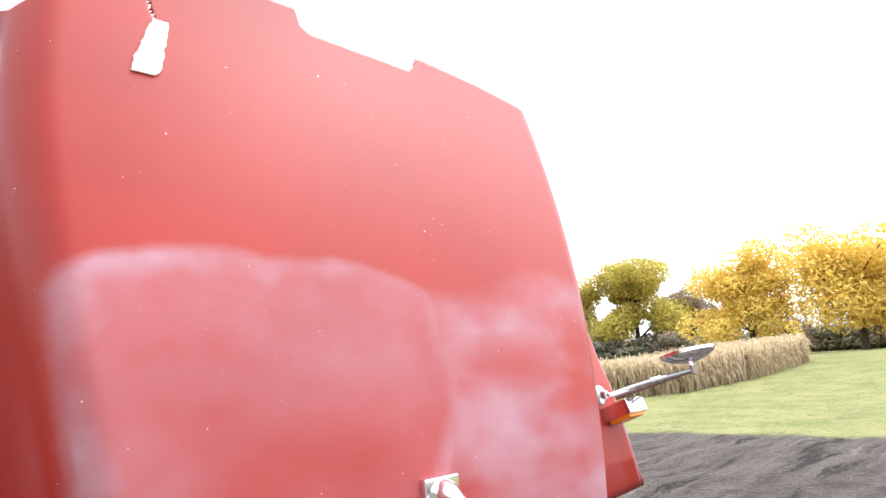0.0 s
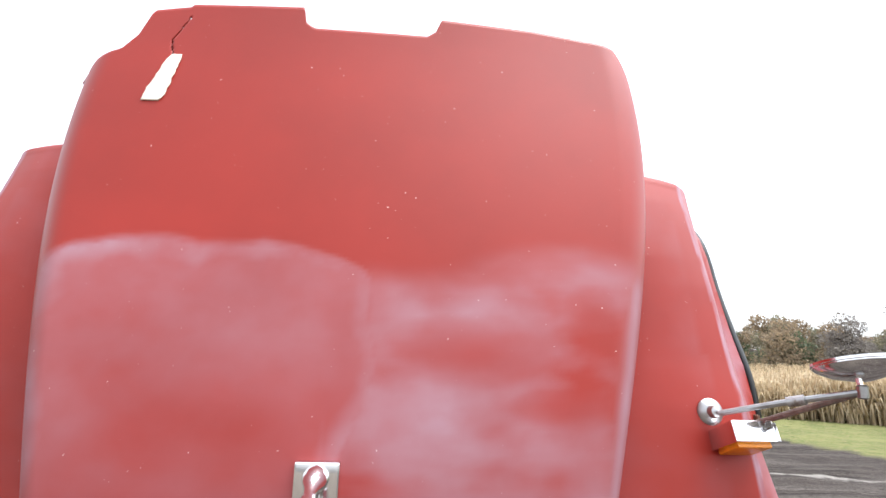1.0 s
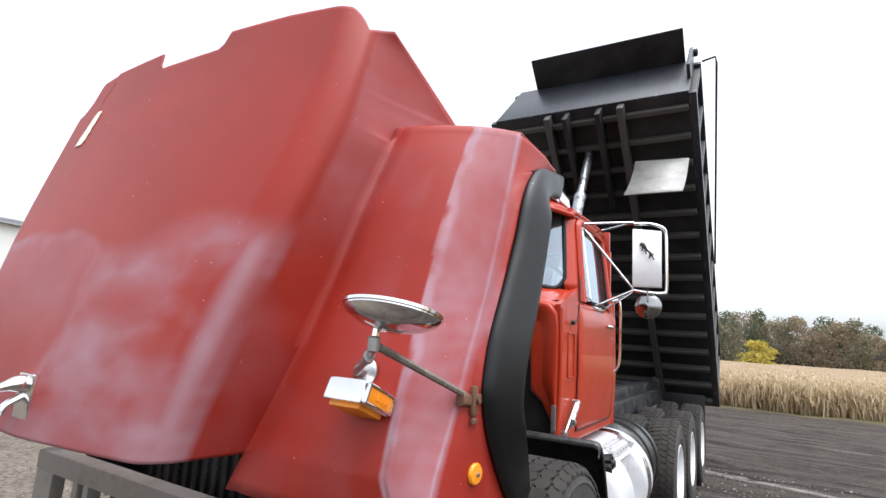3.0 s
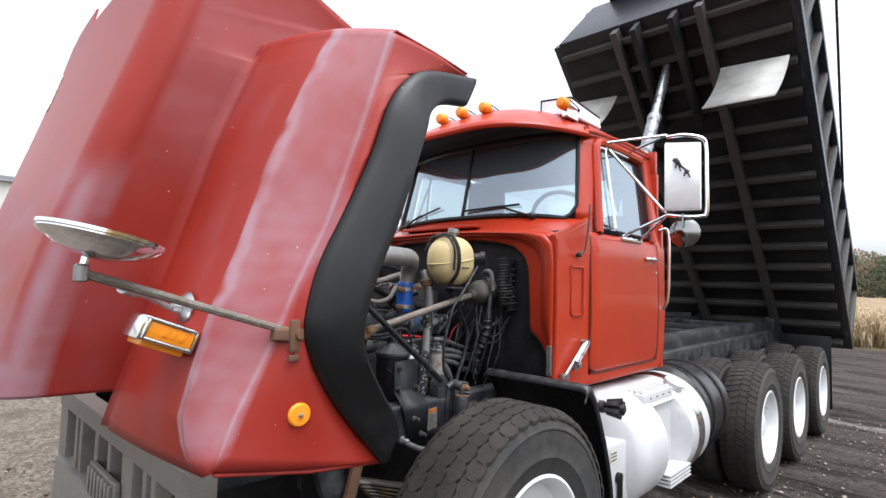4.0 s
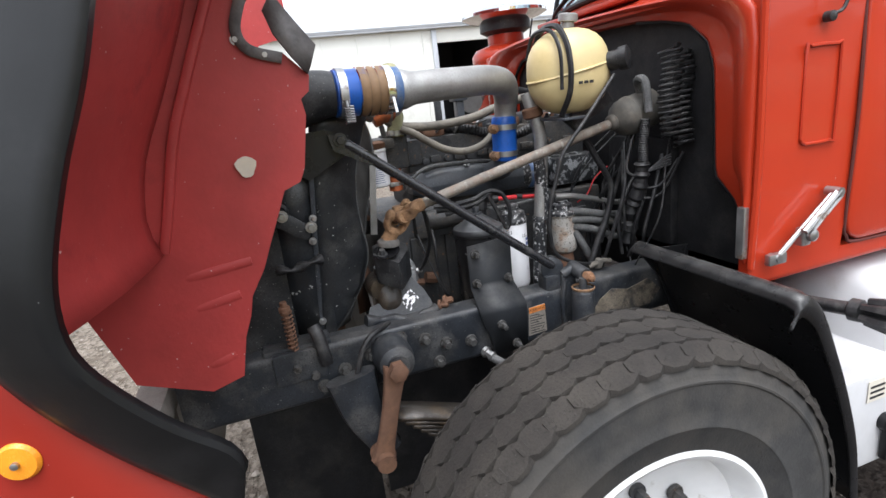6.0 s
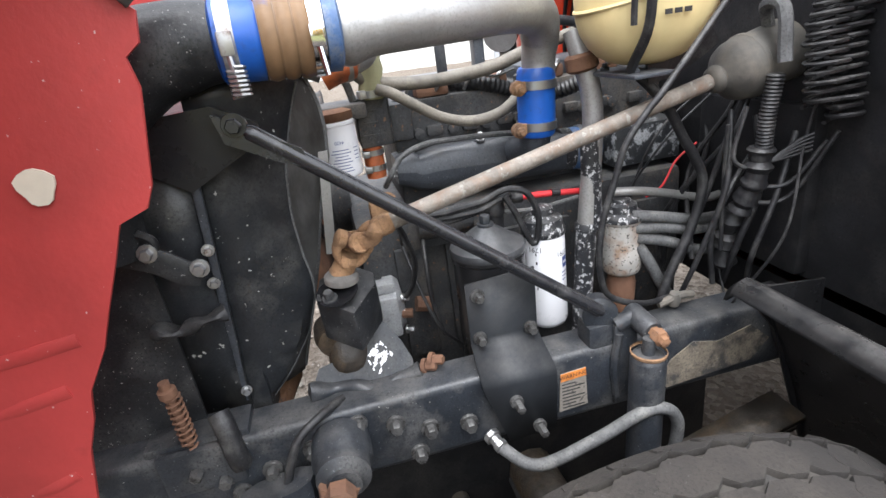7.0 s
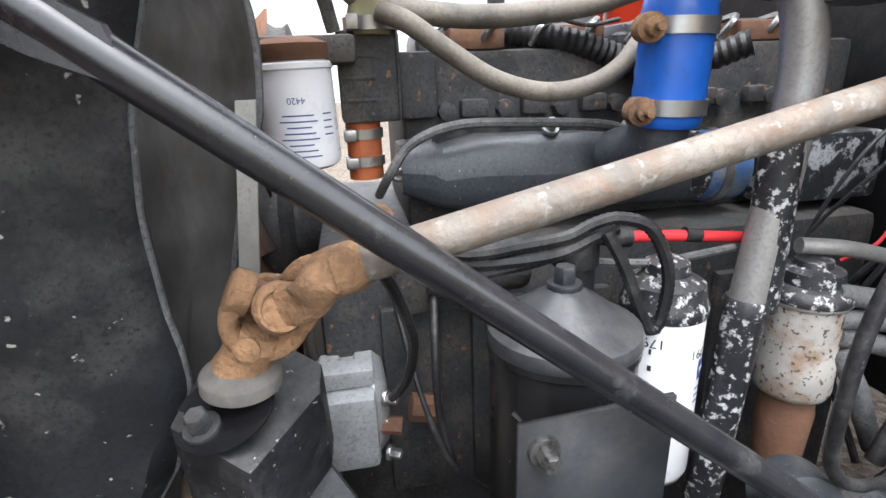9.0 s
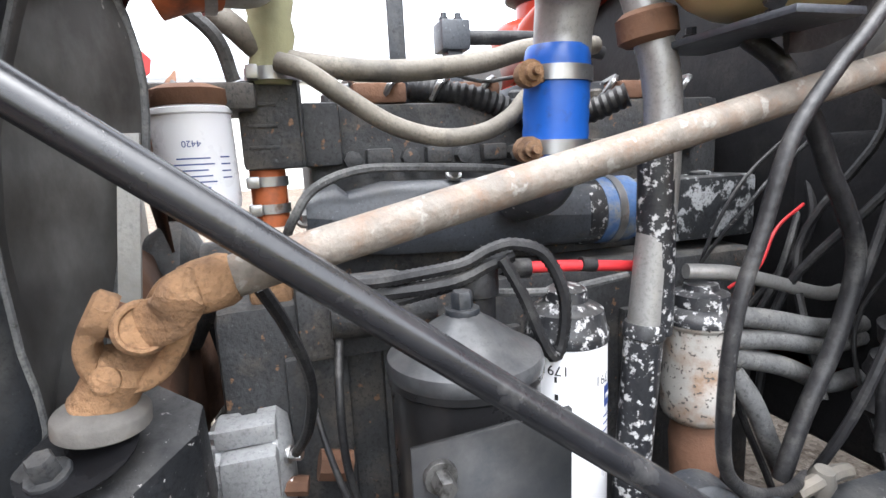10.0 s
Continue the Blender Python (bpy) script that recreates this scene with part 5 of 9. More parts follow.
        bm = B()
        tube(bm, [(s * 0.984, 2.19, 1.638), (s * 0.992, 2.215, 1.66), (s * 0.992, 2.25, 1.78), (s * 0.985, 2.275, 1.90)], 0.0045, 6)
        lathe(bm, (s * 0.964, 2.188, 1.634), (s, 0, 0), [(0.013, 0), (0.013, 0.02), (0.005, 0.024)], 12)
        put("rubber_strap", bm, M_HOSE, cab, "thin black rubber strap")
        a, b = Vector((s * 0.985, 2.05, 1.045)), Vector((s * 0.99, 2.235, 1.195))
        bm = B()
        tube(bm, [a, b], 0.007, 8)
        tube(bm, [a.lerp(b, 0.38) + Vector((s * 0.016, 0, 0.004)), b + Vector((s * 0.012, 0, 0.004))], 0.009, 8)
        tube(bm, [a.lerp(b, 0.38) + Vector((s * 0.016, 0.012, -0.010)), b + Vector((s * 0.012, 0.012, -0.010))], 0.006, 8)
        box(bm, a.lerp(b, 0.46) + Vector((-0.012, -0.014, -0.05)), a.lerp(b, 0.46) + Vector((0.012, 0.018, 0.0)), 0.005)
        lathe(bm, b + Vector((-s * 0.02, 0, 0)), (s, 0, 0), [(0.013, 0), (0.013, 0.04)], 12)
        lathe(bm, a + Vector((-s * 0.02, 0, 0)), (s, 0, 0), [(0.010, 0), (0.010, 0.03)], 12)
        lathe(bm, a.lerp(b, 0.52) + Vector((s * 0.010, 0, -0.03)), (s, 0, 0), [(0.016, 0), (0.016, 0.014), (0.008, 0.018)], 14)
        lt = put("hold_down_latch", bm, M_STEEL, cab, "worn steel over-centre hood latch")
        put("latch_foot", box(B(), a + Vector((-0.012, -0.03, -0.018)), a + Vector((0.006, 0.03, 0.012)), 0.004), M_STEEL, lt)
        put("rubber_stop", box(B(), (s * 0.945 - 0.012, 1.962, 1.05), (s * 0.945 + 0.012, 1.98, 1.19), 0.003), M_STEEL, cab, "worn metal strip on the cowl edge")
        bm = B()
        tube(bm, [(s * 0.95, 3.29, 1.86), (s * 1.0, 3.31, 1.85), (s * 1.005, 3.315, 1.60), (s * 1.0, 3.31, 1.42), (s * 0.985, 3.30, 1.36), (s * 0.955, 3.285, 1.33)], 0.010, 8)
        put("grab_rail", bm, M_CHROME, cab, "bright steel grab rail")

    # west-coast mirrors on tube brackets
    for s in (1, -1):
        side_now[0] = s
        bm = B()
        lines = []
        for k in range(23):
            x = 1.199 + 0.168 * k / 22
            y = 2.735 + 0.06 * k / 22 + (0.002 if k % 2 else 0.0)
            z1, z0 = 2.290 - 0.010 * k / 22, 1.905
            lines.append([(s * x, y, z0), (s * x, y - 0.012, z0 + 0.014), (s * x, y - 0.014, 2.10), (s * x, y - 0.012, z1 - 0.014), (s * x, y, z1)])
        loft(bm, lines)
        hd = put("mirror_head", bm, M_MIRRBACK, cab, "ribbed bright west-coast mirror head")
        thicken(hd, 0.004, 1)
        bm = B()
        slab(bm, [(s * 1.204, 2.75, 1.91), (s * 1.362, 2.808, 1.91), (s * 1.362, 2.808, 2.278), (s * 1.204, 2.75, 2.285)], (0, 0.006, 0))
        put("mirror_glass", bm, M_MIRROR, hd)
        bm = B()
        tube(bm, [(s * 1.20, 2.755, 1.885), (s * 1.28, 2.76, 1.872), (s * 1.37, 2.79, 1.872), (s * 1.393, 2.80, 1.90), (s * 1.393, 2.80, 2.1), (s * 1.390, 2.80, 2.255), (s * 1.372, 2.79, 2.30), (s * 1.29, 2.765, 2.325), (s * 1.20, 2.75, 2.325)], 0.011, 8)
        put("mirror_loop", bm, M_CHROME, hd, "chrome tube loop")
        for q in ([(0.885, 2.62, 2.315), (1.20, 2.745, 2.335)], [(0.90, 2.93, 2.32), (1.20, 2.75, 2.335)], [(0.895, 2.66, 2.29), (1.195, 2.75, 1.895)], [(0.955, 2.70, 1.765), (1.20, 2.755, 1.885)], [(0.96, 2.95, 1.76), (1.20, 2.76, 1.885)]):
            put("mirror_bracket", tube(B(), [(s * x, y, z) for x, y, z in q], 0.0085, 8), M_CHROME, hd, "bright steel mirror tube")
        put("bracket_foot", box(B(), (s * 0.888 - 0.012, 2.62, 2.283), (s * 0.888 + 0.010, 2.94, 2.312), 0.006), M_CHROME, hd)
        put("bracket_foot", box(B(), (s * 0.962 - 0.010, 2.69, 1.745), (s * 0.962 + 0.012, 2.97, 1.77), 0.006), M_CHROME, hd)
        bm = B()
        c = Vector((s * 1.287, 2.775, 1.785))
        lathe(bm, c, (0.1 * s, -1, 0), [(0.078, -0.012), (0.081, -0.004), (0.078, 0.004), (0.06, 0.014), (0.03, 0.022), (0.001, 0.025)], 32)
        lathe(bm, c + Vector((0, -0.03, 0.03)), (0, 0, 1), [(0.006, 0), (0.006, 0.07)], 8)
        put("convex_mirror", bm, M_CHROMED, hd, "round convex mirror")
        if s > 0:
            bm = B()
            tube(bm, [(1.245, 2.727, 2.185), (1.262, 2.724, 2.178), (1.28, 2.728, 2.150), (1.30, 2.735, 2.130), (1.318, 2.742, 2.108)], lambda t: 0.010 + 0.004 * math.sin(7 * t), 8)
            for q in ([(1.262, 2.726, 2.17), (1.258, 2.724, 2.140)], [(1.275, 2.728, 2.15), (1.283, 2.726, 2.118)], [(1.305, 2.738, 2.12), (1.300, 2.732, 2.09)], [(1.315, 2.742, 2.11), (1.326, 2.742, 2.082)]):
                tube(bm, q, 0.0045, 6)
            put("mirror_badge", bm, M_CAST, hd, "small dark badge shape")
    side_now[0] = 1

    # roof lamps and the bright cover behind the driver's one
    for x, y, z in ((0.0, 2.20, 2.522), (0.165, 2.205, 2.530), (0.333, 2.225, 2.530), (0.738, 2.44, 2.530), (-0.408, 2.44, 2.530)):
        bm = B()
        lathe(bm, (x, y + 0.16, z - 0.002), (0, -1, 0.02), [(0.002, 0), (0.016, 0.02), (0.026, 0.08), (0.034, 0.14), (0.036, 0.17)], 20)
        box(bm, (x - 0.018, y - 0.01, z - 0.075), (x + 0.018, y + 0.12, z - 0.01), 0.008)
        bs = part("roof_lamp", bm, M_CHROME, cab, "amber cab roof marker lamp")
        bm = B()
        lathe(bm, (x, y - 0.008, z), (0, -1, 0.02), [(0.036, 0), (0.037, 0.02), (0.034, 0.042), (0.026, 0.056), (0.001, 0.062)], 20)
        part("lens", bm, M_AMBER, bs, "amber lens")
    bm = B()
    lo = [(0.53, 2.50, 2.52), (0.735, 2.50, 2.49), (0.72, 2.92, 2.50), (0.56, 2.92, 2.53)]
    hi = [(0.53, 2.50, 2.612), (0.735, 2.50, 2.592), (0.715, 2.90, 2.57), (0.565, 2.90, 2.585)]
    va, vb = [bm.verts.new(q) for q in lo], [bm.verts.new(q) for q in hi]
    bm.faces.new(va), bm.faces.new(vb)
    for i in range(4):
        bm.faces.new((va[i], va[(i + 1) % 4], vb[(i + 1) % 4], vb[i]))
    bmesh.ops.bevel(bm, geom=list(bm.edges), offset=0.006, segments=2, affect="EDGES")
    cv = part("roof_vent_cover", bm, M_MIRRBACK, cab, "bright metal roof cover with dark edging")
    part("cover_edge", tube(B(), [hi[0], hi[1], hi[2]], 0.006, 6, 1), M_RUBBER, cv)
    part("cover_edge", tube(B(), [lo[0], hi[0], hi[3]], 0.006, 6, 1), M_RUBBER, cv)
    # wipers lying on the lower glass
    for a, b, c, e in ((ws(0.70, -0.02, 0.03), ws(0.42, 0.10, 0.03), ws(0.02, 0.085, 0.02), ws(0.58, 0.13, 0.02)), (ws(-0.80, -0.04, 0.03), ws(-0.52, 0.09, 0.03), ws(-0.78, 0.04, 0.02), ws(-0.28, 0.17, 0.02))):
        wpr = part("wiper", tube(B(), [a, a.lerp(b, 0.5) - Vector((0, 0.012, 0)), b], 0.007, 6), M_RUBBER, cab, "black windscreen wiper")
        part("wiper_blade", tube(B(), [c, c.lerp(e, 0.5) - Vector((0, 0.006, 0)), e], 0.0065, 6), M_RUBBER, wpr)
        part("wiper_pivot", lathe(B(), a, (0, -1, 0.3), [(0.016, -0.02), (0.016, 0.02), (0.010, 0.026)], 12), M_RUBBER, wpr)
    # inside: dashboard, wheel, seats
    part("dashboard", box(B(), (-0.58, 2.30, 1.55), (0.88, 2.56, 1.82), 0.04), M_DARKIN, cab)
    bm = B()
    pts = [(0.56 + 0.235 * math.cos(a), 2.74 - 0.10 * math.sin(a), 1.86 + 0.20 * math.sin(a)) for a in [i * 2 * math.pi / 28 for i in range(28)]]
    tube(bm, [*pts, pts[0]], 0.014, 8, 2)
    tube(bm, [pts[2], (0.56, 2.76, 1.85), pts[12]], 0.01, 6)
    tube(bm, [(0.56, 2.76, 1.85), (0.56, 2.5, 1.68)], 0.025, 8)
    part("steering_wheel", bm, M_DARKIN, cab)
    for x in (-0.24, 0.56):
        bm = B()
        box(bm, (x - 0.23, 2.86, 1.30), (x + 0.23, 3.24, 1.45), 0.05)
        box(bm, (x - 0.22, 3.10, 1.42), (x + 0.22, 3.24, 1.96), 0.05)
        part("seat", bm, M_TRIMG if x < 0 else M_DARKIN, cab)
    bm = B()
    loft(bm, [[(-0.36, 3.315, 1.90), (-0.36, 3.315, 2.245)], [(0.69, 3.315, 1.90), (0.69, 3.315, 2.245)]])
    g = part("rear_window", bm, M_GLASS, cab)
    g.visible_shadow = False
    return cab


cab = build_cab()


# ---- the truck: wheels, frame, tanks ----
def tyre_profile(R, w, rr):
    g = R - rr
    return [(rr, -w * 0.42), (rr + 0.02, -w * 0.47), (rr + g * 0.30, -w * 0.492), (rr + g * 0.315, -w * 0.503), (rr + g * 0.335, -w * 0.503), (rr + g * 0.35, -w * 0.495), (rr + g * 0.5, -w * 0.5),
            (rr + g * 0.72, -w * 0.495), (rr + g * 0.735, -w * 0.506), (rr + g * 0.755, -w * 0.506), (rr + g * 0.77, -w * 0.492), (R - 0.05, -w * 0.485), (R - 0.018, -w * 0.44), (R - 0.004, -w * 0.38), (R, -w * 0.2), (R, 0)]


def build_wheel(name, c, R, w, out, tread, label, dual=True):
    """A wheel whose outer face looks along out (+1 or -1 on x). tread: 'block' or 'zigzag'."""
    rr = R * 0.545
    prof = tyre_profile(R, w, rr)
    prof = prof + [(r, -h) for r, h in reversed(prof[:-1])]
    bm = B()
    lathe(bm, c, (1, 0, 0), prof, 72, cap=False)
    ty = part(name, bm, M_TYRE, truck, label)
    # tread blocks standing proud of the carcass
    bm = B()
    n = 50 if tread == "block" else 60
    rnd = random.Random(int(abs(c[1]) * 100))
    if tread == "block":
        cols = [(-0.485, -0.337, 0.0, 0.0), (-0.323, -0.117, 0.5, 0.0), (-0.103, 0.103, 0.0, 0.0), (0.117, 0.323, 0.5, 0.0), (0.337, 0.485, 0.0, 0.0)]
    else:
        cols = [(-0.46, -0.25, 0.0, 0.35), (-0.235, -0.01, 0.35, 0.35), (0.01, 0.235, 0.7, -0.35), (0.25, 0.46, 0.0, -0.35)]
    d = 2 * math.pi / n
    for k in range(n):
        for h0, h1, ph, slope in cols:
            gap = 0.062 if tread == "block" else 0.07
            b0, b1 = d * (k + ph + gap + rnd.uniform(-0.015, 0.015)), d * (k + ph + 1 - gap + rnd.uniform(-0.015, 0.015))
            hm, kink = (h0 + h1) / 2 + rnd.uniform(-0.015, 0.015), d * slope * 0.5
            if tread == "block":
                e = d * 0.20
                b0, b1 = b0 - d * 0.02, b1 + d * 0.02
                ring = [(h0, b0 + e), (hm - 0.03, b0 - e), (hm + 0.03, b0 - e), (h1, b0 + e), (h1, b1 - e), (hm + 0.03, b1 + e), (hm - 0.03, b1 + e), (h0, b1 - e)]
            else:
                ring = [(h0, b0 - kink), (hm, b0 + kink * 0.6), (h1, b0 + kink), (h1 + 0.008, (b0 + b1) / 2 + kink), (h1, b1 + kink), (hm, b1 + kink * 0.2), (h0, b1 - kink), (h0 + 0.008, (b0 + b1) / 2 - kink)]
            top, mid, bot = [], [], []
            lift = rnd.uniform(-0.001, 0.001)
            for h, a in ring:
                drop = 0.020 * max(0, (abs(h) - 0.34) / 0.12) ** 2
                am, hc = (b0 + b1) / 2, (h0 + h1) / 2
                for lst, rad, q in ((bot, R - 0.03, 1.0), (mid, R + 0.007 - drop, 1.0), (top, R + 0.010 - drop + lift, 0.975)):
                    aa, hh = am + (a - am) * q, hc + (h - hc) * q
                    lst.append(bm.verts.new((c[0] + hh * w, c[1] + rad * math.sin(aa), c[2] + rad * math.cos(aa))))
            bm.faces.new(top)
            for i in range(8):
                j = (i + 1) % 8
                bm.faces.new((bot[i], bot[j], mid[j], mid[i]))
                bm.faces.new((mid[i], mid[j], top[j], top[i]))
    part("tread", bm, M_TREAD, ty, "worn muddy tread blocks", 25)
    # rim
    bm = B()
    o = out
    x0 = c[0] + o * w * 0.44
    lathe(bm, (x0, c[1], c[2]), (o, 0, 0), [(rr + 0.012, -0.01), (rr + 0.02, 0.006), (rr + 0.006, 0.012), (rr - 0.012, 0.0), (rr - 0.03, -0.06), (rr - 0.045, -0.15 if dual else -0.06), (0.20, -0.165 if dual else -0.09), (0.11, -0.15 if dual else -0.10)], 48, cap=False)
    rim = part("rim", bm, M_RIM, ty, "white painted steel rim")
    bm = B()
    lathe(bm, (x0 - o * (0.16 if dual else 0.10), c[1], c[2]), (o, 0, 0), [(0.115, 0), (0.11, 0.10), (0.085, 0.12), (0.03, 0.125), (0.001, 0.125)], 28)
    for i in range(8):
        a = 2 * math.pi * i / 8
        bolt(bm, (x0 - o * (0.155 if dual else 0.09), c[1] + 0.155 * math.cos(a), c[2] + 0.155 * math.sin(a)), (o, 0, 0), 0.014, 0.03)
    part("hub", bm, M_CAST if not dual else M_RIM, ty)
    return ty


for s in (1, -1):
    build_wheel("front_wheel", (s * 1.062, 1.50, ground_z(0, 1.5) + 0.555), 0.545, 0.30, s, "block", "wide muddy front tyre on a white rim", dual=False)
    for y in (4.91, 6.16, 7.62):
        z = ground_z(0, y) + 0.52
        build_wheel("rear_wheel", (s * 1.115, y, z), 0.51, 0.27, s, "zigzag", "rear tyre on a white rim")
        build_wheel("rear_wheel", (s * 0.80, y, z), 0.51, 0.27, s, "zigzag", "inner rear tyre")


def build_chassis():
    def rail(s, y0, y1, zt, zb):
        sec = [(0.535, zt), (0.601, zt), (0.609, zt - 0.002), (0.613, zt - 0.007), (0.615, zt - 0.016), (0.615, zb + 0.016), (0.613, zb + 0.007), (0.609, zb + 0.002), (0.601, zb),
               (0.535, zb), (0.535, zb + 0.012), (0.598, zb + 0.012), (0.603, zb + 0.020), (0.603, zt - 0.020), (0.598, zt - 0.012), (0.535, zt - 0.012)]
        return slab(B(), [(s * x, y0, z) for x, z in sec], (0, y1 - y0, 0))
    fr = part("chassis_frame", rail(1, 0.50, 2.4, 0.945, 0.785), M_FRAME, truck, "black steel frame rails", 50)
    part("frame_rail", rail(-1, 0.50, 2.4, 0.945, 0.785), M_FRAME, fr, "", 50)
    for s in (1, -1):
        part("frame_rail", rail(s, 2.401, 9.2, 0.945, 0.73), M_FRAME, fr, "", 50)
    for y in (0.78, 2.2, 3.6, 5.5, 7.0, 9.1):
        part("cross_member", box(B(), (-0.60, y - 0.05, 0.80), (0.60, y + 0.05, 0.93), 0.006), M_FRAME, fr)
    # underside: oil pan, tie rod, and black sheets added to darken behind the rail
    part("oil_pan", box(B(), (-0.24, 1.0, 0.30), (0.22, 1.85, 0.55), 0.04), M_GREASE, fr, "greasy black oil pan")
    part("tie_rod", tube(B(), [(-0.92, 1.30, 0.40), (0.0, 1.29, 0.38), (0.92, 1.30, 0.40)], 0.025, 10), M_GREASE, fr)
    part("axle_beam", sweep(B(), [(-0.95, 1.5, 0.50), (-0.6, 1.5, 0.44), (0.0, 1.5, 0.40), (0.6, 1.5, 0.44), (0.95, 1.5, 0.50)], 0.06, 0.07, (0, 1, 0), 12), M_GREASE, fr, "dark forged front axle beam")
    part("underbody_dark_sheet", box(B(), (0.36, 0.62, 0.16), (0.372, 1.0, 0.80), 0.004), M_FIRE, fr, "added black sheet darkening the underbody")
    part("underbody_dark_sheet", box(B(), (0.36, 1.02, 0.22), (0.372, 2.05, 0.70), 0.004), M_FIRE, fr, "added black sheet darkening the underbody")
    part("spring_hanger", sweep(B(), [(0.66, 0.93, 0.86), (0.67, 0.95, 0.74), (0.67, 1.0, 0.62)], 0.035, lambda t: 0.07 - 0.03 * t, (1, 0, 0), 12), M_FRAME, fr, "black cast spring hanger")
    # bolts along the front of the driver's rail
    for y, z in ((1.159, 0.892), (1.222, 0.862), (1.0, 0.886), (0.922, 0.864), (1.195, 0.81), (0.842, 0.874), (0.80, 0.905), (1.09, 0.915), (0.86, 0.83), (1.30, 0.85)):
        part("frame_bolt", bolt(B(), (0.615, y, z), (1, 0, 0), 0.012, 0.020), M_BOLT, fr)
    # spring hanger and shackle
    bm = B()
    lathe(bm, (0.62, 1.053, 0.885), (1, 0, 0), [(0.055, 0), (0.055, 0.05), (0.048, 0.06), (0.048, 0.09), (0.03, 0.1), (0.03, 0.11)], 24)
    part("spring_eye", bm, M_FRAME, fr)
    bm = B()
    sweep(bm, [(0.725, 1.045, 0.885), (0.73, 1.03, 0.84), (0.735, 1.005, 0.75), (0.735, 0.98, 0.66), (0.735, 0.972, 0.63)], 0.016, lambda t: 0.036 - 0.012 * math.sin(3.1 * t), (1, 0, 0), 12)
    lathe(bm, (0.70, 0.975, 0.635), (1, 0, 0), [(0.034, 0), (0.034, 0.03), (0.026, 0.04), (0.026, 0.07)], 16)
    lathe(bm, (0.735, 1.045, 0.885), (1, 0, 0), [(0.026, 0), (0.026, 0.03), (0.016, 0.035)], 6)
    part("pitman_arm", bm, M_RUSTD, fr, "rusty steering arm")
    bm = B()
    for k in range(6):
        q = [(0.68, 1.03 + 0.02 * k, 0.73 - 0.018 * k - 0.0), (0.68, 1.5, 0.60 - 0.02 * k), (0.68, 2.0 - 0.02 * k, 0.72 - 0.018 * k)]
        p = smooth_path(q, 6)
        loft(bm, [[a + Vector((-0.045, 0, 0)) for a in p], [a + Vector((0.045, 0, 0)) for a in p]])
    thicken(part("leaf_spring", bm, M_GREASE, fr, "dark greasy leaf spring"), 0.014)
    bm = B()
    tube(bm, [(-1.0, 1.5, 0.44), (-0.5, 1.5, 0.40), (0.5, 1.5, 0.40), (1.0, 1.5, 0.44)], 0.065, 10)
    part("front_axle", bm, M_CAST, fr)
    for y in (4.91, 6.16, 7.62):
        bm = B()
        z = ground_z(0, y) + 0.52
        tube(bm, [(-1.1, y, z), (1.1, y, z)], 0.09, 12)
        lathe(bm, (-0.16, y, z), (1, 0, 0), [(0.1, 0), (0.2, 0.08), (0.22, 0.16), (0.2, 0.24), (0.1, 0.32)], 20)
        part("rear_axle", bm, M_CAST, fr)
    # front cross beam with tow parts under the hood's nose
    bm = B()
    box(bm, (-0.80, 0.40, 0.84), (0.80, 0.48, 0.92), 0.012)
    bp = part("front_bumper", bm, M_BUMP, truck, "grey steel slotted front bumper")
    part("bumper_beam", box(B(), (-0.74, 0.38, 0.40), (0.74, 0.48, 0.62), 0.02), M_BUMP, bp)
    for x0, x1 in ((-0.80, -0.66), (-0.50, -0.46), (-0.42, -0.38), (-0.18, -0.13), (0.0, 0.04), (0.18, 0.30), (0.40, 0.44), (0.48, 0.52), (0.68, 0.80)):
        part("bumper_bar", box(B(), (x0, 0.405, 0.60), (x1, 0.46, 0.85), 0.008), M_BUMP, bp)
    part("bumper_grating", box(B(), (-0.14, 0.385, 0.62), (0.20, 0.402, 0.74), 0.004), M_BUMP, bp)
    for k in range(7):
        part("grating_slat", box(B(), (-0.12 + 0.045 * k, 0.372, 0.63), (-0.10 + 0.045 * k, 0.386, 0.73), 0.004), M_STEEL, bp)
    bm = B()
    box(bm, (-0.42, 0.66, 0.78), (0.42, 0.74, 1.12), 0.012)
    gr = part("radiator_grille", bm, M_BLACK, truck, "dark metal radiator grille")
    for k in range(14):
        bm = B()
        x = -0.38 + 0.76 * k / 13
        box(bm, (x - 0.012, 0.645, 0.80), (x + 0.012, 0.665, 1.08), 0.004)
        part("grille_slat", bm, M_BLACK, gr)
    # hose loop and shock absorber on the rail
    bm = B()
    tube(bm, [(0.62, 1.345, 0.80), (0.65, 1.36, 0.785), (0.69, 1.415, 0.765), (0.70, 1.536, 0.801), (0.71, 1.62, 0.843), (0.715, 1.665, 0.845), (0.715, 1.695, 0.81), (0.71, 1.70, 0.75), (0.70, 1.69, 0.66)], 0.0125, 10)
    part("brake_hose", bm, M_GREYH, fr, "grey brake hose")
    bm = B()
    lathe(bm, (0.612, 1.34, 0.803), (1, 0.4, -0.3), [(0.014, 0), (0.018, 0.004), (0.018, 0.014), (0.012, 0.016), (0.012, 0.028), (0.015, 0.03), (0.015, 0.04)], 8)
    part("hose_fitting", bm, M_STEEL, fr)
    bm = B()
    lathe(bm, (0.685, 1.64, 0.66), (0.0, 0.03, 1), [(0.034, 0), (0.034, 0.285), (0.031, 0.293), (0.026, 0.296), (0.012, 0.297), (0.012, 0.33)], 28)
    sh = part("shock_absorber", bm, M_FRAME, fr, "black shock absorber")
    bm = B()
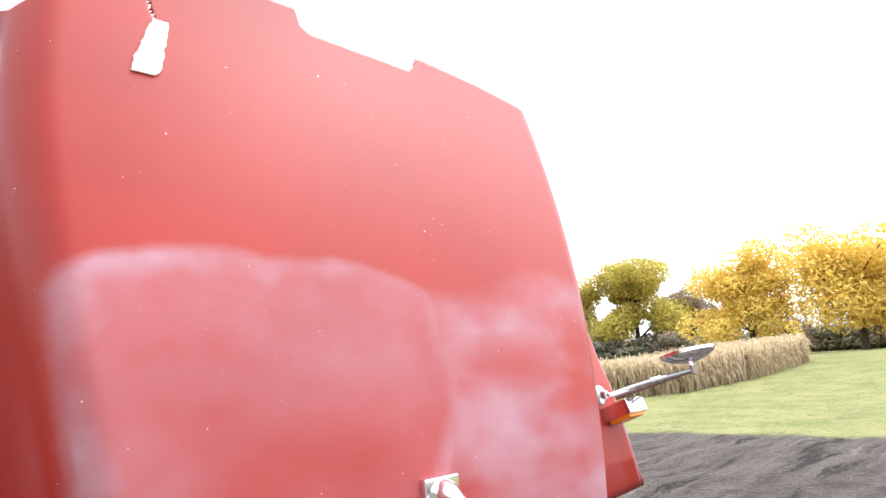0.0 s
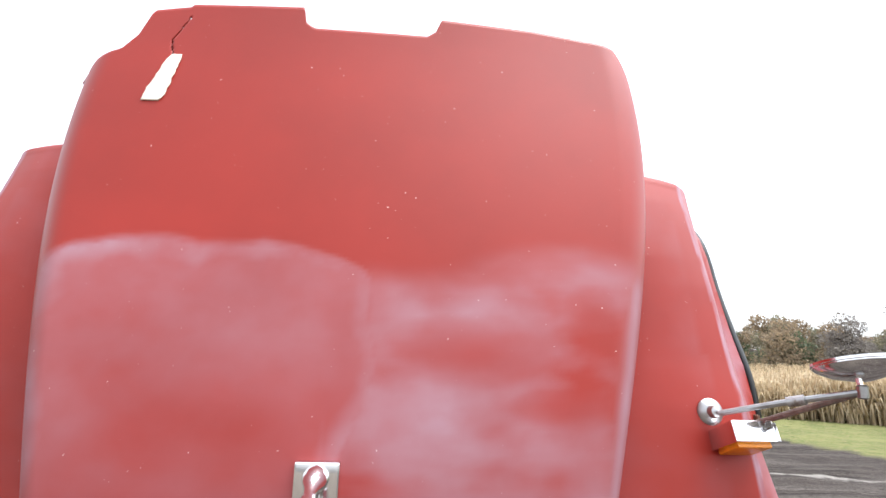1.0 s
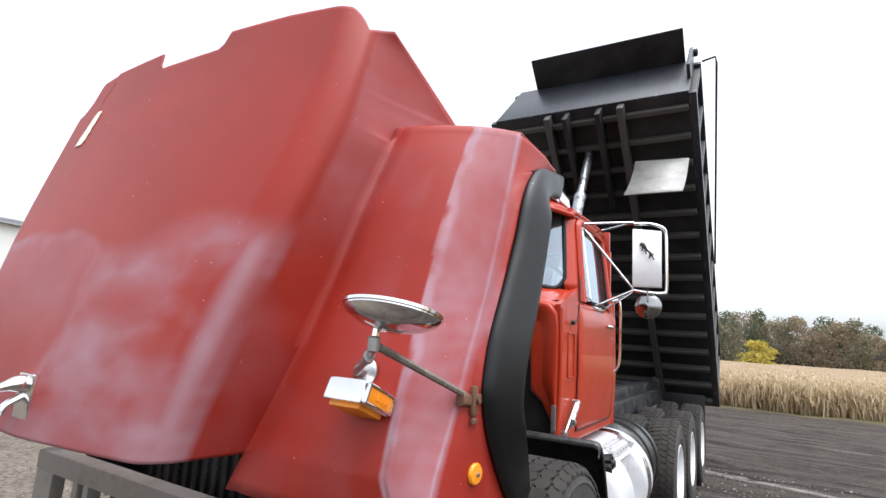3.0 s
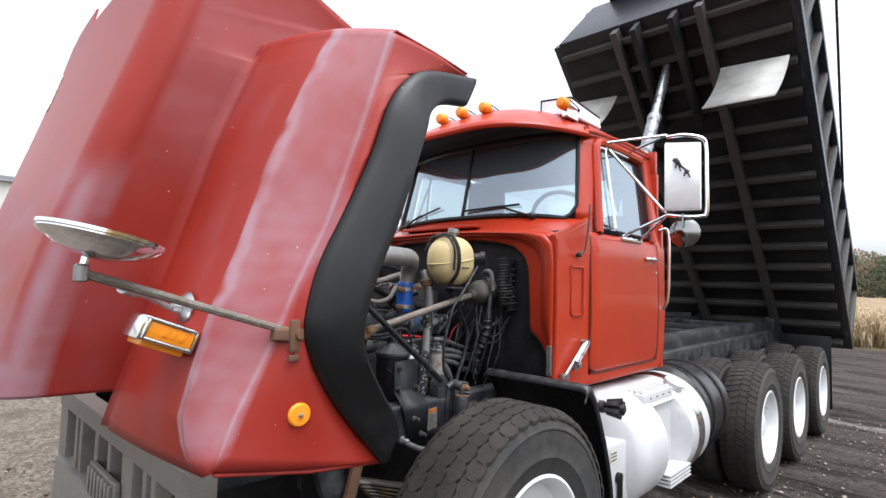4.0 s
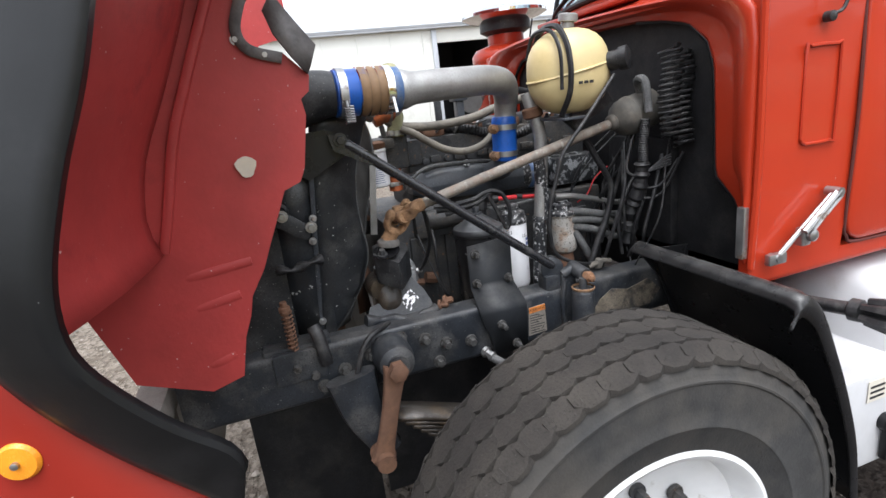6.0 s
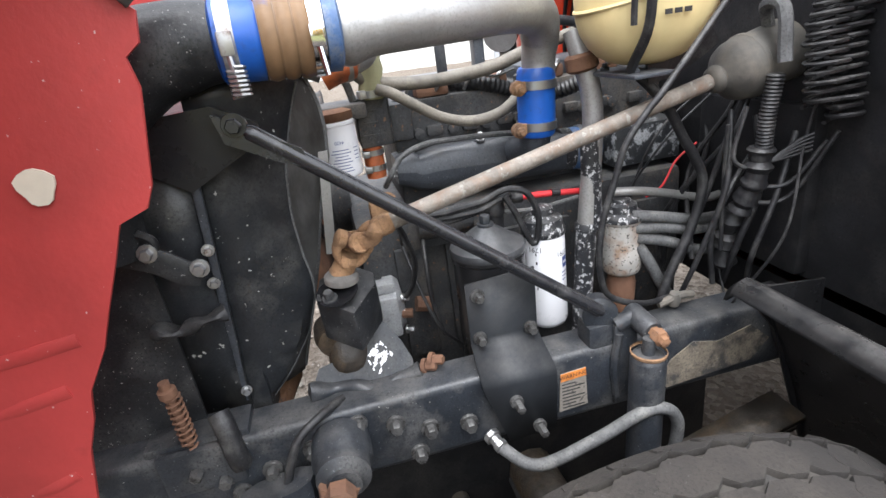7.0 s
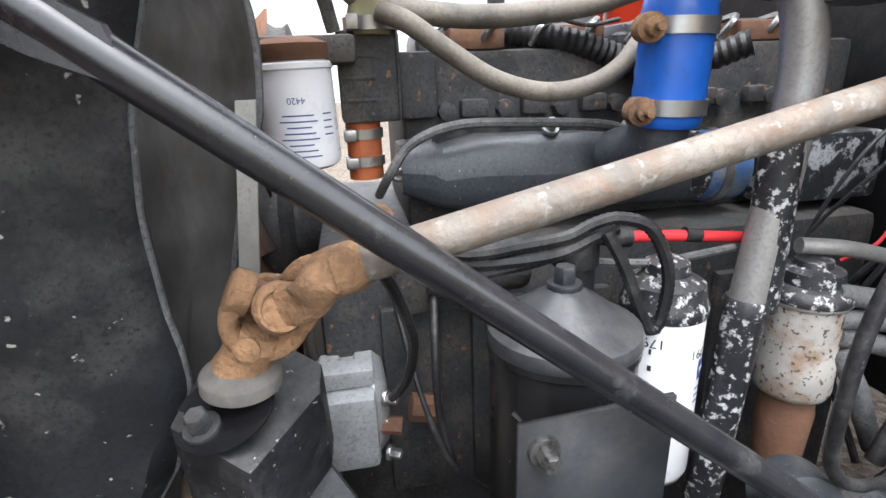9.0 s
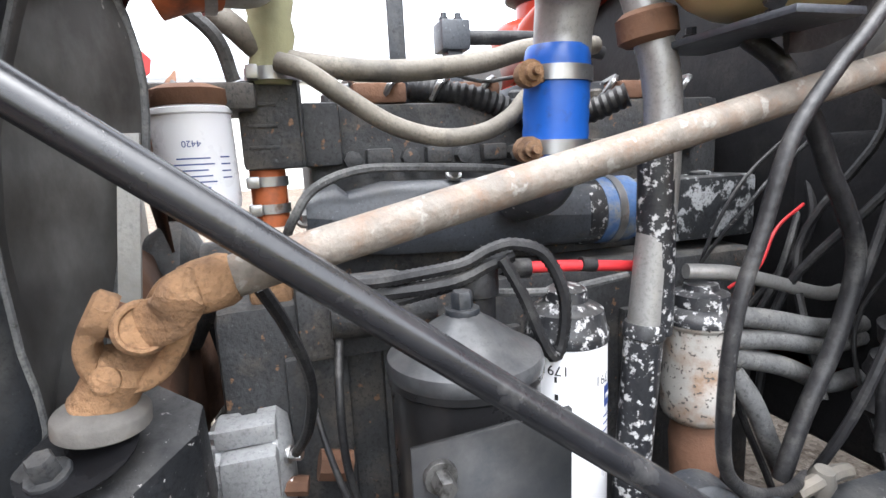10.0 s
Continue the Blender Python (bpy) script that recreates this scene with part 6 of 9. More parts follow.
    lathe(bm, (0.685, 1.6495, 0.962), (0.0, 0.03, 1), [(0.0335, -0.006), (0.0345, -0.004), (0.0345, 0.0), (0.0325, 0.002)], 28, cap=False)
    part("shock_rim", bm, M_RUST, sh, "rusty rim")
    bm = B()
    lathe(bm, (0.60, 1.664, 1.0), (1, 0.02, -0.1), [(0.020, 0), (0.022, 0.01), (0.022, 0.07), (0.019, 0.074)], 20)
    part("shock_bush", bm, M_FRAME, sh)
    bm = B()
    lathe(bm, (0.672, 1.666, 0.994), (1, 0.02, -0.1), [(0.012, 0), (0.012, 0.01), (0.016, 0.012), (0.016, 0.028), (0.011, 0.030), (0.010, 0.040), (0.006, 0.042)], 6)
    part("shock_pin", bm, M_RUSTO, sh, "rusty hexagonal shock pin")
    bm = B()
    box(bm, (0.612, 1.615, 0.80), (0.624, 1.665, 0.99), 0.008)
    tube(bm, [(0.612, 1.625, 0.985), (0.618, 1.65, 0.998), (0.625, 1.664, 1.0)], 0.017, 10)
    tube(bm, [(0.622, 1.625, 0.97), (0.622, 1.615, 0.90), (0.622, 1.62, 0.82)], 0.009, 8)
    part("shock_bracket", bm, M_FRAME, sh, "cast shock bracket")
    # brace-rod boss
    bm = B()
    box(bm, (0.555, 1.565, 0.93), (0.612, 1.64, 0.99), 0.012)
    lathe(bm, (0.565, 1.605, 1.005), (1, -0.25, 0.1), [(0.034, 0), (0.036, 0.006), (0.036, 0.036), (0.028, 0.040), (0.014, 0.041)], 24)
    part("rod_boss", bm, M_FRAME, fr)
    # dried mud on the rail behind the shock
    bm = B()
    slab(bm, [(0.6155, 1.74, 0.80), (0.6155, 1.95, 0.815), (0.6155, 1.99, 0.86), (0.6155, 1.94, 0.905), (0.6155, 1.86, 0.885), (0.6155, 1.80, 0.90), (0.6155, 1.75, 0.87), (0.6155, 1.725, 0.835)], (0.0025, 0, 0))
    part("dried_mud", bm, M_MUD, fr, "tan dried mud on the rail")
    # mudguard behind and over the front wheel
    for s in (1, -1):
        bm = B()
        prof = [(1.835, 1.03), (1.845, 1.05), (1.87, 1.055), (1.915, 1.01), (1.965, 0.91), (2.02, 0.78), (2.07, 0.62), (2.10, 0.42)]
        q = smooth_path([(0, y, z) for y, z in prof], 4)
        xin, xout = 0.655, 1.215
        loft(bm, [[p + Vector((s * xin, 0.0, -0.02)) for p in q], [p + Vector((s * (xin + 0.02), 0, 0)) for p in q], [p + Vector((s * (xout - 0.03), 0, 0)) for p in q], [p + Vector((s * (xout - 0.008), 0, -0.006)) for p in q], [p + Vector((s * xout, -0.004, -0.02)) for p in q], [p + Vector((s * xout, -0.02, -0.045)) for p in q]])
        mg = part("mudguard", bm, M_GLOSSB, fr, "smooth black steel mudguard")
        thicken(mg, 0.008)
        bm = B()
        slab(bm, [(s * 0.66, 1.86, 1.03), (s * 0.66, 1.95, 0.92), (s * 0.66, 2.06, 0.60), (s * 0.66, 2.15, 0.60), (s * 0.66, 2.15, 1.0)], (s * 0.006, 0, 0))
        part("mudguard_side", bm, M_GLOSSB, mg)
        # exhaust-brake canister and stalk poking out behind the guard
        bm = B()
        tube(bm, [(s * 0.90, 2.15, 0.885), (s * 1.11, 2.195, 0.903)], 0.019, 12)
        lathe(bm, (s * 1.085, 2.19, 0.901), (s, 0.2, 0.03), [(0.020, 0), (0.030, 0.006), (0.030, 0.03), (0.022, 0.035), (0.022, 0.125), (0.012, 0.13)], 16)
        for k in range(6):
            a = 2 * math.pi * k / 6 + 0.4
            tube(bm, [(s * 1.125, 2.198 + 0.026 * math.cos(a), 0.904 + 0.026 * math.sin(a)), (s * 1.195, 2.213 + 0.034 * math.cos(a), 0.904 + 0.034 * math.sin(a))], lambda t: 0.011 + 0.006 * t, 6)
        part("rubber_knob", bm, M_HOSE, mg, "black ribbed rubber bump stop")
        # step and battery box
        bm = B()
        box(bm, (min(s * 0.85, s * 1.125), 2.10, 0.41), (max(s * 0.85, s * 1.125), 2.455, 0.705), 0.012)
        bx = part("battery_box", bm, M_WHITE, truck, "white painted battery box")
        bm = B()
        slab(bm, [(s * 1.127, 2.235, 0.625), (s * 1.127, 2.305, 0.625), (s * 1.127, 2.305, 0.69), (s * 1.127, 2.235, 0.69)], (s * 0.002, 0, 0))
        part("warning_label", bm, M_LABEL, bx)
        for k in range(3):
            bm = B()
            box(bm, (s * 1.1298 - 0.0008, 2.243, 0.636 + 0.016 * k), (s * 1.1298 + 0.0008, 2.297, 0.642 + 0.016 * k), 0)
            part("label_bar", bm, M_INKB, bx)
        bm = B()
        lathe(bm, (s * 1.125, 2.315, 0.545), (s, 0, 0), [(0.026, 0), (0.026, 0.02), (0.012, 0.024)], 14)
        box(bm, (s * 1.14 - 0.010, 2.303, 0.43), (s * 1.14 + 0.010, 2.327, 0.545), 0.005)
        part("box_latch", bm, M_RUBBER, bx, "black rubber latch")
        # fuel tank and air tanks
        bm = B()
        cx, cz, r = s * 0.90, 0.60, 0.315
        lathe(bm, (cx, 2.42, cz), (0, 1, 0), [(0.02, -0.03), (0.18, -0.022), (0.27, 0.0), (r - 0.008, 0.03), (r, 0.07), (r, 0.20), (r, 0.33), (r - 0.006, 0.345), (r - 0.006, 0.36), (r - 0.006, 0.51), (r - 0.006, 0.67), (r - 0.006, 0.685), (r, 0.70), (r, 0.86), (r, 1.02), (r - 0.008, 1.05), (0.02, 1.06)], 48)
        # moulded-in step recess on the outer side
        for v in bm.verts:
            out, up = s * (v.co.x - cx), v.co.z - cz
            if 0.338 < v.co.y - 2.42 < 0.69 and out > 0 and -0.20 < up < 0.20:
                v.co.x = cx + s * (min(out, 0.20) if 0.35 < v.co.y - 2.42 < 0.68 else min(out, 0.27))
        tk = part("fuel_tank", bm, M_WHITE, truck, "white painted round fuel tank with steps")
        for y in (3.25, 3.30):
            bm = B()
            lathe(bm, (cx, y, cz), (0, 1, 0), [(r + 0.001, -0.018), (r + 0.010, -0.015), (r + 0.010, 0.015), (r + 0.001, 0.018)], 48, cap=False)
            part("tank_strap", bm, M_CHROME, tk)
        for k in range(5):
            bm = B()
            x = cx + s * (0.042 + 0.034 * k)
            box(bm, (x - 0.009, 2.70, 0.884), (x + 0.009, 3.09, 0.900), 0.003)
            part("step_tread", bm, M_WHITE, tk)
        bm = B()
        box(bm, (min(cx + s * 0.01, cx + s * 0.205), 2.685, 0.80), (max(cx + s * 0.01, cx + s * 0.205), 3.105, 0.886), 0.006)
        part("step_block", bm, M_WHITE, tk)
        for k in range(4):
            bm = B()
            box(bm, (cx + s * 0.206 - 0.002, 2.765 + 0.09 * k, 0.855), (cx + s * 0.206 + 0.002, 2.78 + 0.09 * k, 0.863), 0.001)
            part("drain_slot", bm, M_INKB, tk)
        for k in range(4):
            bm = B()
            box(bm, (min(cx + s * 0.20, cx + s * 0.305), 2.80, 0.385 + 0.02 * k), (max(cx + s * 0.20, cx + s * 0.305), 3.12, 0.395 + 0.02 * k), 0.003)
            part("lower_step_bar", bm, M_WHITE, tk)
        bm = B()
        lathe(bm, (cx + s * 0.16, 3.20, cz + 0.26), (s * 0.5, 0, 1), [(0.055, 0), (0.055, 0.02), (0.058, 0.022), (0.058, 0.045), (0.04, 0.05)], 20)
        part("filler_cap", bm, M_WHITE, tk)
        bm = B()
        lathe(bm, (s * 0.86, 3.52, 0.62), (0, 1, 0), [(0.05, -0.02), (0.28, 0.0), (0.32, 0.04), (0.32, 0.50), (0.28, 0.54), (0.05, 0.56)], 40)
        at = part("air_tank", bm, M_GLOSSB, truck, "black round air tank")
        for y in (3.66, 3.90):
            bm = B()
            lathe(bm, (s * 0.86, y, 0.62), (0, 1, 0), [(0.321, -0.02), (0.33, -0.018), (0.33, 0.018), (0.321, 0.02)], 40, cap=False)
            part("tank_strap", bm, M_BED, at)
    # label on the rail
    bm = B()
    slab(bm, [(0.6155, 1.492, 0.812), (0.6155, 1.556, 0.816), (0.6155, 1.553, 0.908), (0.6155, 1.498, 0.904)], (0.0015, 0, 0))
    lb = part("frame_label", bm, M_LABELG, fr, "grimy paper warning label with orange head")
    bm = B()
    slab(bm, [(0.6172, 1.498, 0.886), (0.6172, 1.554, 0.889), (0.6172, 1.553, 0.907), (0.6172, 1.498, 0.904)], (0.001, 0, 0))
    part("label_head", bm, M_LABELO, lb)
    for k in range(8):
        bm = B()
        box(bm, (0.6166, 1.500, 0.819 + 0.0082 * k), (0.6176, 1.550 - 0.010 * ((k * 5) % 3), 0.8215 + 0.0082 * k), 0)
        part("label_bar", bm, M_INKB, lb)
    cu = bpy.data.curves.new("lettering", "FONT")
    cu.body, cu.size, cu.align_x = "WARNING", 0.0125, "CENTER"
    tmp = bpy.data.objects.new("lettering", cu)
    me = bpy.data.meshes.new_from_object(tmp)
    bpy.data.objects.remove(tmp)
    for v in me.vertices:
        v.co = Vector((0.6186, 1.5255 + v.co.x, 0.8925 + v.co.y + 0.05 * v.co.x))
    me.materials.append(M_INKB)
    wd = new("label_word", me)
    wd.parent, wd.matrix_parent_inverse = fr, world_of(fr).inverted()
    return fr


chassis = build_chassis()


# ---- the truck: raised bed ----
def build_bed():
    a = radians(46)
    f = Vector((0, math.cos(a), -math.sin(a)))
    n = Vector((0, math.sin(a), math.cos(a)))
    o = Vector((0.14, 5.30, 4.42))
    m = Matrix.Translation(o) @ Matrix(((1, 0, 0), (0, f.y, n.y), (0, f.z, n.z))).to_4x4()
    hw, L, H = 1.19, 5.15, 1.17

    def piece(lo, hi, bevel=0.006):
        bm = B()
        box(bm, lo, hi, bevel)
        bmesh.ops.transform(bm, matrix=m, verts=bm.verts)
        return bm
    bed = part("dump_bed", piece((-hw, 0, 0), (hw, L, 0.03)), M_BED, truck, "raised black steel dump bed")
    for x in (-hw, hw - 0.03):
        part("bed_side", piece((x, 0.02, 0.03), (x + 0.03, L, H)), M_BEDF, bed, "worn dark steel side")
    part("headboard", piece((-hw, -0.03, 0.0), (hw, 0.0, H + 0.02)), M_BEDF, bed, "scuffed steel headboard")
    bm = piece((-0.93, -0.46, H - 0.01), (hw - 0.1, 0.0, H + 0.02))
    part("cab_shield", bm, M_BED, bed, "black cab shield")
    bm = piece((-hw, -0.0, H + 0.0), (-0.8, 0.03, H + 0.04))
    part("headboard_cap", bm, M_BEDF, bed)
    for x in (-0.45, 0.45):
        part("long_sill", piece((x - 0.04, 0.0, -0.15), (x + 0.04, L, -0.0)), M_BEDR, bed)
    for x in (-0.2, 0.2):
        part("hoist_gusset", piece((x - 0.03, 0.0, -0.24), (x + 0.03, 1.3, 0.0)), M_BED, bed)
    for k in range(15):
        y = 0.12 + 0.345 * k
        part("cross_rib", piece((-hw + 0.01, y, -0.085), (hw - 0.01, y + 0.06, 0.0)), M_BEDR, bed)
    for sx in (-1, 1):
        x0 = hw if sx > 0 else -hw - 0.08
        part("top_rail", piece((x0, 0, H - 0.1), (x0 + 0.08, L, H)), M_BEDF, bed)
        part("bottom_rail", piece((x0, 0, 0.0), (x0 + 0.08, L, 0.1)), M_BEDF, bed)
        for k in range(11):
            y = 0.05 + 0.50 * k
            part("side_post", piece((x0, y, 0.1), (x0 + 0.07, y + 0.08, H - 0.1)), M_BEDR, bed)
    part("tailgate", piece((-hw, L - 0.04, 0.03), (hw, L, H - 0.05)), M_BED, bed)
    for x in (0.72, -1.02):
        bm = B()
        rows = []
        for k in range(7):
            t = k / 6
            rows.append([(x - 0.03 * t + 0.0, 5.28 + 0.22 * (1 - t) - 0.28 * t * t, 3.74 - 0.55 * t), (x + 0.58 - 0.02 * t, 5.30 + 0.30 * (1 - t) - 0.25 * t * t, 3.75 - 0.55 * t)])
        loft(bm, rows)
        thicken(part("hanging_panel", bm, M_GALV, bed, "grey sheet panel hanging under the bed"), 0.012)
    # telescopic hoist
    bm = B()
    p0, p1 = Vector((0.06, 4.3, 1.2)), Vector((0.13, 5.75, 4.15))
    d = (p1 - p0)
    ln = d.length
    lathe(bm, p0, d, [(0.11, 0), (0.11, ln * 0.35), (0.115, ln * 0.36), (0.115, ln * 0.37), (0.068, ln * 0.37), (0.068, ln * 0.70), (0.074, ln * 0.705), (0.074, ln * 0.72), (0.052, ln * 0.725), (0.052, ln)], 24)
    part("hoist_cylinder", bm, M_HOIST, bed, "bright telescopic hoist cylinder")
    # tarp arm along the driver's side
    bm = B()
    pts = [m @ Vector((hw + 0.08, 0.05, H + 0.16)), m @ Vector((hw + 0.24, 0.02, H + 0.16)), m @ Vector((hw + 0.25, 0.1, H + 0.13)), m @ Vector((hw + 0.10, 3.0, 0.9))]
    tube(bm, pts, 0.014, 8, 1)
    part("tarp_arm", bm, M_BED, bed, "thin black tarp arm")
    bm = B()
    lathe(bm, m @ Vector((hw - 0.06, -0.1, H + 0.08)), (1, 0, 0), [(0.05, 0), (0.05, 0.1), (0.02, 0.11)], 14)
    part("tarp_roller", bm, M_BED, bed)
    part("shield_bracket", piece((hw - 0.04, -0.20, 0.45), (hw, 0.02, H)), M_BEDF, bed)
    # hinge posts and rear mud flaps
    for s in (1, -1):
        part("bed_hinge", box(B(), (s * 0.55 - 0.06, 8.3, 0.75), (s * 0.55 + 0.06, 9.05, 1.12), 0.02), M_BED, bed)
    bm = B()
    box(bm, (0.40, 3.6, 0.945), (0.56, 8.6, 1.06), 0.01)
    box(bm, (-0.56, 3.6, 0.945), (-0.40, 8.6, 1.06), 0.01)
    for y in (3.7, 4.6, 5.6, 6.6, 7.6, 8.5):
        box(bm, (-0.41, y, 0.955), (0.41, y + 0.1, 1.045), 0.006)
    part("subframe", bm, M_FRAME, truck, "black steel subframe over rear axles")
    for s in (1, -1):
        bm = B()
        box(bm, (s * 0.95 - 0.28, 8.42, -0.05), (s * 0.95 + 0.28, 8.435, 0.9), 0.006)
        part("mud_flap", bm, M_RUBBER, truck, "black rubber mud flap")
    return bed


bed = build_bed()


# ---- the truck: engine bay ----
def flat_text(txt, size):
    """A mesh of letters in the built-in font, centred on the origin."""
    cu = bpy.data.curves.new("lettering", "FONT")
    cu.body, cu.size, cu.align_x = txt, size, "CENTER"
    tmp = bpy.data.objects.new("lettering", cu)
    me = bpy.data.meshes.new_from_object(tmp)
    bpy.data.objects.remove(tmp)
    return me


def link_text(name, me, material, parent):
    me.materials.append(material)
    ob = new(name, me)
    while depth_of(parent) > 1:
        parent = parent.parent
    ob.parent, ob.matrix_parent_inverse = parent, world_of(parent).inverted()
    return ob


def build_engine():
    bm = B()
    box(bm, (-0.28, 1.16, 0.62), (0.26, 2.02, 1.17), 0.02)
    box(bm, (-0.22, 1.20, 0.42), (0.20, 1.9, 0.64), 0.03)
    eng = part("engine_block", bm, M_CAST, truck, "grimy black diesel engine block")
    for k in range(6):
        part("block_rib", box(B(), (0.258, 1.24 + 0.125 * k, 0.80), (0.275, 1.32 + 0.125 * k, 1.10), 0.01), M_CAST, eng)
    # cam follower cover and rusty bracket under the shaft
    bm = B()
    box(bm, (0.25, 1.26, 1.10), (0.30, 1.40, 1.20), 0.012)
    lathe(bm, (0.30, 1.30, 1.16), (0, 1, 0), [(0.03, 0), (0.034, 0.01), (0.034, 0.12), (0.03, 0.13)], 18)
    part("side_cover", bm, M_CAST, eng)
    bm = B()
    box(bm, (0.20, 1.205, 1.165), (0.245, 1.26, 1.215), 0.01)
    tube(bm, [(0.22, 1.235, 1.20), (0.235, 1.25, 1.225), (0.235, 1.262, 1.215)], 0.012, 8)
    part("rusty_bracket", bm, M_RUST, eng, "tan rusty bracket")
    # cylinder head and rocker covers
    bm = B()
    box(bm, (-0.16, 1.30, 1.17), (0.155, 2.02, 1.425), 0.012)
    for k in range(7):
        box(bm, (0.15, 1.38 + 0.09 * k, 1.335), (0.172, 1.42 + 0.09 * k, 1.36), 0.006)
        lathe(bm, (0.155, 1.36 + 0.085 * k, 1.345), (1, 0, 0), [(0.013, 0), (0.013, 0.02), (0.006, 0.022)], 8)
    hd = part("cylinder_head", bm, M_CAST, eng, "rust-streaked cylinder head")
    for y0, y1 in ((1.34, 1.62), (1.66, 2.0)):
        bm = B()
        box(bm, (-0.13, y0, 1.42), (0.10, y1, 1.462), 0.02)
        part("rocker_cover", bm, M_GREYC, hd)
    for k in range(9):
        y = 1.34 + 0.075 * k
        part("fuel_line", tube(B(), [(0.14, y, 1.43), (0.155, y + 0.01, 1.452), (0.13, y + 0.03, 1.462), (0.06, y + 0.04, 1.455)], 0.005, 6), M_STEEL, hd)
        part("head_bolt", lathe(B(), (0.12, y, 1.41), (0, 0, 1), [(0.014, 0), (0.014, 0.03), (0.009, 0.034)], 8), M_CAST, hd)
    for k in range(4):
        part("injector_clamp", box(B(), (0.09, 1.37 + 0.15 * k, 1.425), (0.15, 1.45 + 0.15 * k, 1.455), 0.006), M_RUSTD, hd)
    # coolant-filter head and thermostat block
    bm = B()
    box(bm, (0.10, 1.215, 1.338), (0.205, 1.295, 1.452), 0.008)
    tb = part("thermostat_housing", bm, M_CAST, eng, "dark cast thermostat housing")
    part("housing_outlet", box(B(), (0.10, 1.29, 1.338), (0.185, 1.345, 1.425), 0.008), M_CAST, tb)
    part("filter_mount", box(B(), (0.10, 1.12, 1.412), (0.24, 1.24, 1.445), 0.008), M_CAST, tb)
    bm = B()
    for k in range(3):
        box(bm, (0.204, 1.225, 1.365 + 0.027 * k), (0.2075, 1.262, 1.369 + 0.027 * k), 0.001)
    box(bm, (0.204, 1.290, 1.34), (0.2085, 1.2925, 1.45), 0.001)
    part("cast_mark", bm, M_CAST, tb)
    # coolant filter
    c = Vector((0.225, 1.165, 1.29))
    bm = B()
    lathe(bm, c, (0.0, -0.02, 1), [(0.036, 0), (0.043, 0.004), (0.0455, 0.012), (0.0455, 0.116), (0.0475, 0.118), (0.0475, 0.124), (0.043, 0.127)], 40)
    cf = part("coolant_filter", bm, M_FILT, eng, "white spin-on coolant filter with blue print")
    bm = B()
    lathe(bm, c, (0.0, -0.02, 1), [(0.045, 0.127), (0.047, 0.13), (0.047, 0.145), (0.03, 0.152)], 32)
    part("filter_head", bm, M_RUSTD, cf, "rusty filter head")
    me = flat_text("4420", 0.0105)
    for v in me.vertices:
        ang = 0.05 - v.co.x / 0.0458
        v.co = Vector((c.x + 0.0461 * math.cos(ang), c.y - 0.0016 + 0.0461 * math.sin(ang), c.z + 0.086 - v.co.y))
    link_text("filter_number", me, M_INK, cf)
    for row in range(1, 9):
        bm = B()
        z = 0.078 - 0.0068 * row - (0.006 if row else 0.0)
        wd = 0.012 if row == 0 else (0.018 + 0.005 * ((row * 7) % 3))
        h = 0.0042 if row == 0 else 0.0016
        mid = 0.05
        a0, a1 = mid - wd / 0.0455 / 2 * 1.6, mid + wd / 0.0455 / 2 * 1.6
        loft(bm, [[(c.x + 0.0459 * math.cos(a0 + (a1 - a0) * k / 6), c.y - 0.02 * zz + 0.0459 * math.sin(a0 + (a1 - a0) * k / 6), c.z + zz) for k in range(7)] for zz in (z, z + h)])
        part("print_line", bm, M_INK, cf)
    for row in range(4):
        bm = B()
        z = 0.066 - 0.008 * row
        a0, a1 = 0.72, 1.02
        loft(bm, [[(c.x + 0.0459 * math.cos(a0 + (a1 - a0) * k / 4), c.y - 0.02 * zz + 0.0459 * math.sin(a0 + (a1 - a0) * k / 4), c.z + zz) for k in range(5)] for zz in (z, z + 0.0016)])
        part("print_line", bm, M_INK, cf)
    # white flat tab under the filter
    bm = B()
    slab(bm, [(0.372, 1.120, 1.380), (0.372, 1.1385, 1.380), (0.372, 1.112, 1.165), (0.372, 1.092, 1.168)], (0.006, 0.0, 0))
    part("alloy_strap", bm, M_ALU, eng, "pale alloy strap")
    # wrapped green hose and its clamp
    bm = B()
    tube(bm, [(0.19, 1.262, 1.445), (0.19, 1.264, 1.50), (0.195, 1.266, 1.60), (0.24, 1.25, 1.66)], 0.031, 20, 8, ribs=26)
    gh = part("wrapped_hose", bm, M_GREENH, eng, "faded green wrapped coolant hose")
    bm = B()
    clamp_band(bm, (0.19, 1.262, 1.458), (0, 0, 1), 0.033, 0.016)
    box(bm, (0.205, 1.23, 1.45), (0.225, 1.245, 1.468), 0.003)
    part("hose_clamp", bm, M_STEEL, gh)
    # orange hose below the thermostat block
    bm = B()
    tube(bm, [(0.165, 1.242, 1.34), (0.165, 1.242, 1.26)], 0.024, 20)
    oh = part("orange_hose", bm, M_ORANGEH, eng, "short orange silicone hose")
    for z in (1.322, 1.285):
        bm = B()
        clamp_band(bm, (0.165, 1.242, z), (0, 0, 1), 0.0245, 0.013)
        box(bm, (0.185, 1.215, z - 0.008), (0.20, 1.232, z + 0.008), 0.003)
        part("hose_clamp", bm, M_STEEL, oh)
    # intake manifold with blue coupling and the flaking aftercooler housing
    bm = B()
    prof = [(1.287, 1.24, 1.305), (1.33, 1.22, 1.313), (1.345, 1.215, 1.300), (1.40, 1.208, 1.312), (1.55, 1.20, 1.308), (1.70, 1.196, 1.292), (1.735, 1.198, 1.288)]
    lines = []
    for y, z0, z1 in prof:
        zm, h = (z0 + z1) / 2, (z1 - z0) / 2
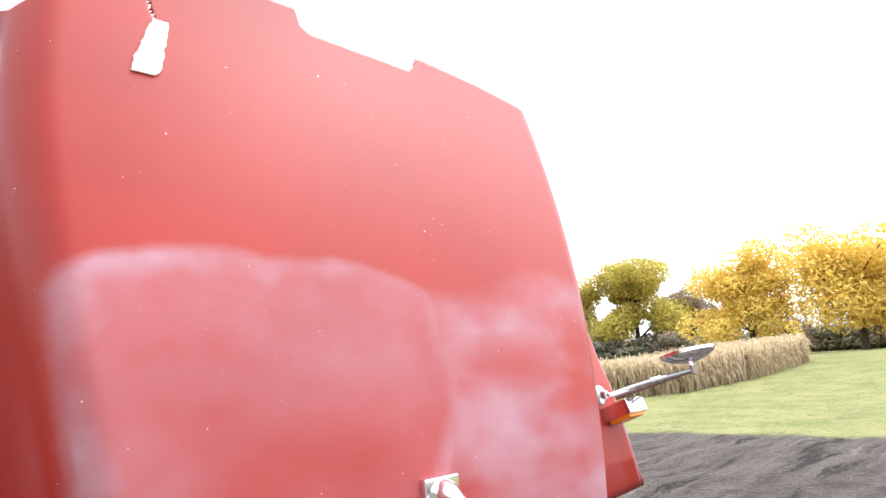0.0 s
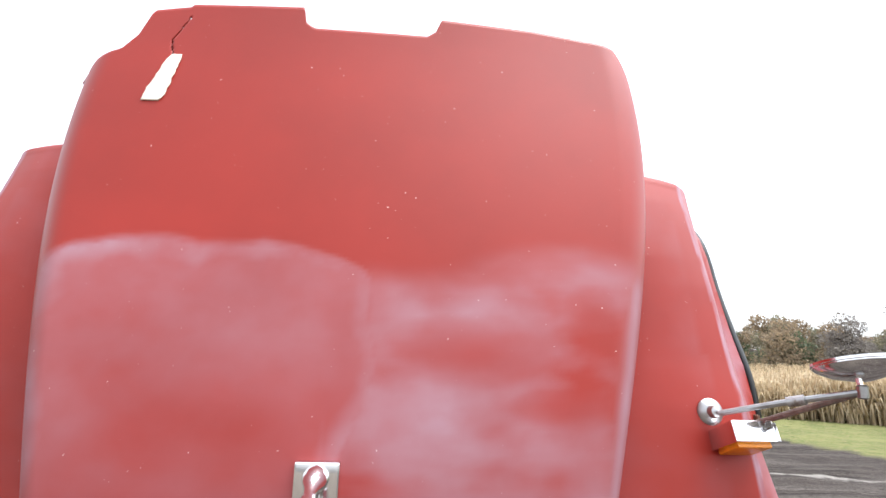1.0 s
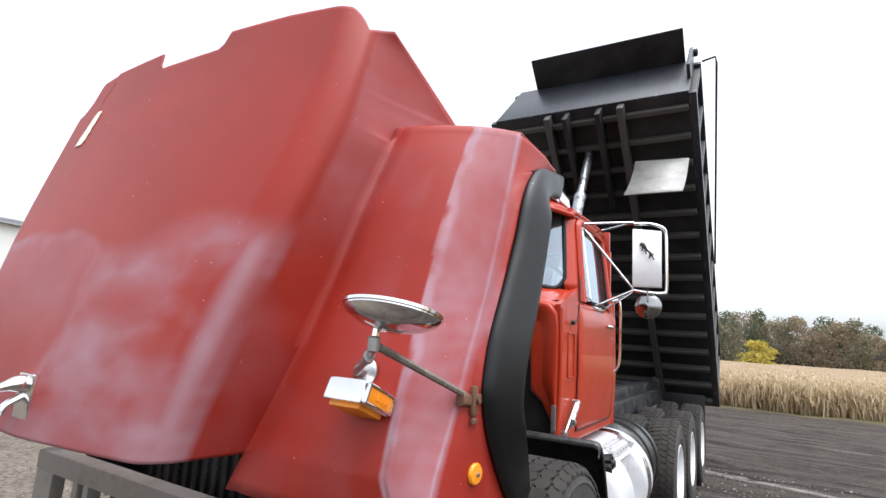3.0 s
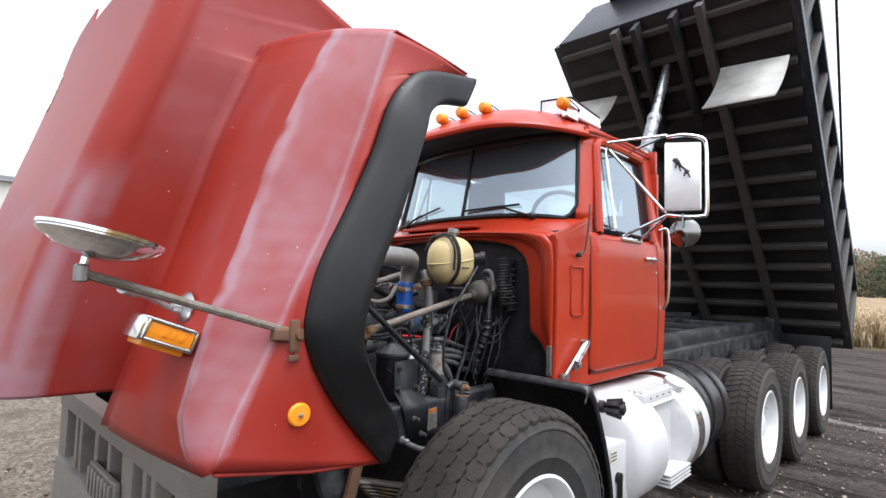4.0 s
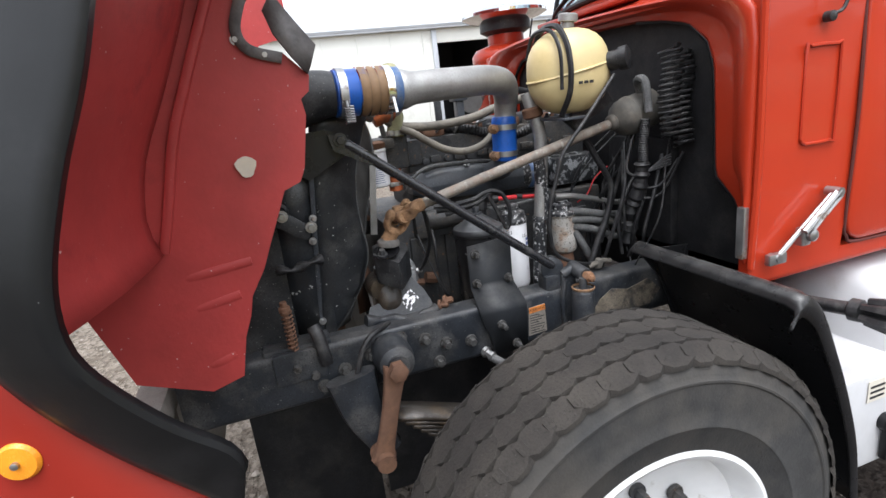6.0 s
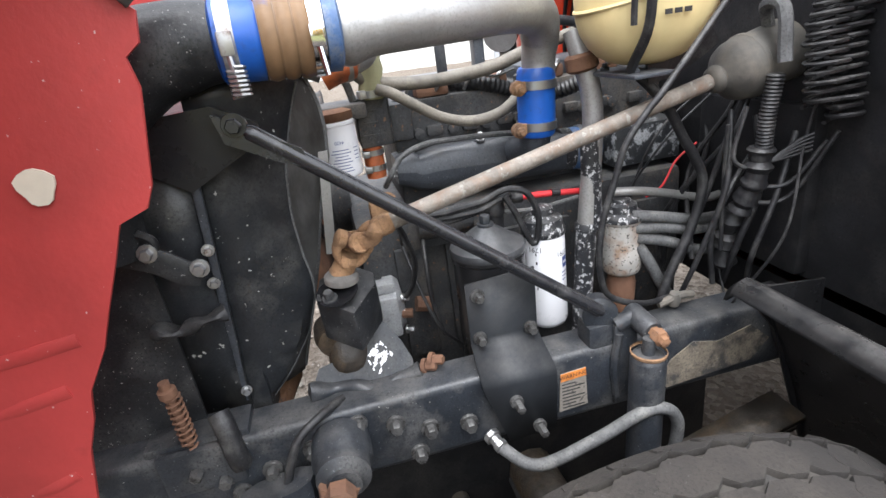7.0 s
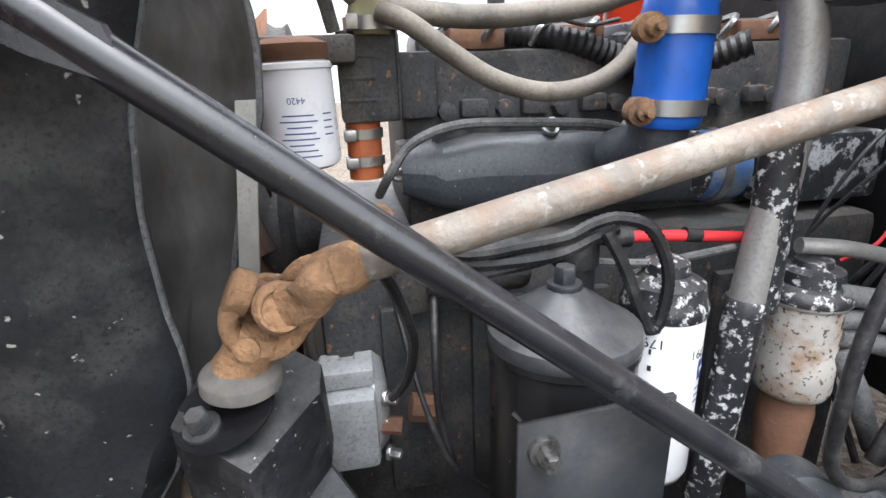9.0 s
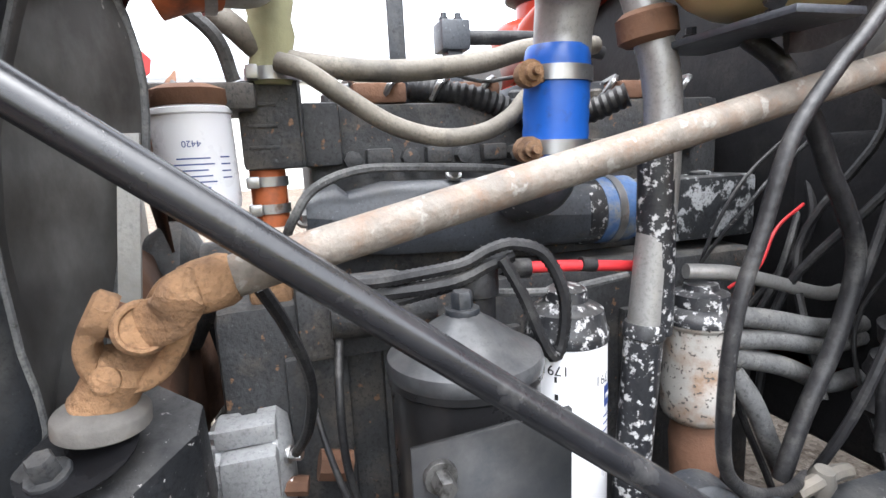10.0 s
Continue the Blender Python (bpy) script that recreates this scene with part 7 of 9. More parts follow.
        lines.append([(0.17 + 0.052 * math.cos(t) * (1.0 if abs(math.cos(t)) < 0.7 else 1.0), y, zm + h * max(-1, min(1, 1.35 * math.sin(t)))) for t in [2 * math.pi * k / 20 for k in range(21)]])
    loft(bm, lines)
    bm.faces.new([bm.verts.new(q) for q in lines[0][:-1]])
    im = part("intake_manifold", bm, M_GREYC, eng, "dark grey intake manifold")
    for y, z in ((1.285, 1.265), (1.50, 1.315), (1.62, 1.312)):
        part("manifold_bolt", bolt(B(), (0.20, y, z), (0.6, 0, 0.8), 0.008, 0.014), M_STEEL, im)
    bm = B()
    lathe(bm, (0.17, 1.715, 1.243), (0, 1, 0), [(0.048, 0), (0.055, 0.003), (0.055, 0.03), (0.05, 0.034)], 28)
    part("manifold_collar", bm, M_CHIP, im)
    bm = B()
    lathe(bm, (0.17, 1.748, 1.242), (0, 1, 0), [(0.053, 0), (0.055, 0.004), (0.055, 0.065), (0.05, 0.07)], 28)
    cp = part("blue_coupling", bm, M_BLUEF, im, "faded blue silicone coupling")
    bm = B()
    clamp_band(bm, (0.17, 1.775, 1.242), (0, 1, 0), 0.0555, 0.014)
    part("hose_clamp", bm, M_STEEL, cp)
    bm = B()
    box(bm, (0.09, 1.84, 1.185), (0.235, 2.03, 1.29), 0.01)
    for y in (1.87, 1.95):
        lathe(bm, (0.19, y, 1.285), (0, 0, 1), [(0.018, 0), (0.018, 0.01), (0.012, 0.012)], 10)
    part("aftercooler_housing", bm, M_FLAKE, eng, "black housing with flaking paint")
    # charge pipe: dark duct, clamped hump hose, alloy pipe and elbow, blue hose down to the manifold
    bm = B()
    tube(bm, [(0.548, 1.185, 1.585), (0.54, 1.28, 1.587), (0.50, 1.40, 1.588), (0.44, 1.51, 1.588), (0.375, 1.585, 1.575), (0.335, 1.612, 1.535), (0.322, 1.612, 1.49), (0.32, 1.61, 1.45)], lambda t: 0.043 - 0.007 * smoothstep(0.6, 0.9, t) + 0.010 * math.exp(-((t - 0.03) / 0.035) ** 2), 28, 8)
    cpipe = part("charge_pipe", bm, M_ALU, eng, "cast alloy charge-air pipe")
    bm = B()
    tube(bm, [(0.570, 1.025, 1.592), (0.570, 0.975, 1.592), (0.568, 0.90, 1.575), (0.560, 0.82, 1.52), (0.552, 0.765, 1.43), (0.548, 0.74, 1.32)], lambda t: 0.054 + 0.040 * t, 28, 8)
    part("intake_duct_elbow", bm, M_BLACK, cpipe, "black duct elbow from the radiator")
    ax_ = Vector((-0.06, 1, -0.03)).normalized()
    h0 = Vector((0.572, 1.018, 1.592))
    bm = B()
    lathe(bm, h0, ax_, [(0.053, 0), (0.0585, 0.004), (0.0585, 0.062), (0.056, 0.066)], 36)
    bl = part("blue_hump_hose", bm, M_BLUE, cpipe, "blue silicone hump hose")
    bm = B()
    p = [(0.0585 + 0.0035 * abs(math.sin(k * math.pi / 8)), 0.064 + 0.068 * k / 24) for k in range(25)]
    lathe(bm, h0, ax_, [(0.05, 0.062), *p, (0.05, 0.134)], 36)
    part("bellows", bm, M_BROWNH, bl, "brown ribbed rubber bellows stained blue")
    part("blue_cuff", lathe(B(), h0, ax_, [(0.052, 0.15), (0.0575, 0.153), (0.0575, 0.172), (0.05, 0.176)], 36), M_BLUEF, bl, "faded blue hose cuff")
    for h in (0.063, 0.087, 0.110):
        part("wire_ring", lathe(B(), h0 + ax_ * h, ax_, [(0.0595, -0.0018), (0.0622, 0.0), (0.0595, 0.0018)], 36, cap=False), M_CHROME, bl, "thin bright wire ring")
    for h, w, mm in ((0.020, 0.020, M_STEEL), (0.141, 0.019, M_CHROME)):
        hc = part("hose_clamp", clamp_band(B(), h0 + ax_ * h, ax_, 0.0595, w), mm, bl, "wide steel hose clamp")
        q = h0 + ax_ * h + Vector((0.058, 0.002, -0.018))
        bm = B()
        box(bm, q + Vector((-0.006, -0.010, -0.002)), q + Vector((0.010, 0.010, 0.030)), 0.003)
        tube(bm, [q + Vector((0.004, 0, 0)), q + Vector((0.008, 0.004, -0.055 if h < 0.1 else -0.04))], 0.0045, 8)
        part("clamp_bolt", bm, mm, hc)
        if h < 0.1:
            coil = [q + Vector((0.006 + 0.0125 * math.cos(k * 0.9), 0.004 + 0.0125 * math.sin(k * 0.9), -0.016 - 0.00085 * k)) for k in range(48)]
            part("clamp_spring", tube(B(), coil, 0.0024, 5, 1), M_STEEL, hc, "coil spring on the clamp bolt")
    c = Vector((0.318, 1.60, 1.325))
    bm = B()
    lathe(bm, c, (0.02, 0.03, 1), [(0.037, 0), (0.0395, 0.004), *[(0.041 + 0.001 * (k % 2), 0.01 + 0.0105 * k) for k in range(12)], (0.0395, 0.142), (0.037, 0.146)], 36)
    bh = part("blue_hose", bm, M_BLUE, eng, "bright blue silicone charge hose")
    for h in (0.024, 0.112):
        bm = B()
        q = c + Vector((0.02, 0.03, 1)).normalized() * h
        clamp_band(bm, q, (0.02, 0.03, 1), 0.0422, 0.018)
        hc = part("hose_clamp", bm, M_STEEL, bh)
        bm = B()
        lathe(bm, q + Vector((0.015, -0.051, -0.002)), (1, -0.1, 0), [(0.015, 0), (0.016, 0.004), (0.016, 0.022), (0.010, 0.024), (0.010, 0.034), (0.005, 0.036), (0.005, 0.046)], 14)
        box(bm, q + Vector((0.006, -0.051, -0.012)), q + Vector((0.028, -0.024, 0.010)), 0.004)
        part("clamp_bolt", bm, M_RUST, hc, "rusty clamp bolt")
    bm = B()
    tube(bm, [(0.315, 1.598, 1.34), (0.30, 1.595, 1.30), (0.24, 1.58, 1.28)], 0.036, 20)
    part("manifold_inlet", bm, M_GREYC, im)
    # tan heater hoses
    for name, pts, r in (("heater_hose", [(0.19, 1.19, 1.545), (0.20, 1.222, 1.515), (0.195, 1.26, 1.483), (0.195, 1.33, 1.469), (0.19, 1.43, 1.464), (0.19, 1.55, 1.475), (0.18, 1.64, 1.497), (0.10, 1.80, 1.52)], 0.0155),
                         ("heater_hose", [(0.235, 1.27, 1.468), (0.25, 1.30, 1.455), (0.25, 1.345, 1.424), (0.25, 1.405, 1.387), (0.25, 1.47, 1.369), (0.25, 1.53, 1.374), (0.245, 1.575, 1.395), (0.22, 1.62, 1.43), (0.15, 1.70, 1.45)], 0.0125)):
        bm = B()
        tube(bm, pts, r, 12, 8)
        part(name, bm, M_TANHOSE, eng, "dusty tan heater hose")
    bm = B()
    tube(bm, [(0.12, 1.46, 1.45), (0.15, 1.55, 1.432), (0.16, 1.63, 1.405), (0.20, 1.70, 1.395), (0.25, 1.76, 1.42)], 0.019, 14, 8, ribs=90)
    part("corrugated_hose", bm, M_HOSE, eng, "black corrugated hose")
    for pts, r in (([(0.235, 1.15, 1.545), (0.225, 1.20, 1.50), (0.21, 1.215, 1.45)], 0.009), ([(0.16, 1.50, 1.47), (0.17, 1.56, 1.452), (0.15, 1.62, 1.46)], 0.003),
                   ([(0.20, 1.255, 1.24), (0.235, 1.27, 1.275), (0.235, 1.30, 1.312), (0.235, 1.36, 1.332), (0.23, 1.45, 1.330), (0.225, 1.56, 1.322), (0.22, 1.61, 1.31)], 0.0065)):
        part("small_line", tube(B(), pts, r, 8), M_GREYH, eng)
    # bracket strap and lifting eye above the head
    bm = B()
    box(bm, (0.098, 1.437, 1.30), (0.106, 1.463, 1.64), 0.002)
    lathe(bm, (0.106, 1.45, 1.60), (1, 0, 0), [(0.007, 0), (0.007, 0.004)], 10)
    part("steel_strap", bm, M_FRAME, eng, "flat black steel strap")
    # black coolant pipe and its sensor block behind the head
    bm = B()
    tube(bm, [(-0.05, 1.621, 1.562), (-0.05, 1.787, 1.561), (-0.05, 1.916, 1.536)], 0.0135, 14, 6)
    cpn = part("coolant_pipe", bm, M_HOSE, eng, "black coolant pipe")
    bm = B()
    box(bm, (-0.080, 1.562, 1.535), (-0.020, 1.618, 1.589), 0.006)
    box(bm, (-0.070, 1.575, 1.40), (-0.030, 1.605, 1.54), 0.004)
    for q in (-0.014, 0.014):
        lathe(bm, (-0.050, 1.590 + q, 1.587), (0, 0, 1), [(0.009, 0), (0.009, 0.010), (0.006, 0.011), (0.006, 0.018)], 8)
    part("sensor_block", bm, M_GREYC, cpn, "grey cast sensor block with two bolts")
    # steering: shaft, double joint, gearbox
    b0 = Vector((0.5545, 1.200, 1.266))
    b1 = Vector((0.53, 1.92, 1.425))
    d = (b1 - b0).normalized()
    jc = Vector((0.521, 1.152, 1.235))
    bm = B()
    tube(bm, [b0, b0.lerp(b1, 0.5), b1], 0.0152, 20)
    shf = part("steering_shaft", bm, M_SHAFT, truck, "bare worn steering shaft")
    pin = Vector((0.92, 0.30, 0.22)).normalized()
    bm = B()
    lathe(bm, b0 - d * 0.014, d, [(0.012, 0), (0.0175, 0.006), (0.019, 0.016), (0.019, 0.032), (0.0165, 0.038)], 20)
    for sg in (1, -1):
        e = jc + pin * 0.029 * sg
        sweep(bm, [b0 - d * 0.004 + pin * 0.006 * sg, b0 - d * 0.012 + pin * 0.020 * sg, jc.lerp(b0, 0.45) + pin * 0.029 * sg + Vector((0, 0, -0.004)), e], lambda t: 0.0075, lambda t: 0.0145 + 0.003 * t, pin)
        lathe(bm, e - pin * 0.009 * sg, pin * sg, [(0.0180, 0), (0.0192, 0.004), (0.0192, 0.016), (0.0165, 0.020), (0.0145, 0.0195), (0.0135, 0.017)], 22)
    part("upper_yoke", bm, M_RUST, shf, "tan rusty forked upper joint yoke")
    g0 = Vector((0.512, 1.117, 1.175))
    ax = (jc - g0).normalized()
    pin2 = pin.cross(ax).normalized()
    bm = B()
    lathe(bm, g0, ax, [(0.0235, 0.0), (0.0215, 0.008), (0.021, 0.022), (0.024, 0.034), (0.018, 0.044)], 20)
    for sg in (1, -1):
        e = jc + pin2 * 0.026 * sg
        sweep(bm, [g0 + ax * 0.026 + pin2 * 0.006 * sg, g0 + ax * 0.036 + pin2 * 0.019 * sg, g0 + ax * 0.05 + pin2 * 0.026 * sg, e, e + ax * 0.012], lambda t: 0.0085, lambda t: 0.0185 - 0.003 * t, pin2)
        lathe(bm, e - pin2 * 0.008 * sg, pin2 * sg, [(0.017, 0), (0.018, 0.003), (0.018, 0.014), (0.014, 0.017)], 20)
    part("lower_yoke", bm, M_RUST, shf, "tan rusty forked lower joint yoke")
    bm = B()
    tube(bm, [jc - pin * 0.026, jc + pin * 0.026], 0.0135, 12)
    tube(bm, [jc - pin2 * 0.026, jc + pin2 * 0.026], 0.0135, 12)
    part("joint_cross", bm, M_RUSTD, shf, "dark rusty joint cross")
    bm = B()
    lathe(bm, g0 + ax * 0.030 + pin * 0.012 - pin2 * 0.002 + Vector((0, -0.006, 0)), (1, -0.1, 0.15), [(0.0105, 0), (0.0105, 0.012), (0.007, 0.0145)], 14)
    part("clamp_bolt", bm, M_RUST, shf)
    bm = B()
    lathe(bm, g0, (0.05, 0.1, 1), [(0.0300, -0.016), (0.0325, -0.014), (0.0325, -0.004), (0.0315, -0.002), (0.0225, 0.005)], 34)
    part("dust_cap", bm, M_DUSTCAP, shf, "dusty round dust cap")
    bm = B()
    slab(bm, [(0.536, 1.062, 1.146), (0.574, 1.126, 1.120), (0.50, 1.176, 1.135), (0.468, 1.178, 1.146), (0.430, 1.13, 1.160), (0.470, 1.072, 1.156)], (-0.006, 0.002, -0.088))
    bmesh.ops.bevel(bm, geom=list(bm.edges), offset=0.006, segments=2, affect="EDGES", profile=0.6)
    gb = part("steering_gearbox", bm, M_BLACK, truck, "oily black steering gearbox")
    bm = B()
    sweep(bm, [(0.475, 1.11, 1.08), (0.475, 1.10, 1.02), (0.47, 1.095, 0.96), (0.47, 1.095, 0.90)], 0.042, lambda t: 0.046 - 0.012 * math.sin(9 * t), (0, 1, 0), 18)
    lathe(bm, (0.45, 1.075, 1.035), (1, 0.1, -0.1), [(0.040, 0), (0.042, 0.03), (0.036, 0.055), (0.02, 0.06)], 22)
    part("gearbox_case", bm, M_GREASE, gb, "brown greasy gearbox casting")
    part("gearbox_bolt", bolt(B(), (0.540, 1.089, 1.141), (0.35, -0.1, 1), 0.0095, 0.016), M_FRAME, gb)
    part("oil_smear", lathe(B(), (0.527, 1.103, 1.1475), (0.30, -0.12, 1), [(0.040, 0), (0.040, 0.0012), (0.03, 0.0014)], 22), M_WETOIL, gb)
    bm = B()
    slab(bm, [(0.481, 1.168, 1.053), (0.506, 1.204, 1.002), (0.524, 1.219, 0.967), (0.540, 1.222, 0.932), (0.552, 1.005, 0.912), (0.528, 1.019, 0.959), (0.514, 1.034, 0.985), (0.508, 1.096, 0.996), (0.499, 1.138, 1.017)], (-0.010, 0, -0.005))
    gp = part("gearbox_plate", bm, M_FRAME, gb, "black steel gearbox mounting plate")
    bm = B()
    sweep(bm, [(0.545, 1.01, 0.955), (0.535, 1.06, 0.945), (0.55, 1.12, 0.935), (0.545, 1.18, 0.93), (0.545, 1.23, 0.95)], lambda t: 0.016 + 0.004 * math.sin(14 * t), lambda t: 0.016 + 0.005 * math.sin(17 * t + 1), (1, 0, 0))
    part("plate_weld", bm, M_FRAME, gp)
    for y, z in ((1.236, 0.955), (1.252, 0.965)):
        part("plate_bolt", bolt(B(), (0.545, y, z), (0.5, 0.8, 0.1), 0.010, 0.022), M_RUSTD, gp)
    bm = B()
    q = [Vector((0.5145, 1.128, 0.988)), Vector((0.5035, 1.162, 1.011)), Vector((0.5185, 1.183, 0.982)), Vector((0.5355, 1.143, 0.947))]
    rnd = random.Random(4)
    for i in range(26):
        for j in range(26):
            u, v = (i + 0.5) / 26, (j + 0.5) / 26
            c_ = q[0].lerp(q[1], u).lerp(q[3].lerp(q[2], u), v)
            if noise.noise(Vector((u * 4.5, v * 4.5, 2.2))) + 0.35 * noise.noise(Vector((u * 13, v * 13, 5.1))) + 0.05 * rnd.uniform(-1, 1) < 0.10:
                continue
            du, dv = (q[1] - q[0]) / 52 * 1.08, (q[3] - q[0]) / 52 * 1.08
            slab(bm, [c_ - du - dv, c_ + du - dv, c_ + du + dv, c_ - du + dv], (0.0012, 0, 0.0006))
    part("torn_sticker", bm, M_FILT, gp, "torn remains of a white sticker", 0)
    # alternator
    bm = B()
    lathe(bm, (0.275, 1.14, 0.968), (0, 1, 0.02), [(0.03, 0), (0.058, 0.006), (0.068, 0.016), (0.068, 0.040), (0.064, 0.043), (0.064, 0.060), (0.069, 0.063), (0.069, 0.085), (0.056, 0.098), (0.022, 0.102)], 34)
    box(bm, (0.29, 1.155, 1.02), (0.325, 1.225, 1.045), 0.006)
    box(bm, (0.315, 1.160, 0.915), (0.352, 1.225, 1.02), 0.010)
    al = part("alternator", bm, M_ALT, eng, "grey alloy alternator")
    for k in range(9):
        a = -1.2 + 0.3 * k
        part("alternator_fin", box(B(), (0.275 + 0.067 * math.cos(a) - 0.004, 1.142, 0.968 + 0.067 * math.sin(a) - 0.004), (0.275 + 0.067 * math.cos(a) + 0.004, 1.162, 0.968 + 0.067 * math.sin(a) + 0.004), 0.002), M_ALT, al)
    for z in (0.92, 0.965, 1.005):
        part("alternator_bolt", bolt(B(), (0.33, 1.235, z), (0.5, 1, 0), 0.007, 0.014), M_STEEL, al)
    bm = B()
    tube(bm, [(0.33, 1.228, 0.965), (0.335, 1.255, 0.962)], 0.012, 8)
    tube(bm, [(0.30, 1.27, 0.965), (0.30, 1.31, 0.955)], 0.02, 8)
    part("alternator_terminal", bm, M_RUSTD, al, "rusty terminal stud")
    bm = B()
    tube(bm, [(0.50, 1.235, 1.25), (0.46, 1.252, 1.20), (0.42, 1.268, 1.13), (0.38, 1.262, 1.06), (0.34, 1.245, 1.01)], 0.006, 8)
    part("alternator_cable", bm, M_HOSE, al, "black cable")
    # power-steering tank with bolted lid
    c = Vector((0.455, 1.42, 0.86))
    bm = B()
    lathe(bm, c, (0, 0, 1), [(0.07, -0.05), (0.076, -0.04), (0.076, 0.265), (0.079, 0.268), (0.079, 0.282)], 40)
    ps = part("steering_oil_tank", bm, M_GLOSSB, truck, "black steering oil reservoir")
    bm = B()
    lathe(bm, c, (0, 0, 1), [(0.0775, 0.272), (0.0795, 0.276), (0.0800, 0.284), (0.0780, 0.290), (0.0745, 0.2915), (0.066, 0.296), (0.050, 0.307), (0.034, 0.319), (0.022, 0.326), (0.017, 0.330)], 40)
    ld = part("tank_lid", bm, M_LID, ps, "domed satin black lid")
    bm = B()
    bolt(bm, c + Vector((0, 0, 0.329)), (0, 0, 1), 0.0115, 0.018)
    part("lid_bolt", bm, M_FRAME, ld)
    bm = B()
    tube(bm, [c + Vector((0.04, -0.066, 0.22)), c + Vector((0.07, -0.03, 0.19)), c + Vector((0.078, 0.01, 0.185)), c + Vector((0.07, 0.035, 0.175)), c + Vector((0.066, 0.04, 0.14))], 0.003, 6)
    part("tank_wire", bm, M_HOSE, ps)
    bm = B()
    lathe(bm, (0.40, 1.455, 1.12), (0, 0, 1), [(0.022, 0), (0.022, 0.07), (0.026, 0.072), (0.026, 0.10), (0.022, 0.105), (0.015, 0.106), (0.013, 0.10)], 20)
    part("filler_neck", bm, M_HOSE, ps)
    # bracket over the rail
    bm = B()
    sheet = [[(0.566, 1.336, 1.122), (0.566, 1.476, 1.130)], [(0.566, 1.335, 1.0), (0.566, 1.474, 1.0)], [(0.568, 1.3345, 0.990), (0.568, 1.475, 0.990)], [(0.575, 1.3345, 0.983), (0.575, 1.475, 0.983)],
             [(0.620, 1.333, 0.943), (0.620, 1.484, 0.940)], [(0.627, 1.333, 0.934), (0.627, 1.485, 0.931)], [(0.630, 1.335, 0.922), (0.630, 1.485, 0.918)], [(0.630, 1.375, 0.79), (0.630, 1.478, 0.79)]]
    loft(bm, sheet)
    br = part("tank_bracket", bm, M_BRKT, chassis, "folded black steel bracket", 12)
    thicken(br, 0.006)
    for y, z, x in ((1.357, 1.097, 0.569), (1.353, 1.004, 0.569), (1.459, 1.002, 0.569), (1.396, 0.884, 0.633), (1.44, 0.812, 0.633)):
        part("bracket_bolt", bolt(B(), (x, y, z), (1, 0, 0), 0.009, 0.018 if z > 0.95 else 0.026), M_BOLT, br)
    # oil filter
    c = Vector((0.405, 1.565, 0.90))
    bm = B()
    lathe(bm, c, (0, 0, 1), [(0.035, -0.002), (0.043, 0.004), (0.0475, 0.016), (0.0475, 0.225), (0.0465, 0.23)], 40)
    of = part("oil_filter", bm, M_FILT, eng, "tall white spin-on oil filter")
    bm = B()
    lathe(bm, c, (0, 0, 1), [(0.049, 0.226), (0.0495, 0.232), (0.0495, 0.238), (0.047, 0.242), (0.043, 0.262), (0.026, 0.272), (0.024, 0.285), (0.016, 0.29)], 36)
    part("filter_cap", bm, M_CHIP, of, "black cap with chipped paint")

    def on_can(c, r, a0, a1, z0, z1, material, name, k=5):
        bm = B()
        loft(bm, [[(c.x + r * math.cos(a0 + (a1 - a0) * i / k), c.y + r * math.sin(a0 + (a1 - a0) * i / k), c.z + zz) for i in range(k + 1)] for zz in (z0, z1)])
        part(name, bm, material, of)
    on_can(c, 0.048, 0.55, 0.95, 0.150, 0.176, M_INK, "blue_mark")
    on_can(c, 0.0483, 0.60, 0.90, 0.160, 0.166, M_FILT, "blue_mark_gap")
    for k in range(3):
        on_can(c, 0.048, 0.5, 0.95 - 0.1 * k, 0.138 - 0.009 * k, 0.140 - 0.009 * k, M_INK, "print_line")
    for k in range(5):
        on_can(c, 0.048, -0.80, -0.74 + 0.03 * (k % 2), 0.188 - 0.021 * k, 0.195 - 0.021 * k, M_INKB, "print_mark")
    for txt, a, z in (("1791", 0.55, 0.192), ("1791", -0.80, 0.208)):
        cu = bpy.data.curves.new("filter_number", "FONT")
        cu.body, cu.size, cu.align_x = txt, 0.017, "CENTER"
        tmp = bpy.data.objects.new("filter_number", cu)
        me = bpy.data.meshes.new_from_object(tmp)
        bpy.data.objects.remove(tmp)
        for v in me.vertices:
            ang = a - v.co.x / 0.048
            # the print runs upside down round the can
            v.co = Vector((c.x + 0.0481 * math.cos(ang), c.y + 0.0481 * math.sin(ang), c.z + z - v.co.y))
        me.materials.append(M_INKB)
        ob = new("filter_number", me)
        ob.parent, ob.matrix_parent_inverse = eng, world_of(eng).inverted()
    # rusty canister behind it
    c = Vector((0.41, 1.755, 0.99))
    bm = B()
    lathe(bm, c, (0, 0, 1), [(0.034, -0.002), (0.042, 0.004), (0.045, 0.012), (0.045, 0.05), (0.0425, 0.06), (0.0425, 0.125), (0.047, 0.13), (0.047, 0.135)], 36)
    can = part("fuel_filter", bm, M_OLDCAN, eng, "rusty grey fuel filter canister")
    bm = B()
    lathe(bm, c, (0, 0, 1), [(0.049, 0.133), (0.050, 0.138), (0.047, 0.146), (0.036, 0.153), (0.034, 0.168), (0.022, 0.173), (0.02, 0.18)], 36)
    part("filter_cap", bm, M_CHIP, can)
    bm = B()
    lathe(bm, c, (0, 0, 1), [(0.030, -0.10), (0.034, -0.03), (0.030, -0.002)], 24)
    part("filter_base", bm, M_RUSTD, can)
    # upright water pipe
    bm = B()
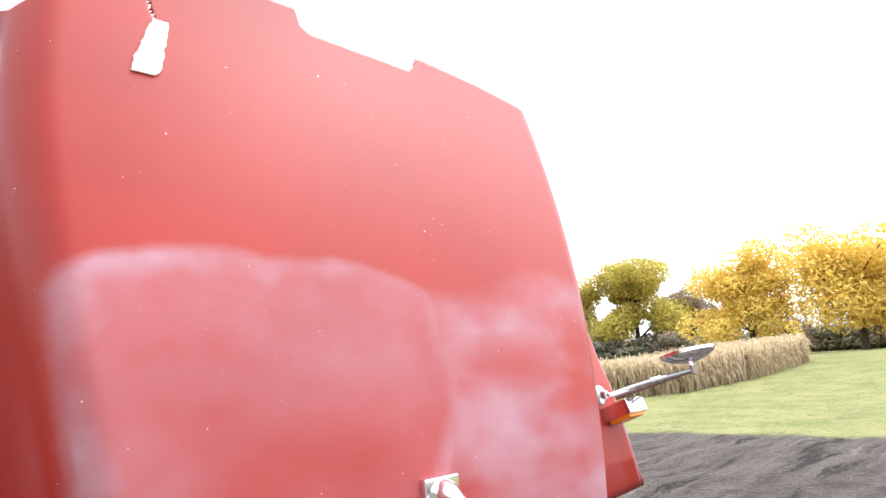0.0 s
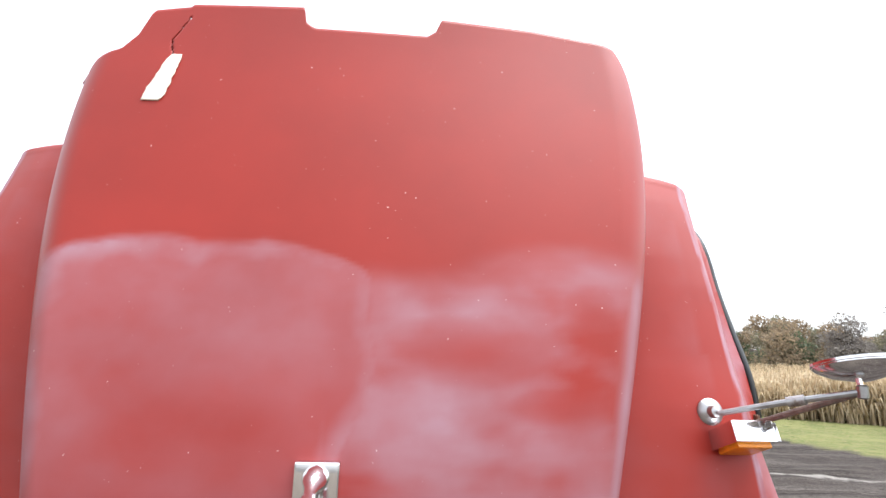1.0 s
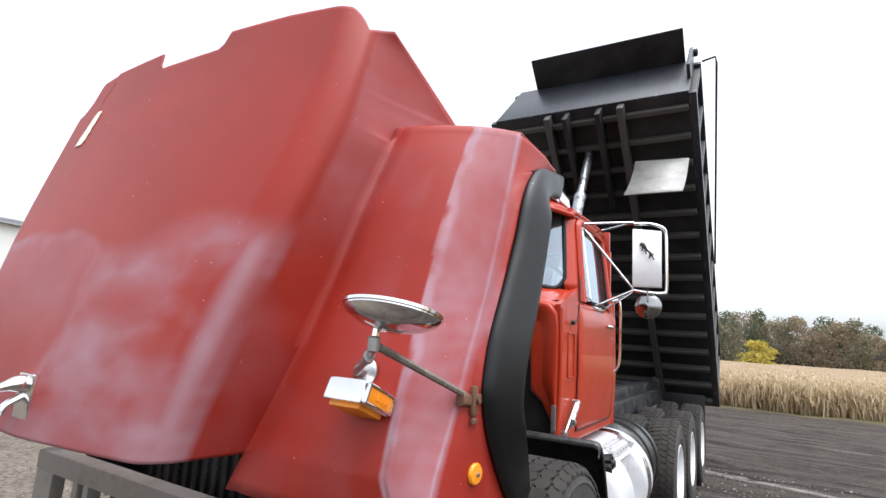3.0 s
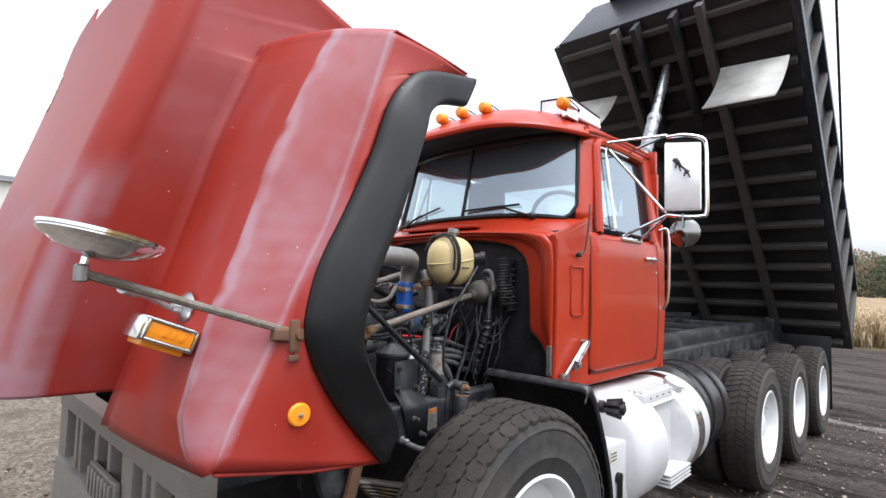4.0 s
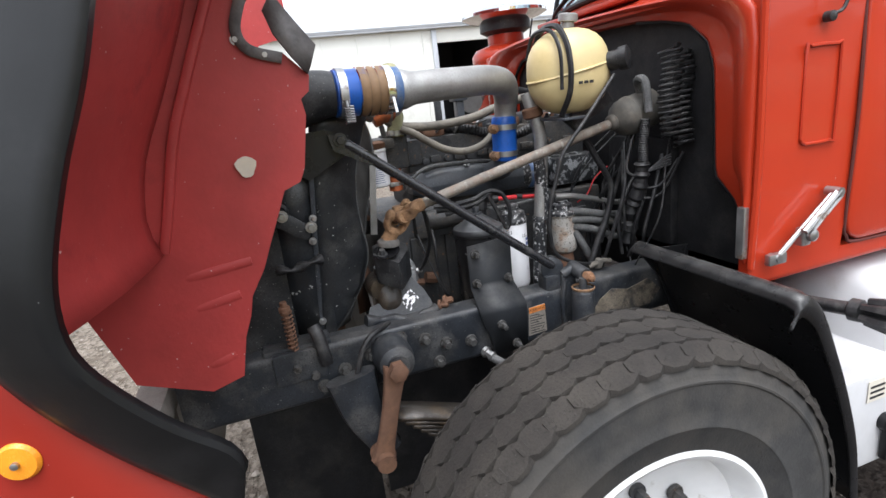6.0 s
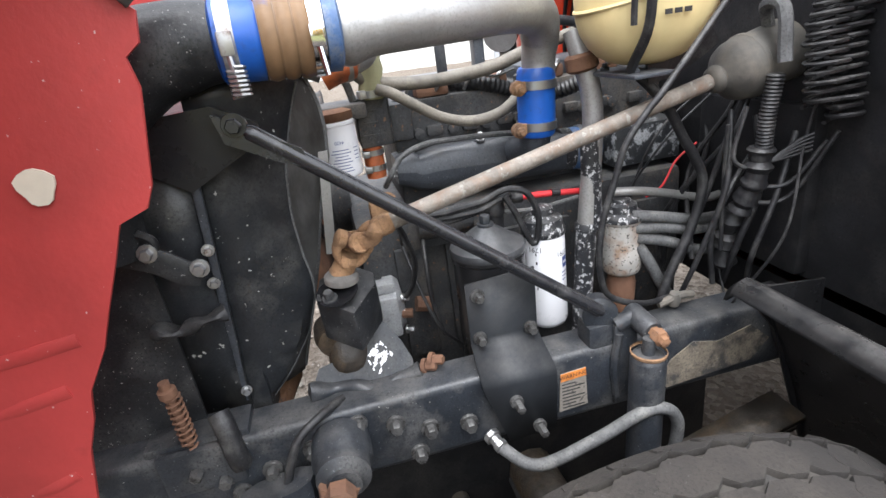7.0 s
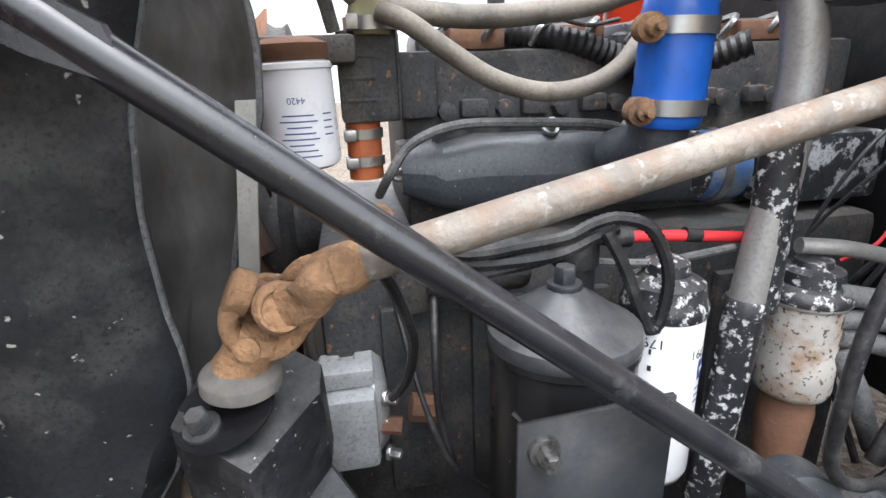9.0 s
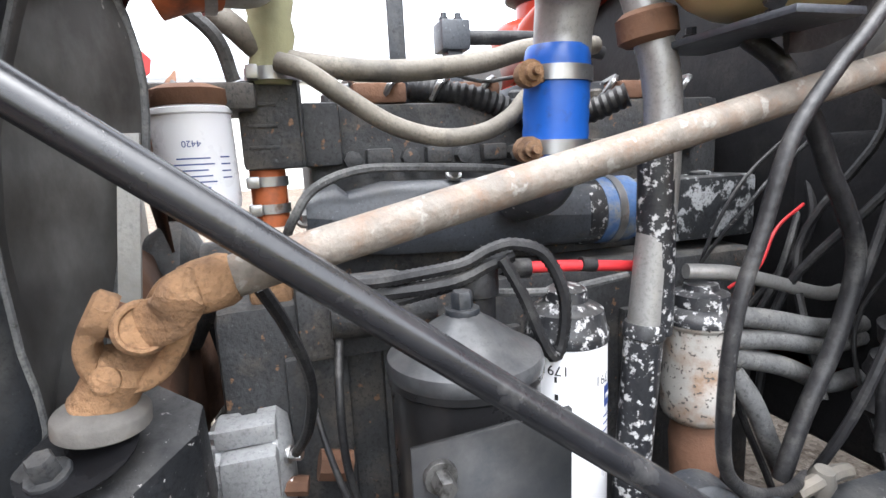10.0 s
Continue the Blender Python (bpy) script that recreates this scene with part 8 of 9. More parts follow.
    tube(bm, [(0.40, 1.655, 1.535), (0.415, 1.666, 1.475), (0.42, 1.677, 1.43), (0.42, 1.683, 1.38), (0.42, 1.681, 1.30), (0.42, 1.674, 1.22), (0.42, 1.664, 1.125)], 0.0215, 20, 8)
    wp = part("water_pipe", bm, M_ALU, eng, "grey painted water pipe")
    bm = B()
    lathe(bm, (0.42, 1.664, 1.135), (0, -0.08, -1), [(0.0235, 0), (0.0255, 0.004), (0.0255, 0.018), (0.023, 0.02), (0.022, 0.32)], 20)
    part("lower_pipe", bm, M_CHIP, wp, "flaking black lower pipe")
    bm = B()
    lathe(bm, (0.42, 1.677, 1.32), (0, 0, -1), [(0.0218, -0.02), (0.0222, 0.0), (0.0222, 0.19), (0.0218, 0.2)], 20, cap=False)
    part("black_sleeve", bm, M_CHIP, wp)
    bm = B()
    lathe(bm, (0.412, 1.662, 1.492), (0.05, 0.15, -1), [(0.025, 0), (0.033, 0.006), (0.033, 0.03), (0.025, 0.036)], 20)
    part("rusty_collar", bm, M_RUSTD, wp)
    # wiring looms and cables
    looms = [([(0.43, 1.29, 1.232), (0.44, 1.33, 1.228), (0.43, 1.38, 1.228), (0.43, 1.43, 1.233), (0.43, 1.46, 1.245), (0.435, 1.487, 1.250), (0.44, 1.52, 1.236), (0.445, 1.54, 1.19), (0.445, 1.538, 1.14), (0.445, 1.527, 1.122), (0.445, 1.512, 1.146), (0.44, 1.494, 1.194), (0.43, 1.475, 1.235)], 0.0075),
             ([(0.425, 1.30, 1.215), (0.43, 1.36, 1.213), (0.43, 1.42, 1.216), (0.425, 1.46, 1.228), (0.42, 1.49, 1.235)], 0.0085),
             ([(0.42, 1.33, 1.196), (0.425, 1.37, 1.203), (0.42, 1.41, 1.207), (0.40, 1.46, 1.21)], 0.0065)]
    for pts, r in looms:
        bm = B()
        tube(bm, pts, r, 8, 6, ribs=150)
        part("wiring_loom", bm, M_HOSE, eng, "black split-tube wiring loom")
    bm = B()
    tube(bm, [(0.385, 1.49, 1.218), (0.38, 1.51, 1.211), (0.38, 1.53, 1.209)], 0.012, 10)
    part("cable_sleeve", bm, M_HOSE, eng)
    part("cable_sleeve", tube(B(), [(0.38, 1.60, 1.206), (0.38, 1.62, 1.203)], 0.009, 10), M_HOSE, eng)
    bm = B()
    tube(bm, [(0.385, 1.50, 1.212), (0.38, 1.58, 1.206), (0.38, 1.68, 1.195)], 0.007, 10)
    part("red_cable", bm, M_REDW, eng, "red battery cable")
    bm = B()
    tube(bm, [(0.36, 1.98, 1.25), (0.37, 1.92, 1.22), (0.38, 1.88, 1.17), (0.36, 1.85, 1.14)], 0.0025, 8)
    part("red_wire", bm, M_REDW, eng)
    bm = B()
    tube(bm, [(0.39, 1.46, 1.19), (0.40, 1.55, 1.183), (0.39, 1.66, 1.187)], 0.005, 8)
    part("grey_line", bm, M_GREYH, eng)
    for pts, r, mm in (([(0.60, 1.84, 1.56), (0.62, 1.715, 1.435), (0.62, 1.678, 1.397), (0.62, 1.637, 1.345), (0.62, 1.615, 1.28), (0.62, 1.593, 1.214), (0.62, 1.585, 1.144), (0.61, 1.60, 1.07), (0.60, 1.64, 1.03), (0.57, 1.72, 0.99), (0.53, 1.80, 0.965)], 0.0062, M_HOSE),
                       ([(0.48, 1.735, 1.45), (0.50, 1.762, 1.418), (0.50, 1.81, 1.359), (0.50, 1.84, 1.305), (0.50, 1.868, 1.262), (0.50, 1.892, 1.20), (0.50, 1.871, 1.108), (0.50, 1.827, 1.015), (0.50, 1.80, 0.94)], 0.0105, M_HOSE),
                       ([(0.44, 1.76, 1.137), (0.45, 1.83, 1.122), (0.45, 1.92, 1.098), (0.42, 2.03, 1.08)], 0.013, M_GREYH),
                       ([(0.44, 1.77, 1.103), (0.45, 1.84, 1.095), (0.45, 1.92, 1.075), (0.42, 2.03, 1.06)], 0.013, M_GREYH),
                       ([(0.44, 1.775, 1.08), (0.45, 1.85, 1.058), (0.45, 1.93, 1.02), (0.42, 2.03, 1.0)], 0.013, M_GREYH),
                       ([(0.44, 1.78, 1.06), (0.455, 1.80, 1.02), (0.455, 1.825, 0.97), (0.45, 1.86, 0.91)], 0.013, M_GREYH),
                       ([(0.40, 1.74, 1.185), (0.41, 1.80, 1.178), (0.40, 1.88, 1.155), (0.40, 1.98, 1.125), (0.38, 2.05, 1.12)], 0.010, M_ALU),
                       ([(0.52, 1.93, 1.35), (0.56, 1.90, 1.22), (0.55, 1.88, 1.10), (0.54, 1.90, 0.98)], 0.006, M_HOSE),
                       ([(0.52, 1.99, 1.33), (0.57, 1.97, 1.20), (0.56, 1.94, 1.08), (0.50, 1.96, 0.95)], 0.007, M_HOSE),
                       ([(0.58, 2.03, 1.30), (0.60, 1.98, 1.18), (0.59, 1.95, 1.06), (0.55, 1.98, 0.98)], 0.006, M_HOSE),
                       ([(0.25, 1.32, 1.17), (0.36, 1.30, 1.10), (0.37, 1.30, 1.0), (0.36, 1.32, 0.90)], 0.005, M_HOSE),
                       ([(0.30, 1.26, 1.12), (0.36, 1.28, 1.02), (0.38, 1.31, 0.93), (0.36, 1.36, 0.86)], 0.004, M_HOSE)):
        bm = B()
        tube(bm, pts, r, 10, 7)
        part("engine_hose", bm, mm, eng)
    # clutter of lines at the firewall
    rnd = random.Random(7)
    for k in range(11):
        y0, z0 = 1.84 + rnd.random() * 0.2, 1.40 - rnd.random() * 0.3
        x0 = 0.28 + rnd.random() * 0.34
        pts = [(x0, 2.04, z0 + 0.1), (x0 + 0.05 * rnd.random(), y0 + 0.06, z0), (x0 + 0.06 * rnd.uniform(-1, 1), y0, z0 - 0.16), (x0 + 0.08 * rnd.uniform(-1, 1), y0 + 0.05 * rnd.uniform(-1, 1), z0 - 0.34)]
        bm = B()
        tube(bm, pts, rnd.choice((0.003, 0.004, 0.006)), 8, 6)
        part("firewall_line", bm, rnd.choice((M_HOSE, M_HOSE, M_HOSE, M_BLACK)), eng)
    # coiled air lines and ribbed boot by the firewall
    for cx, cy, z0, z1, r in ((0.64, 2.0, 1.62, 1.36, 0.030), (0.655, 2.03, 1.60, 1.33, 0.026)):
        bm = B()
        q = [(cx + (r + 0.005 * math.sin(k * 0.31)) * math.cos(k * 0.7) + 0.02 * (k / 150) + 0.006 * math.sin(k * 0.07), cy + r * math.sin(k * 0.7) + 0.01 * math.sin(k * 0.045), z0 + (z1 - z0) * k / 150 + 0.006 * math.sin(k * 0.7 + 1.0)) for k in range(150)]
        tube(bm, q, 0.0042, 6, 1)
        part("coiled_line", bm, M_HOSE, cab, "black coiled air line")
    bm = B()
    tube(bm, [(0.60, 1.95, 1.42), (0.595, 1.945, 1.34), (0.59, 1.95, 1.27)], 0.016, 10, 6, ribs=150)
    part("ribbed_conduit", bm, M_HOSE, cab, "ribbed black conduit")
    bm = B()
    tube(bm, [(0.59, 1.945, 1.285), (0.585, 1.942, 1.22), (0.56, 1.935, 1.15)], lambda t: 0.022 + 0.003 * math.sin(26 * t) + 0.002 * math.sin(47 * t), 12, 12)
    part("crimped_sleeve", bm, M_HOSE, cab, "crumpled dark foil sleeve")
    bm = B()
    lathe(bm, (0.50, 1.955, 1.00), (0.22, -0.05, 1), [(0.024 + 0.006 * math.sin(k * 1.35) + 0.003 * math.sin(k * 2.9), 0.011 * k) for k in range(14)], 18)
    part("ribbed_boot", bm, M_HOSE, cab, "crumpled black rubber boot")
    for k in range(5):
        bm = B()
        tube(bm, [(0.60, 1.95, 1.255), (0.61, 1.99 + 0.004 * k, 1.262 + 0.007 * k), (0.62, 2.03, 1.27 + 0.008 * k)], 0.003, 6)
        part("wire", bm, M_HOSE, cab)
    for pts in ([(0.56, 1.93, 1.36), (0.57, 1.90, 1.27), (0.585, 1.925, 1.245), (0.59, 1.94, 1.25)], [(0.58, 1.95, 1.20), (0.61, 2.0, 1.21), (0.64, 2.04, 1.29)], [(0.57, 1.93, 1.17), (0.61, 2.0, 1.18), (0.66, 2.04, 1.31)],
                [(0.55, 1.90, 1.33), (0.55, 1.90, 1.20), (0.545, 1.91, 1.06)]):
        bm = B()
        tube(bm, pts, 0.0045, 8)
        part("firewall_wire", bm, M_HOSE, cab)
    # steering column bearing at the firewall
    bm = B()
    lathe(bm, (0.532, 1.865, 1.413), d, [(0.0165, 0), (0.024, 0.006), (0.027, 0.016), (0.024, 0.022), (0.034, 0.030), (0.050, 0.040), (0.057, 0.055), (0.059, 0.075), (0.062, 0.078), (0.062, 0.086), (0.058, 0.09), (0.060, 0.17)], 28)
    part("column_boot", bm, M_BOOT, cab, "dusty grey steering column boot")
    bm = B()
    tube(bm, [(0.53, 1.99, 1.49), (0.55, 1.96, 1.535), (0.60, 1.95, 1.53), (0.615, 1.95, 1.44)], 0.012, 8)
    part("grey_strap_hose", bm, M_GREYH, cab)
    # expansion tank
    bm = B()
    c = Vector((0.50, 1.748, 1.585))
    rows = []
    for j in range(15):
        t = -math.pi / 2 + math.pi * j / 14
        ring = []
        for i in range(29):
            a = 2 * math.pi * i / 28
            ct, st = math.cos(t), math.sin(t)
            sg = lambda q, e: math.copysign(abs(q) ** e, q)
            ring.append(c + Vector((0.105 * sg(ct, 0.8) * sg(math.cos(a), 0.9), 0.128 * sg(ct, 0.8) * sg(math.sin(a), 0.9), 0.124 * sg(st, 0.85))))
        rows.append(ring)
    loft(bm, rows)
    bmesh.ops.remove_doubles(bm, verts=bm.verts, dist=0.001)
    et = part("expansion_tank", bm, M_TANKP, truck, "yellowed plastic coolant expansion tank")
    bm = B()
    lines = []
    tube(bm, [c + Vector((0.107 * math.cos(a), 0.130 * math.sin(a), 0.000 + 0.022 * math.sin(a))) for a in [2 * math.pi * i / 24 for i in range(25)]], 0.004, 6, 1)
    part("tank_seam", bm, M_TANKP, et)
    bm = B()
    lathe(bm, c + Vector((0.01, -0.005, 0.11)), (0.1, 0.1, 1), [(0.020, 0), (0.020, 0.03), (0.029, 0.032), (0.029, 0.05), (0.022, 0.054)], 20)
    part("tank_neck_cap", bm, M_ALU, et, "grey filler cap")
    bm = B()
    lathe(bm, c + Vector((0.075, 0.095, 0.015)), (0.8, 0.6, 0.1), [(0.028, 0), (0.028, 0.03), (0.034, 0.032), (0.034, 0.055), (0.028, 0.058)], 20)
    part("side_cap", bm, M_HOSE, et, "black side cap")
    bm = B()
    for k in range(3):
        box(bm, (0.606, 1.715 + 0.018 * k, 1.545), (0.6075, 1.728 + 0.018 * k, 1.553), 0)
    part("level_mark", bm, M_INKB, et)
    bm = B()
    tube(bm, [c + Vector((x_, y_ - 0.06, z_)) for x_, y_, z_ in ((-0.10, 0, 0.06), (-0.06, 0, 0.118), (0.0, 0, 0.132), (0.06, 0, 0.118), (0.105, 0, 0.05), (0.105, 0, -0.05), (0.05, 0, -0.125))], 0.009, 6)
    tube(bm, [c + Vector((x_, y_ - 0.085, z_)) for x_, y_, z_ in ((-0.10, 0, 0.05), (-0.06, 0, 0.11), (0.0, 0, 0.122), (0.06, 0, 0.11), (0.10, 0, 0.05), (0.10, 0, -0.05))], 0.006, 6)
    part("tank_strap", bm, M_HOSE, et, "black retaining strap")
    bm = B()
    box(bm, (0.40, 1.675, 1.446), (0.585, 1.755, 1.454), 0.003)
    for x_ in (0.44, 0.545):
        lathe(bm, (x_, 1.70, 1.454), (0, 0, 1), [(0.010, 0), (0.010, 0.006), (0.006, 0.007), (0.006, 0.014)], 6)
    part("tank_cradle", bm, M_GREYC, et, "grey steel tank bracket")
    bm = B()
    sweep(bm, [(0.52, 1.74, 1.453), (0.52, 1.78, 1.458), (0.52, 1.83, 1.478), (0.52, 1.875, 1.505)], 0.004, 0.028, (1, 0, 0), 10)
    part("tank_strap", bm, M_HOSE, et, "black strap under the tank")
    # radiator, shroud and fan
    bm = B()
    box(bm, (-0.52, 0.80, 0.86), (0.50, 0.93, 1.50), 0.01)
    rad = part("radiator", bm, M_RAD, truck, "dusty black radiator")
    bm = B()
    slab(bm, [(0.572, 0.86, 1.50), (0.572, 0.985, 1.508), (0.572, 1.045, 1.475), (0.572, 1.048, 1.448), (0.568, 0.925, 1.385), (0.568, 0.86, 1.43)], (-0.010, 0, 0))
    rs = part("radiator_gusset", bm, M_GLOSSB, rad, "black steel radiator gusset")
    part("gusset_bolt", bolt(B(), (0.574, 1.016, 1.474), (1, 0, 0), 0.011, 0.012), M_STEEL, rs)
    bm = B()
    loft(bm, [[(0.565, 0.80, z) if z > 1.4 else (0.50 + 0.06 * (z - 0.95) / 0.45, 0.80, z), (0.555 - 0.10 * (1.45 - z), 0.935 - 0.09 * (1.40 - z), z)] for z in (0.92, 1.1, 1.3, 1.46)])
    sp = part("radiator_side_plate", bm, M_RAD, rad, "scuffed black radiator side plate")
    thicken(sp, 0.006)
    bm = B()
    sweep(bm, [(0.562, 0.930, 1.40), (0.545, 0.918, 1.28), (0.522, 0.902, 1.12), (0.503, 0.888, 0.95)], 0.005, 0.007, (1, 0, 0), 8)
    part("side_plate_rib", bm, M_GREYC, sp)
    for y, z, x in ((0.915, 1.283, 0.55), (0.905, 1.22, 0.54), (0.892, 0.975, 0.51)):
        part("plate_bolt", bolt(B(), (x, y, z), (1, 0.2, 0), 0.007, 0.010), M_STEEL, sp)
    ys = curve_of([(0.89, 0.90), (0.97, 0.975), (1.05, 1.03), (1.12, 1.055), (1.157, 1.060), (1.211, 1.052), (1.295, 1.049), (1.384, 1.060), (1.486, 1.095), (1.54, 1.12)])
    yf = curve_of([(0.88, 0.98), (1.0, 1.02), (1.15, 1.07), (1.282, 1.104), (1.351, 1.133), (1.419, 1.141), (1.473, 1.138), (1.514, 1.125), (1.54, 1.115)])
    lines, inner = [], []
    for k in range(29):
        z = 0.89 + 0.65 * k / 28
        px_, py_ = 0.555 - 0.10 * (1.45 - z), 0.935 - 0.09 * (1.40 - z)
        dent = 0.006 * math.sin(z * 31) + 0.004 * math.sin(z * 67)
        lines.append([(px_ - 0.004, py_, z), (px_ - 0.02, py_ * 0.6 + ys(z) * 0.4, z), (0.488 + dent, ys(z) - 0.02, z), (0.474, ys(z) - 0.004, z), (0.466, ys(z), z), (0.455, ys(z) - 0.006, z), (0.43, ys(z) - 0.03, z)])
        inner.append([(0.45, ys(z) - 0.03, z), (0.40, ys(z) - 0.02, z), (0.375 + dent, yf(z) - 0.035, z), (0.355, yf(z) - 0.006, z), (0.348, yf(z), z), (0.335, yf(z) - 0.01, z), (0.30, yf(z) - 0.06, z)])
    bm = B()
    loft(bm, lines)
    thicken(part("shroud_side", bm, M_RAD, rad, "scuffed black shroud side with pale edge"), 0.004)
    bm = B()
    loft(bm, inner)
    thicken(part("fan_shroud", bm, M_SHROUD, rad, "smoky grey fan shroud ring"), 0.004)
    zz = [0.90 + 0.62 * k / 20 for k in range(21)]
    # pale grey beads along the edges of the shroud and its ring
    part("shroud_lip", tube(B(), [(0.4665, ys(z) + 0.001, z) for z in zz], 0.0035, 8, 1), M_GREYH, rad, "pale grey shroud lip bead")
    part("ring_lip", tube(B(), [(0.3485, yf(z) + 0.001, z) for z in zz], 0.0045, 8, 1), M_GREYH, rad)
    bm = B()
    tube(bm, [(0.30, 0.94, 0.86), (0.42, 0.915, 0.862), (0.50, 0.90, 0.87)], 0.032, 14)
    part("lower_pipe", bm, M_RUSTO, rad, "rust-brown lower radiator pipe")
    bm = B()
    loft(bm, [[(0.50 - 0.9 * k / 10, 0.94, 1.535 + 0.02 * math.sin(math.pi * k / 10)) for k in range(11)], [(0.45 - 0.85 * k / 10, 1.06, 1.50 - 0.03 * math.sin(math.pi * k / 10)) for k in range(11)]])
    thicken(part("shroud_top", bm, M_SHROUD, rad), 0.006)
    for k in range(8):
        a = 2 * math.pi * k / 8 + 0.3
        bm = B()
        ca, sa = math.cos(a), math.sin(a)
        p = Vector((-0.02, 1.075, 1.15))
        r0, r1 = Vector((ca, 0, sa)), Vector((-sa, 0, ca))
        loft(bm, [[p + r0 * 0.08 + r1 * 0.04 + Vector((0, -0.015, 0)), p + r0 * 0.36 + r1 * 0.06 + Vector((0, -0.03, 0))], [p + r0 * 0.08 - r1 * 0.04 + Vector((0, 0.015, 0)), p + r0 * 0.36 - r1 * 0.05 + Vector((0, 0.03, 0))]])
        thicken(part("fan_blade", bm, M_RUSTD, eng, "rusty dark fan blade"), 0.004)
    bm = B()
    lathe(bm, (-0.02, 1.04, 1.15), (0, 1, 0), [(0.09, 0), (0.11, 0.03), (0.11, 0.06), (0.07, 0.08), (0.07, 0.13)], 24)
    part("fan_hub", bm, M_CAST, eng)
    bm = B()
    for r, y in ((0.13, 1.125), (0.13, 1.14)):
        tube(bm, [(0.04 + r * math.cos(a), y, 1.37 + r * 0.62 * math.sin(a)) for a in [2 * math.pi * i / 24 for i in range(25)]], 0.007, 6, 1)
    part("drive_belt", bm, M_HOSE, eng, "black drive belt")
    bm = B()
    lathe(bm, (0.06, 1.12, 1.395), (0, 1, 0), [(0.070, 0), (0.078, 0.003), (0.073, 0.010), (0.073, 0.022), (0.078, 0.029), (0.070, 0.032)], 40)
    part("belt_pulley", bm, M_CAST, eng)
    # dark panel added to hide the bright gap between the radiator and the wheel house
    bm = B()
    slab(bm, [(0.545, 0.54, 0.80), (0.545, 0.82, 0.80), (0.548, 0.82, 1.36), (0.548, 0.60, 1.36)], (-0.008, 0, 0))
    part("dark_gap_panel", bm, M_BLACK, rad, "added dark panel across the gap beside the radiator")
    # upper radiator hose: alloy neck with brown coupling
    bm = B()
    tube(bm, [(0.34, 1.02, 1.62), (0.345, 1.09, 1.575), (0.345, 1.165, 1.535)], lambda t: 0.042 - 0.008 * t, 16)
    nk = part("radiator_neck", bm, M_ALU, rad, "grey alloy radiator neck")
    bm = B()
    tube(bm, [(0.34, 1.155, 1.52), (0.34, 1.185, 1.53), (0.33, 1.215, 1.535)], 0.034, 20)
    part("brown_coupling", bm, M_ORANGEH, nk, "brown rubber coupling")
    bm = B()
    tube(bm, [(0.33, 1.21, 1.535), (0.28, 1.25, 1.55), (0.24, 1.26, 1.60)], 0.03, 18)
    clamp_band(bm, (0.33, 1.205, 1.535), (-0.2, 1, 0.1), 0.036, 0.012)
    part("neck_pipe", bm, M_ALU, nk)
    # brace rod from the radiator down to the rail
    bm = B()
    p0, p1 = Vector((0.585, 1.015, 1.478)), Vector((0.60, 1.60, 1.015))
    q = [p0, p0.lerp(p1, 0.10), p0.lerp(p1, 0.5), p0.lerp(p1, 0.93), p1]
    tube(bm, q, lambda t: 0.0135 * (1 if 0.09 < t < 0.92 else 0.74), 16)
    rod = part("brace_rod", bm, M_ROD, chassis, "satin black brace rod with flattened ends")
    bm = B()
    dd = (p1 - p0).normalized()
    up = Vector((1, 0, 0)).cross(dd).normalized()
    slab(bm, [p0 + Vector((-0.004, -0.03, 0.02)), p0 + dd * 0.10 + up * 0.016, p0 + dd * 0.13 - up * 0.004, p0 + dd * 0.08 - up * 0.018, p0 + Vector((-0.004, -0.02, -0.025))], (0.010, 0, 0))
    bolt(bm, p0 + Vector((0.006, 0, 0)), (1, 0, 0), 0.012, 0.015)
    part("rod_lug", bm, M_ROD, rod)
    # black hose clip and tee on the rail
    bm = B()
    lathe(bm, (0.545, 1.80, 0.955), (0.2, 0, 1), [(0.013, 0), (0.015, 0.015), (0.010, 0.03)], 12)
    tube(bm, [(0.55, 1.76, 0.965), (0.55, 1.81, 0.975), (0.54, 1.85, 0.965)], 0.009, 8)
    part("pipe_tee", bm, M_BOOT, chassis)
    bm = B()
    lathe(bm, (0.60, 0.80, 0.94), (0.05, -0.02, 1), [(0.022, 0), (0.022, 0.008), (0.007, 0.010), (0.007, 0.12), (0.015, 0.122), (0.015, 0.135), (0.009, 0.137), (0.009, 0.15)], 16)
    q = [(0.603 + 0.013 * math.cos(k * 0.8), 0.80 + 0.013 * math.sin(k * 0.8), 0.950 + 0.0015 * k) for k in range(74)]
    tube(bm, q, 0.0026, 6, 1)
    part("hood_spring", bm, M_RUSTD, chassis, "rusty hood spring")
    bm = B()
    box(bm, (0.53, 0.72, 0.935), (0.605, 0.90, 0.958), 0.006)
    box(bm, (0.60, 0.74, 0.86), (0.625, 0.88, 0.95), 0.008)
    part("radiator_support", bm, M_FRAME, chassis)
    # hood latch bracket and folded rubber on the radiator side
    bm = B()
    sweep(bm, [(0.575, 0.80, 1.31), (0.58, 0.845, 1.29), (0.58, 0.88, 1.262), (0.575, 0.90, 1.255)], 0.006, 0.022, (1, 0, 0), 10)
    tube(bm, [(0.58, 0.83, 1.34), (0.582, 0.85, 1.325), (0.578, 0.845, 1.30)], 0.007, 8)
    hb = part("hood_latch_bracket", bm, M_BLACK, rad, "black folded latch bracket")
    for y, z in ((0.838, 1.308), (0.905, 1.268)):
        part("latch_bolt", bolt(B(), (0.586, y, z), (1, 0, 0), 0.010, 0.012), M_STEEL, hb)
    bm = B()
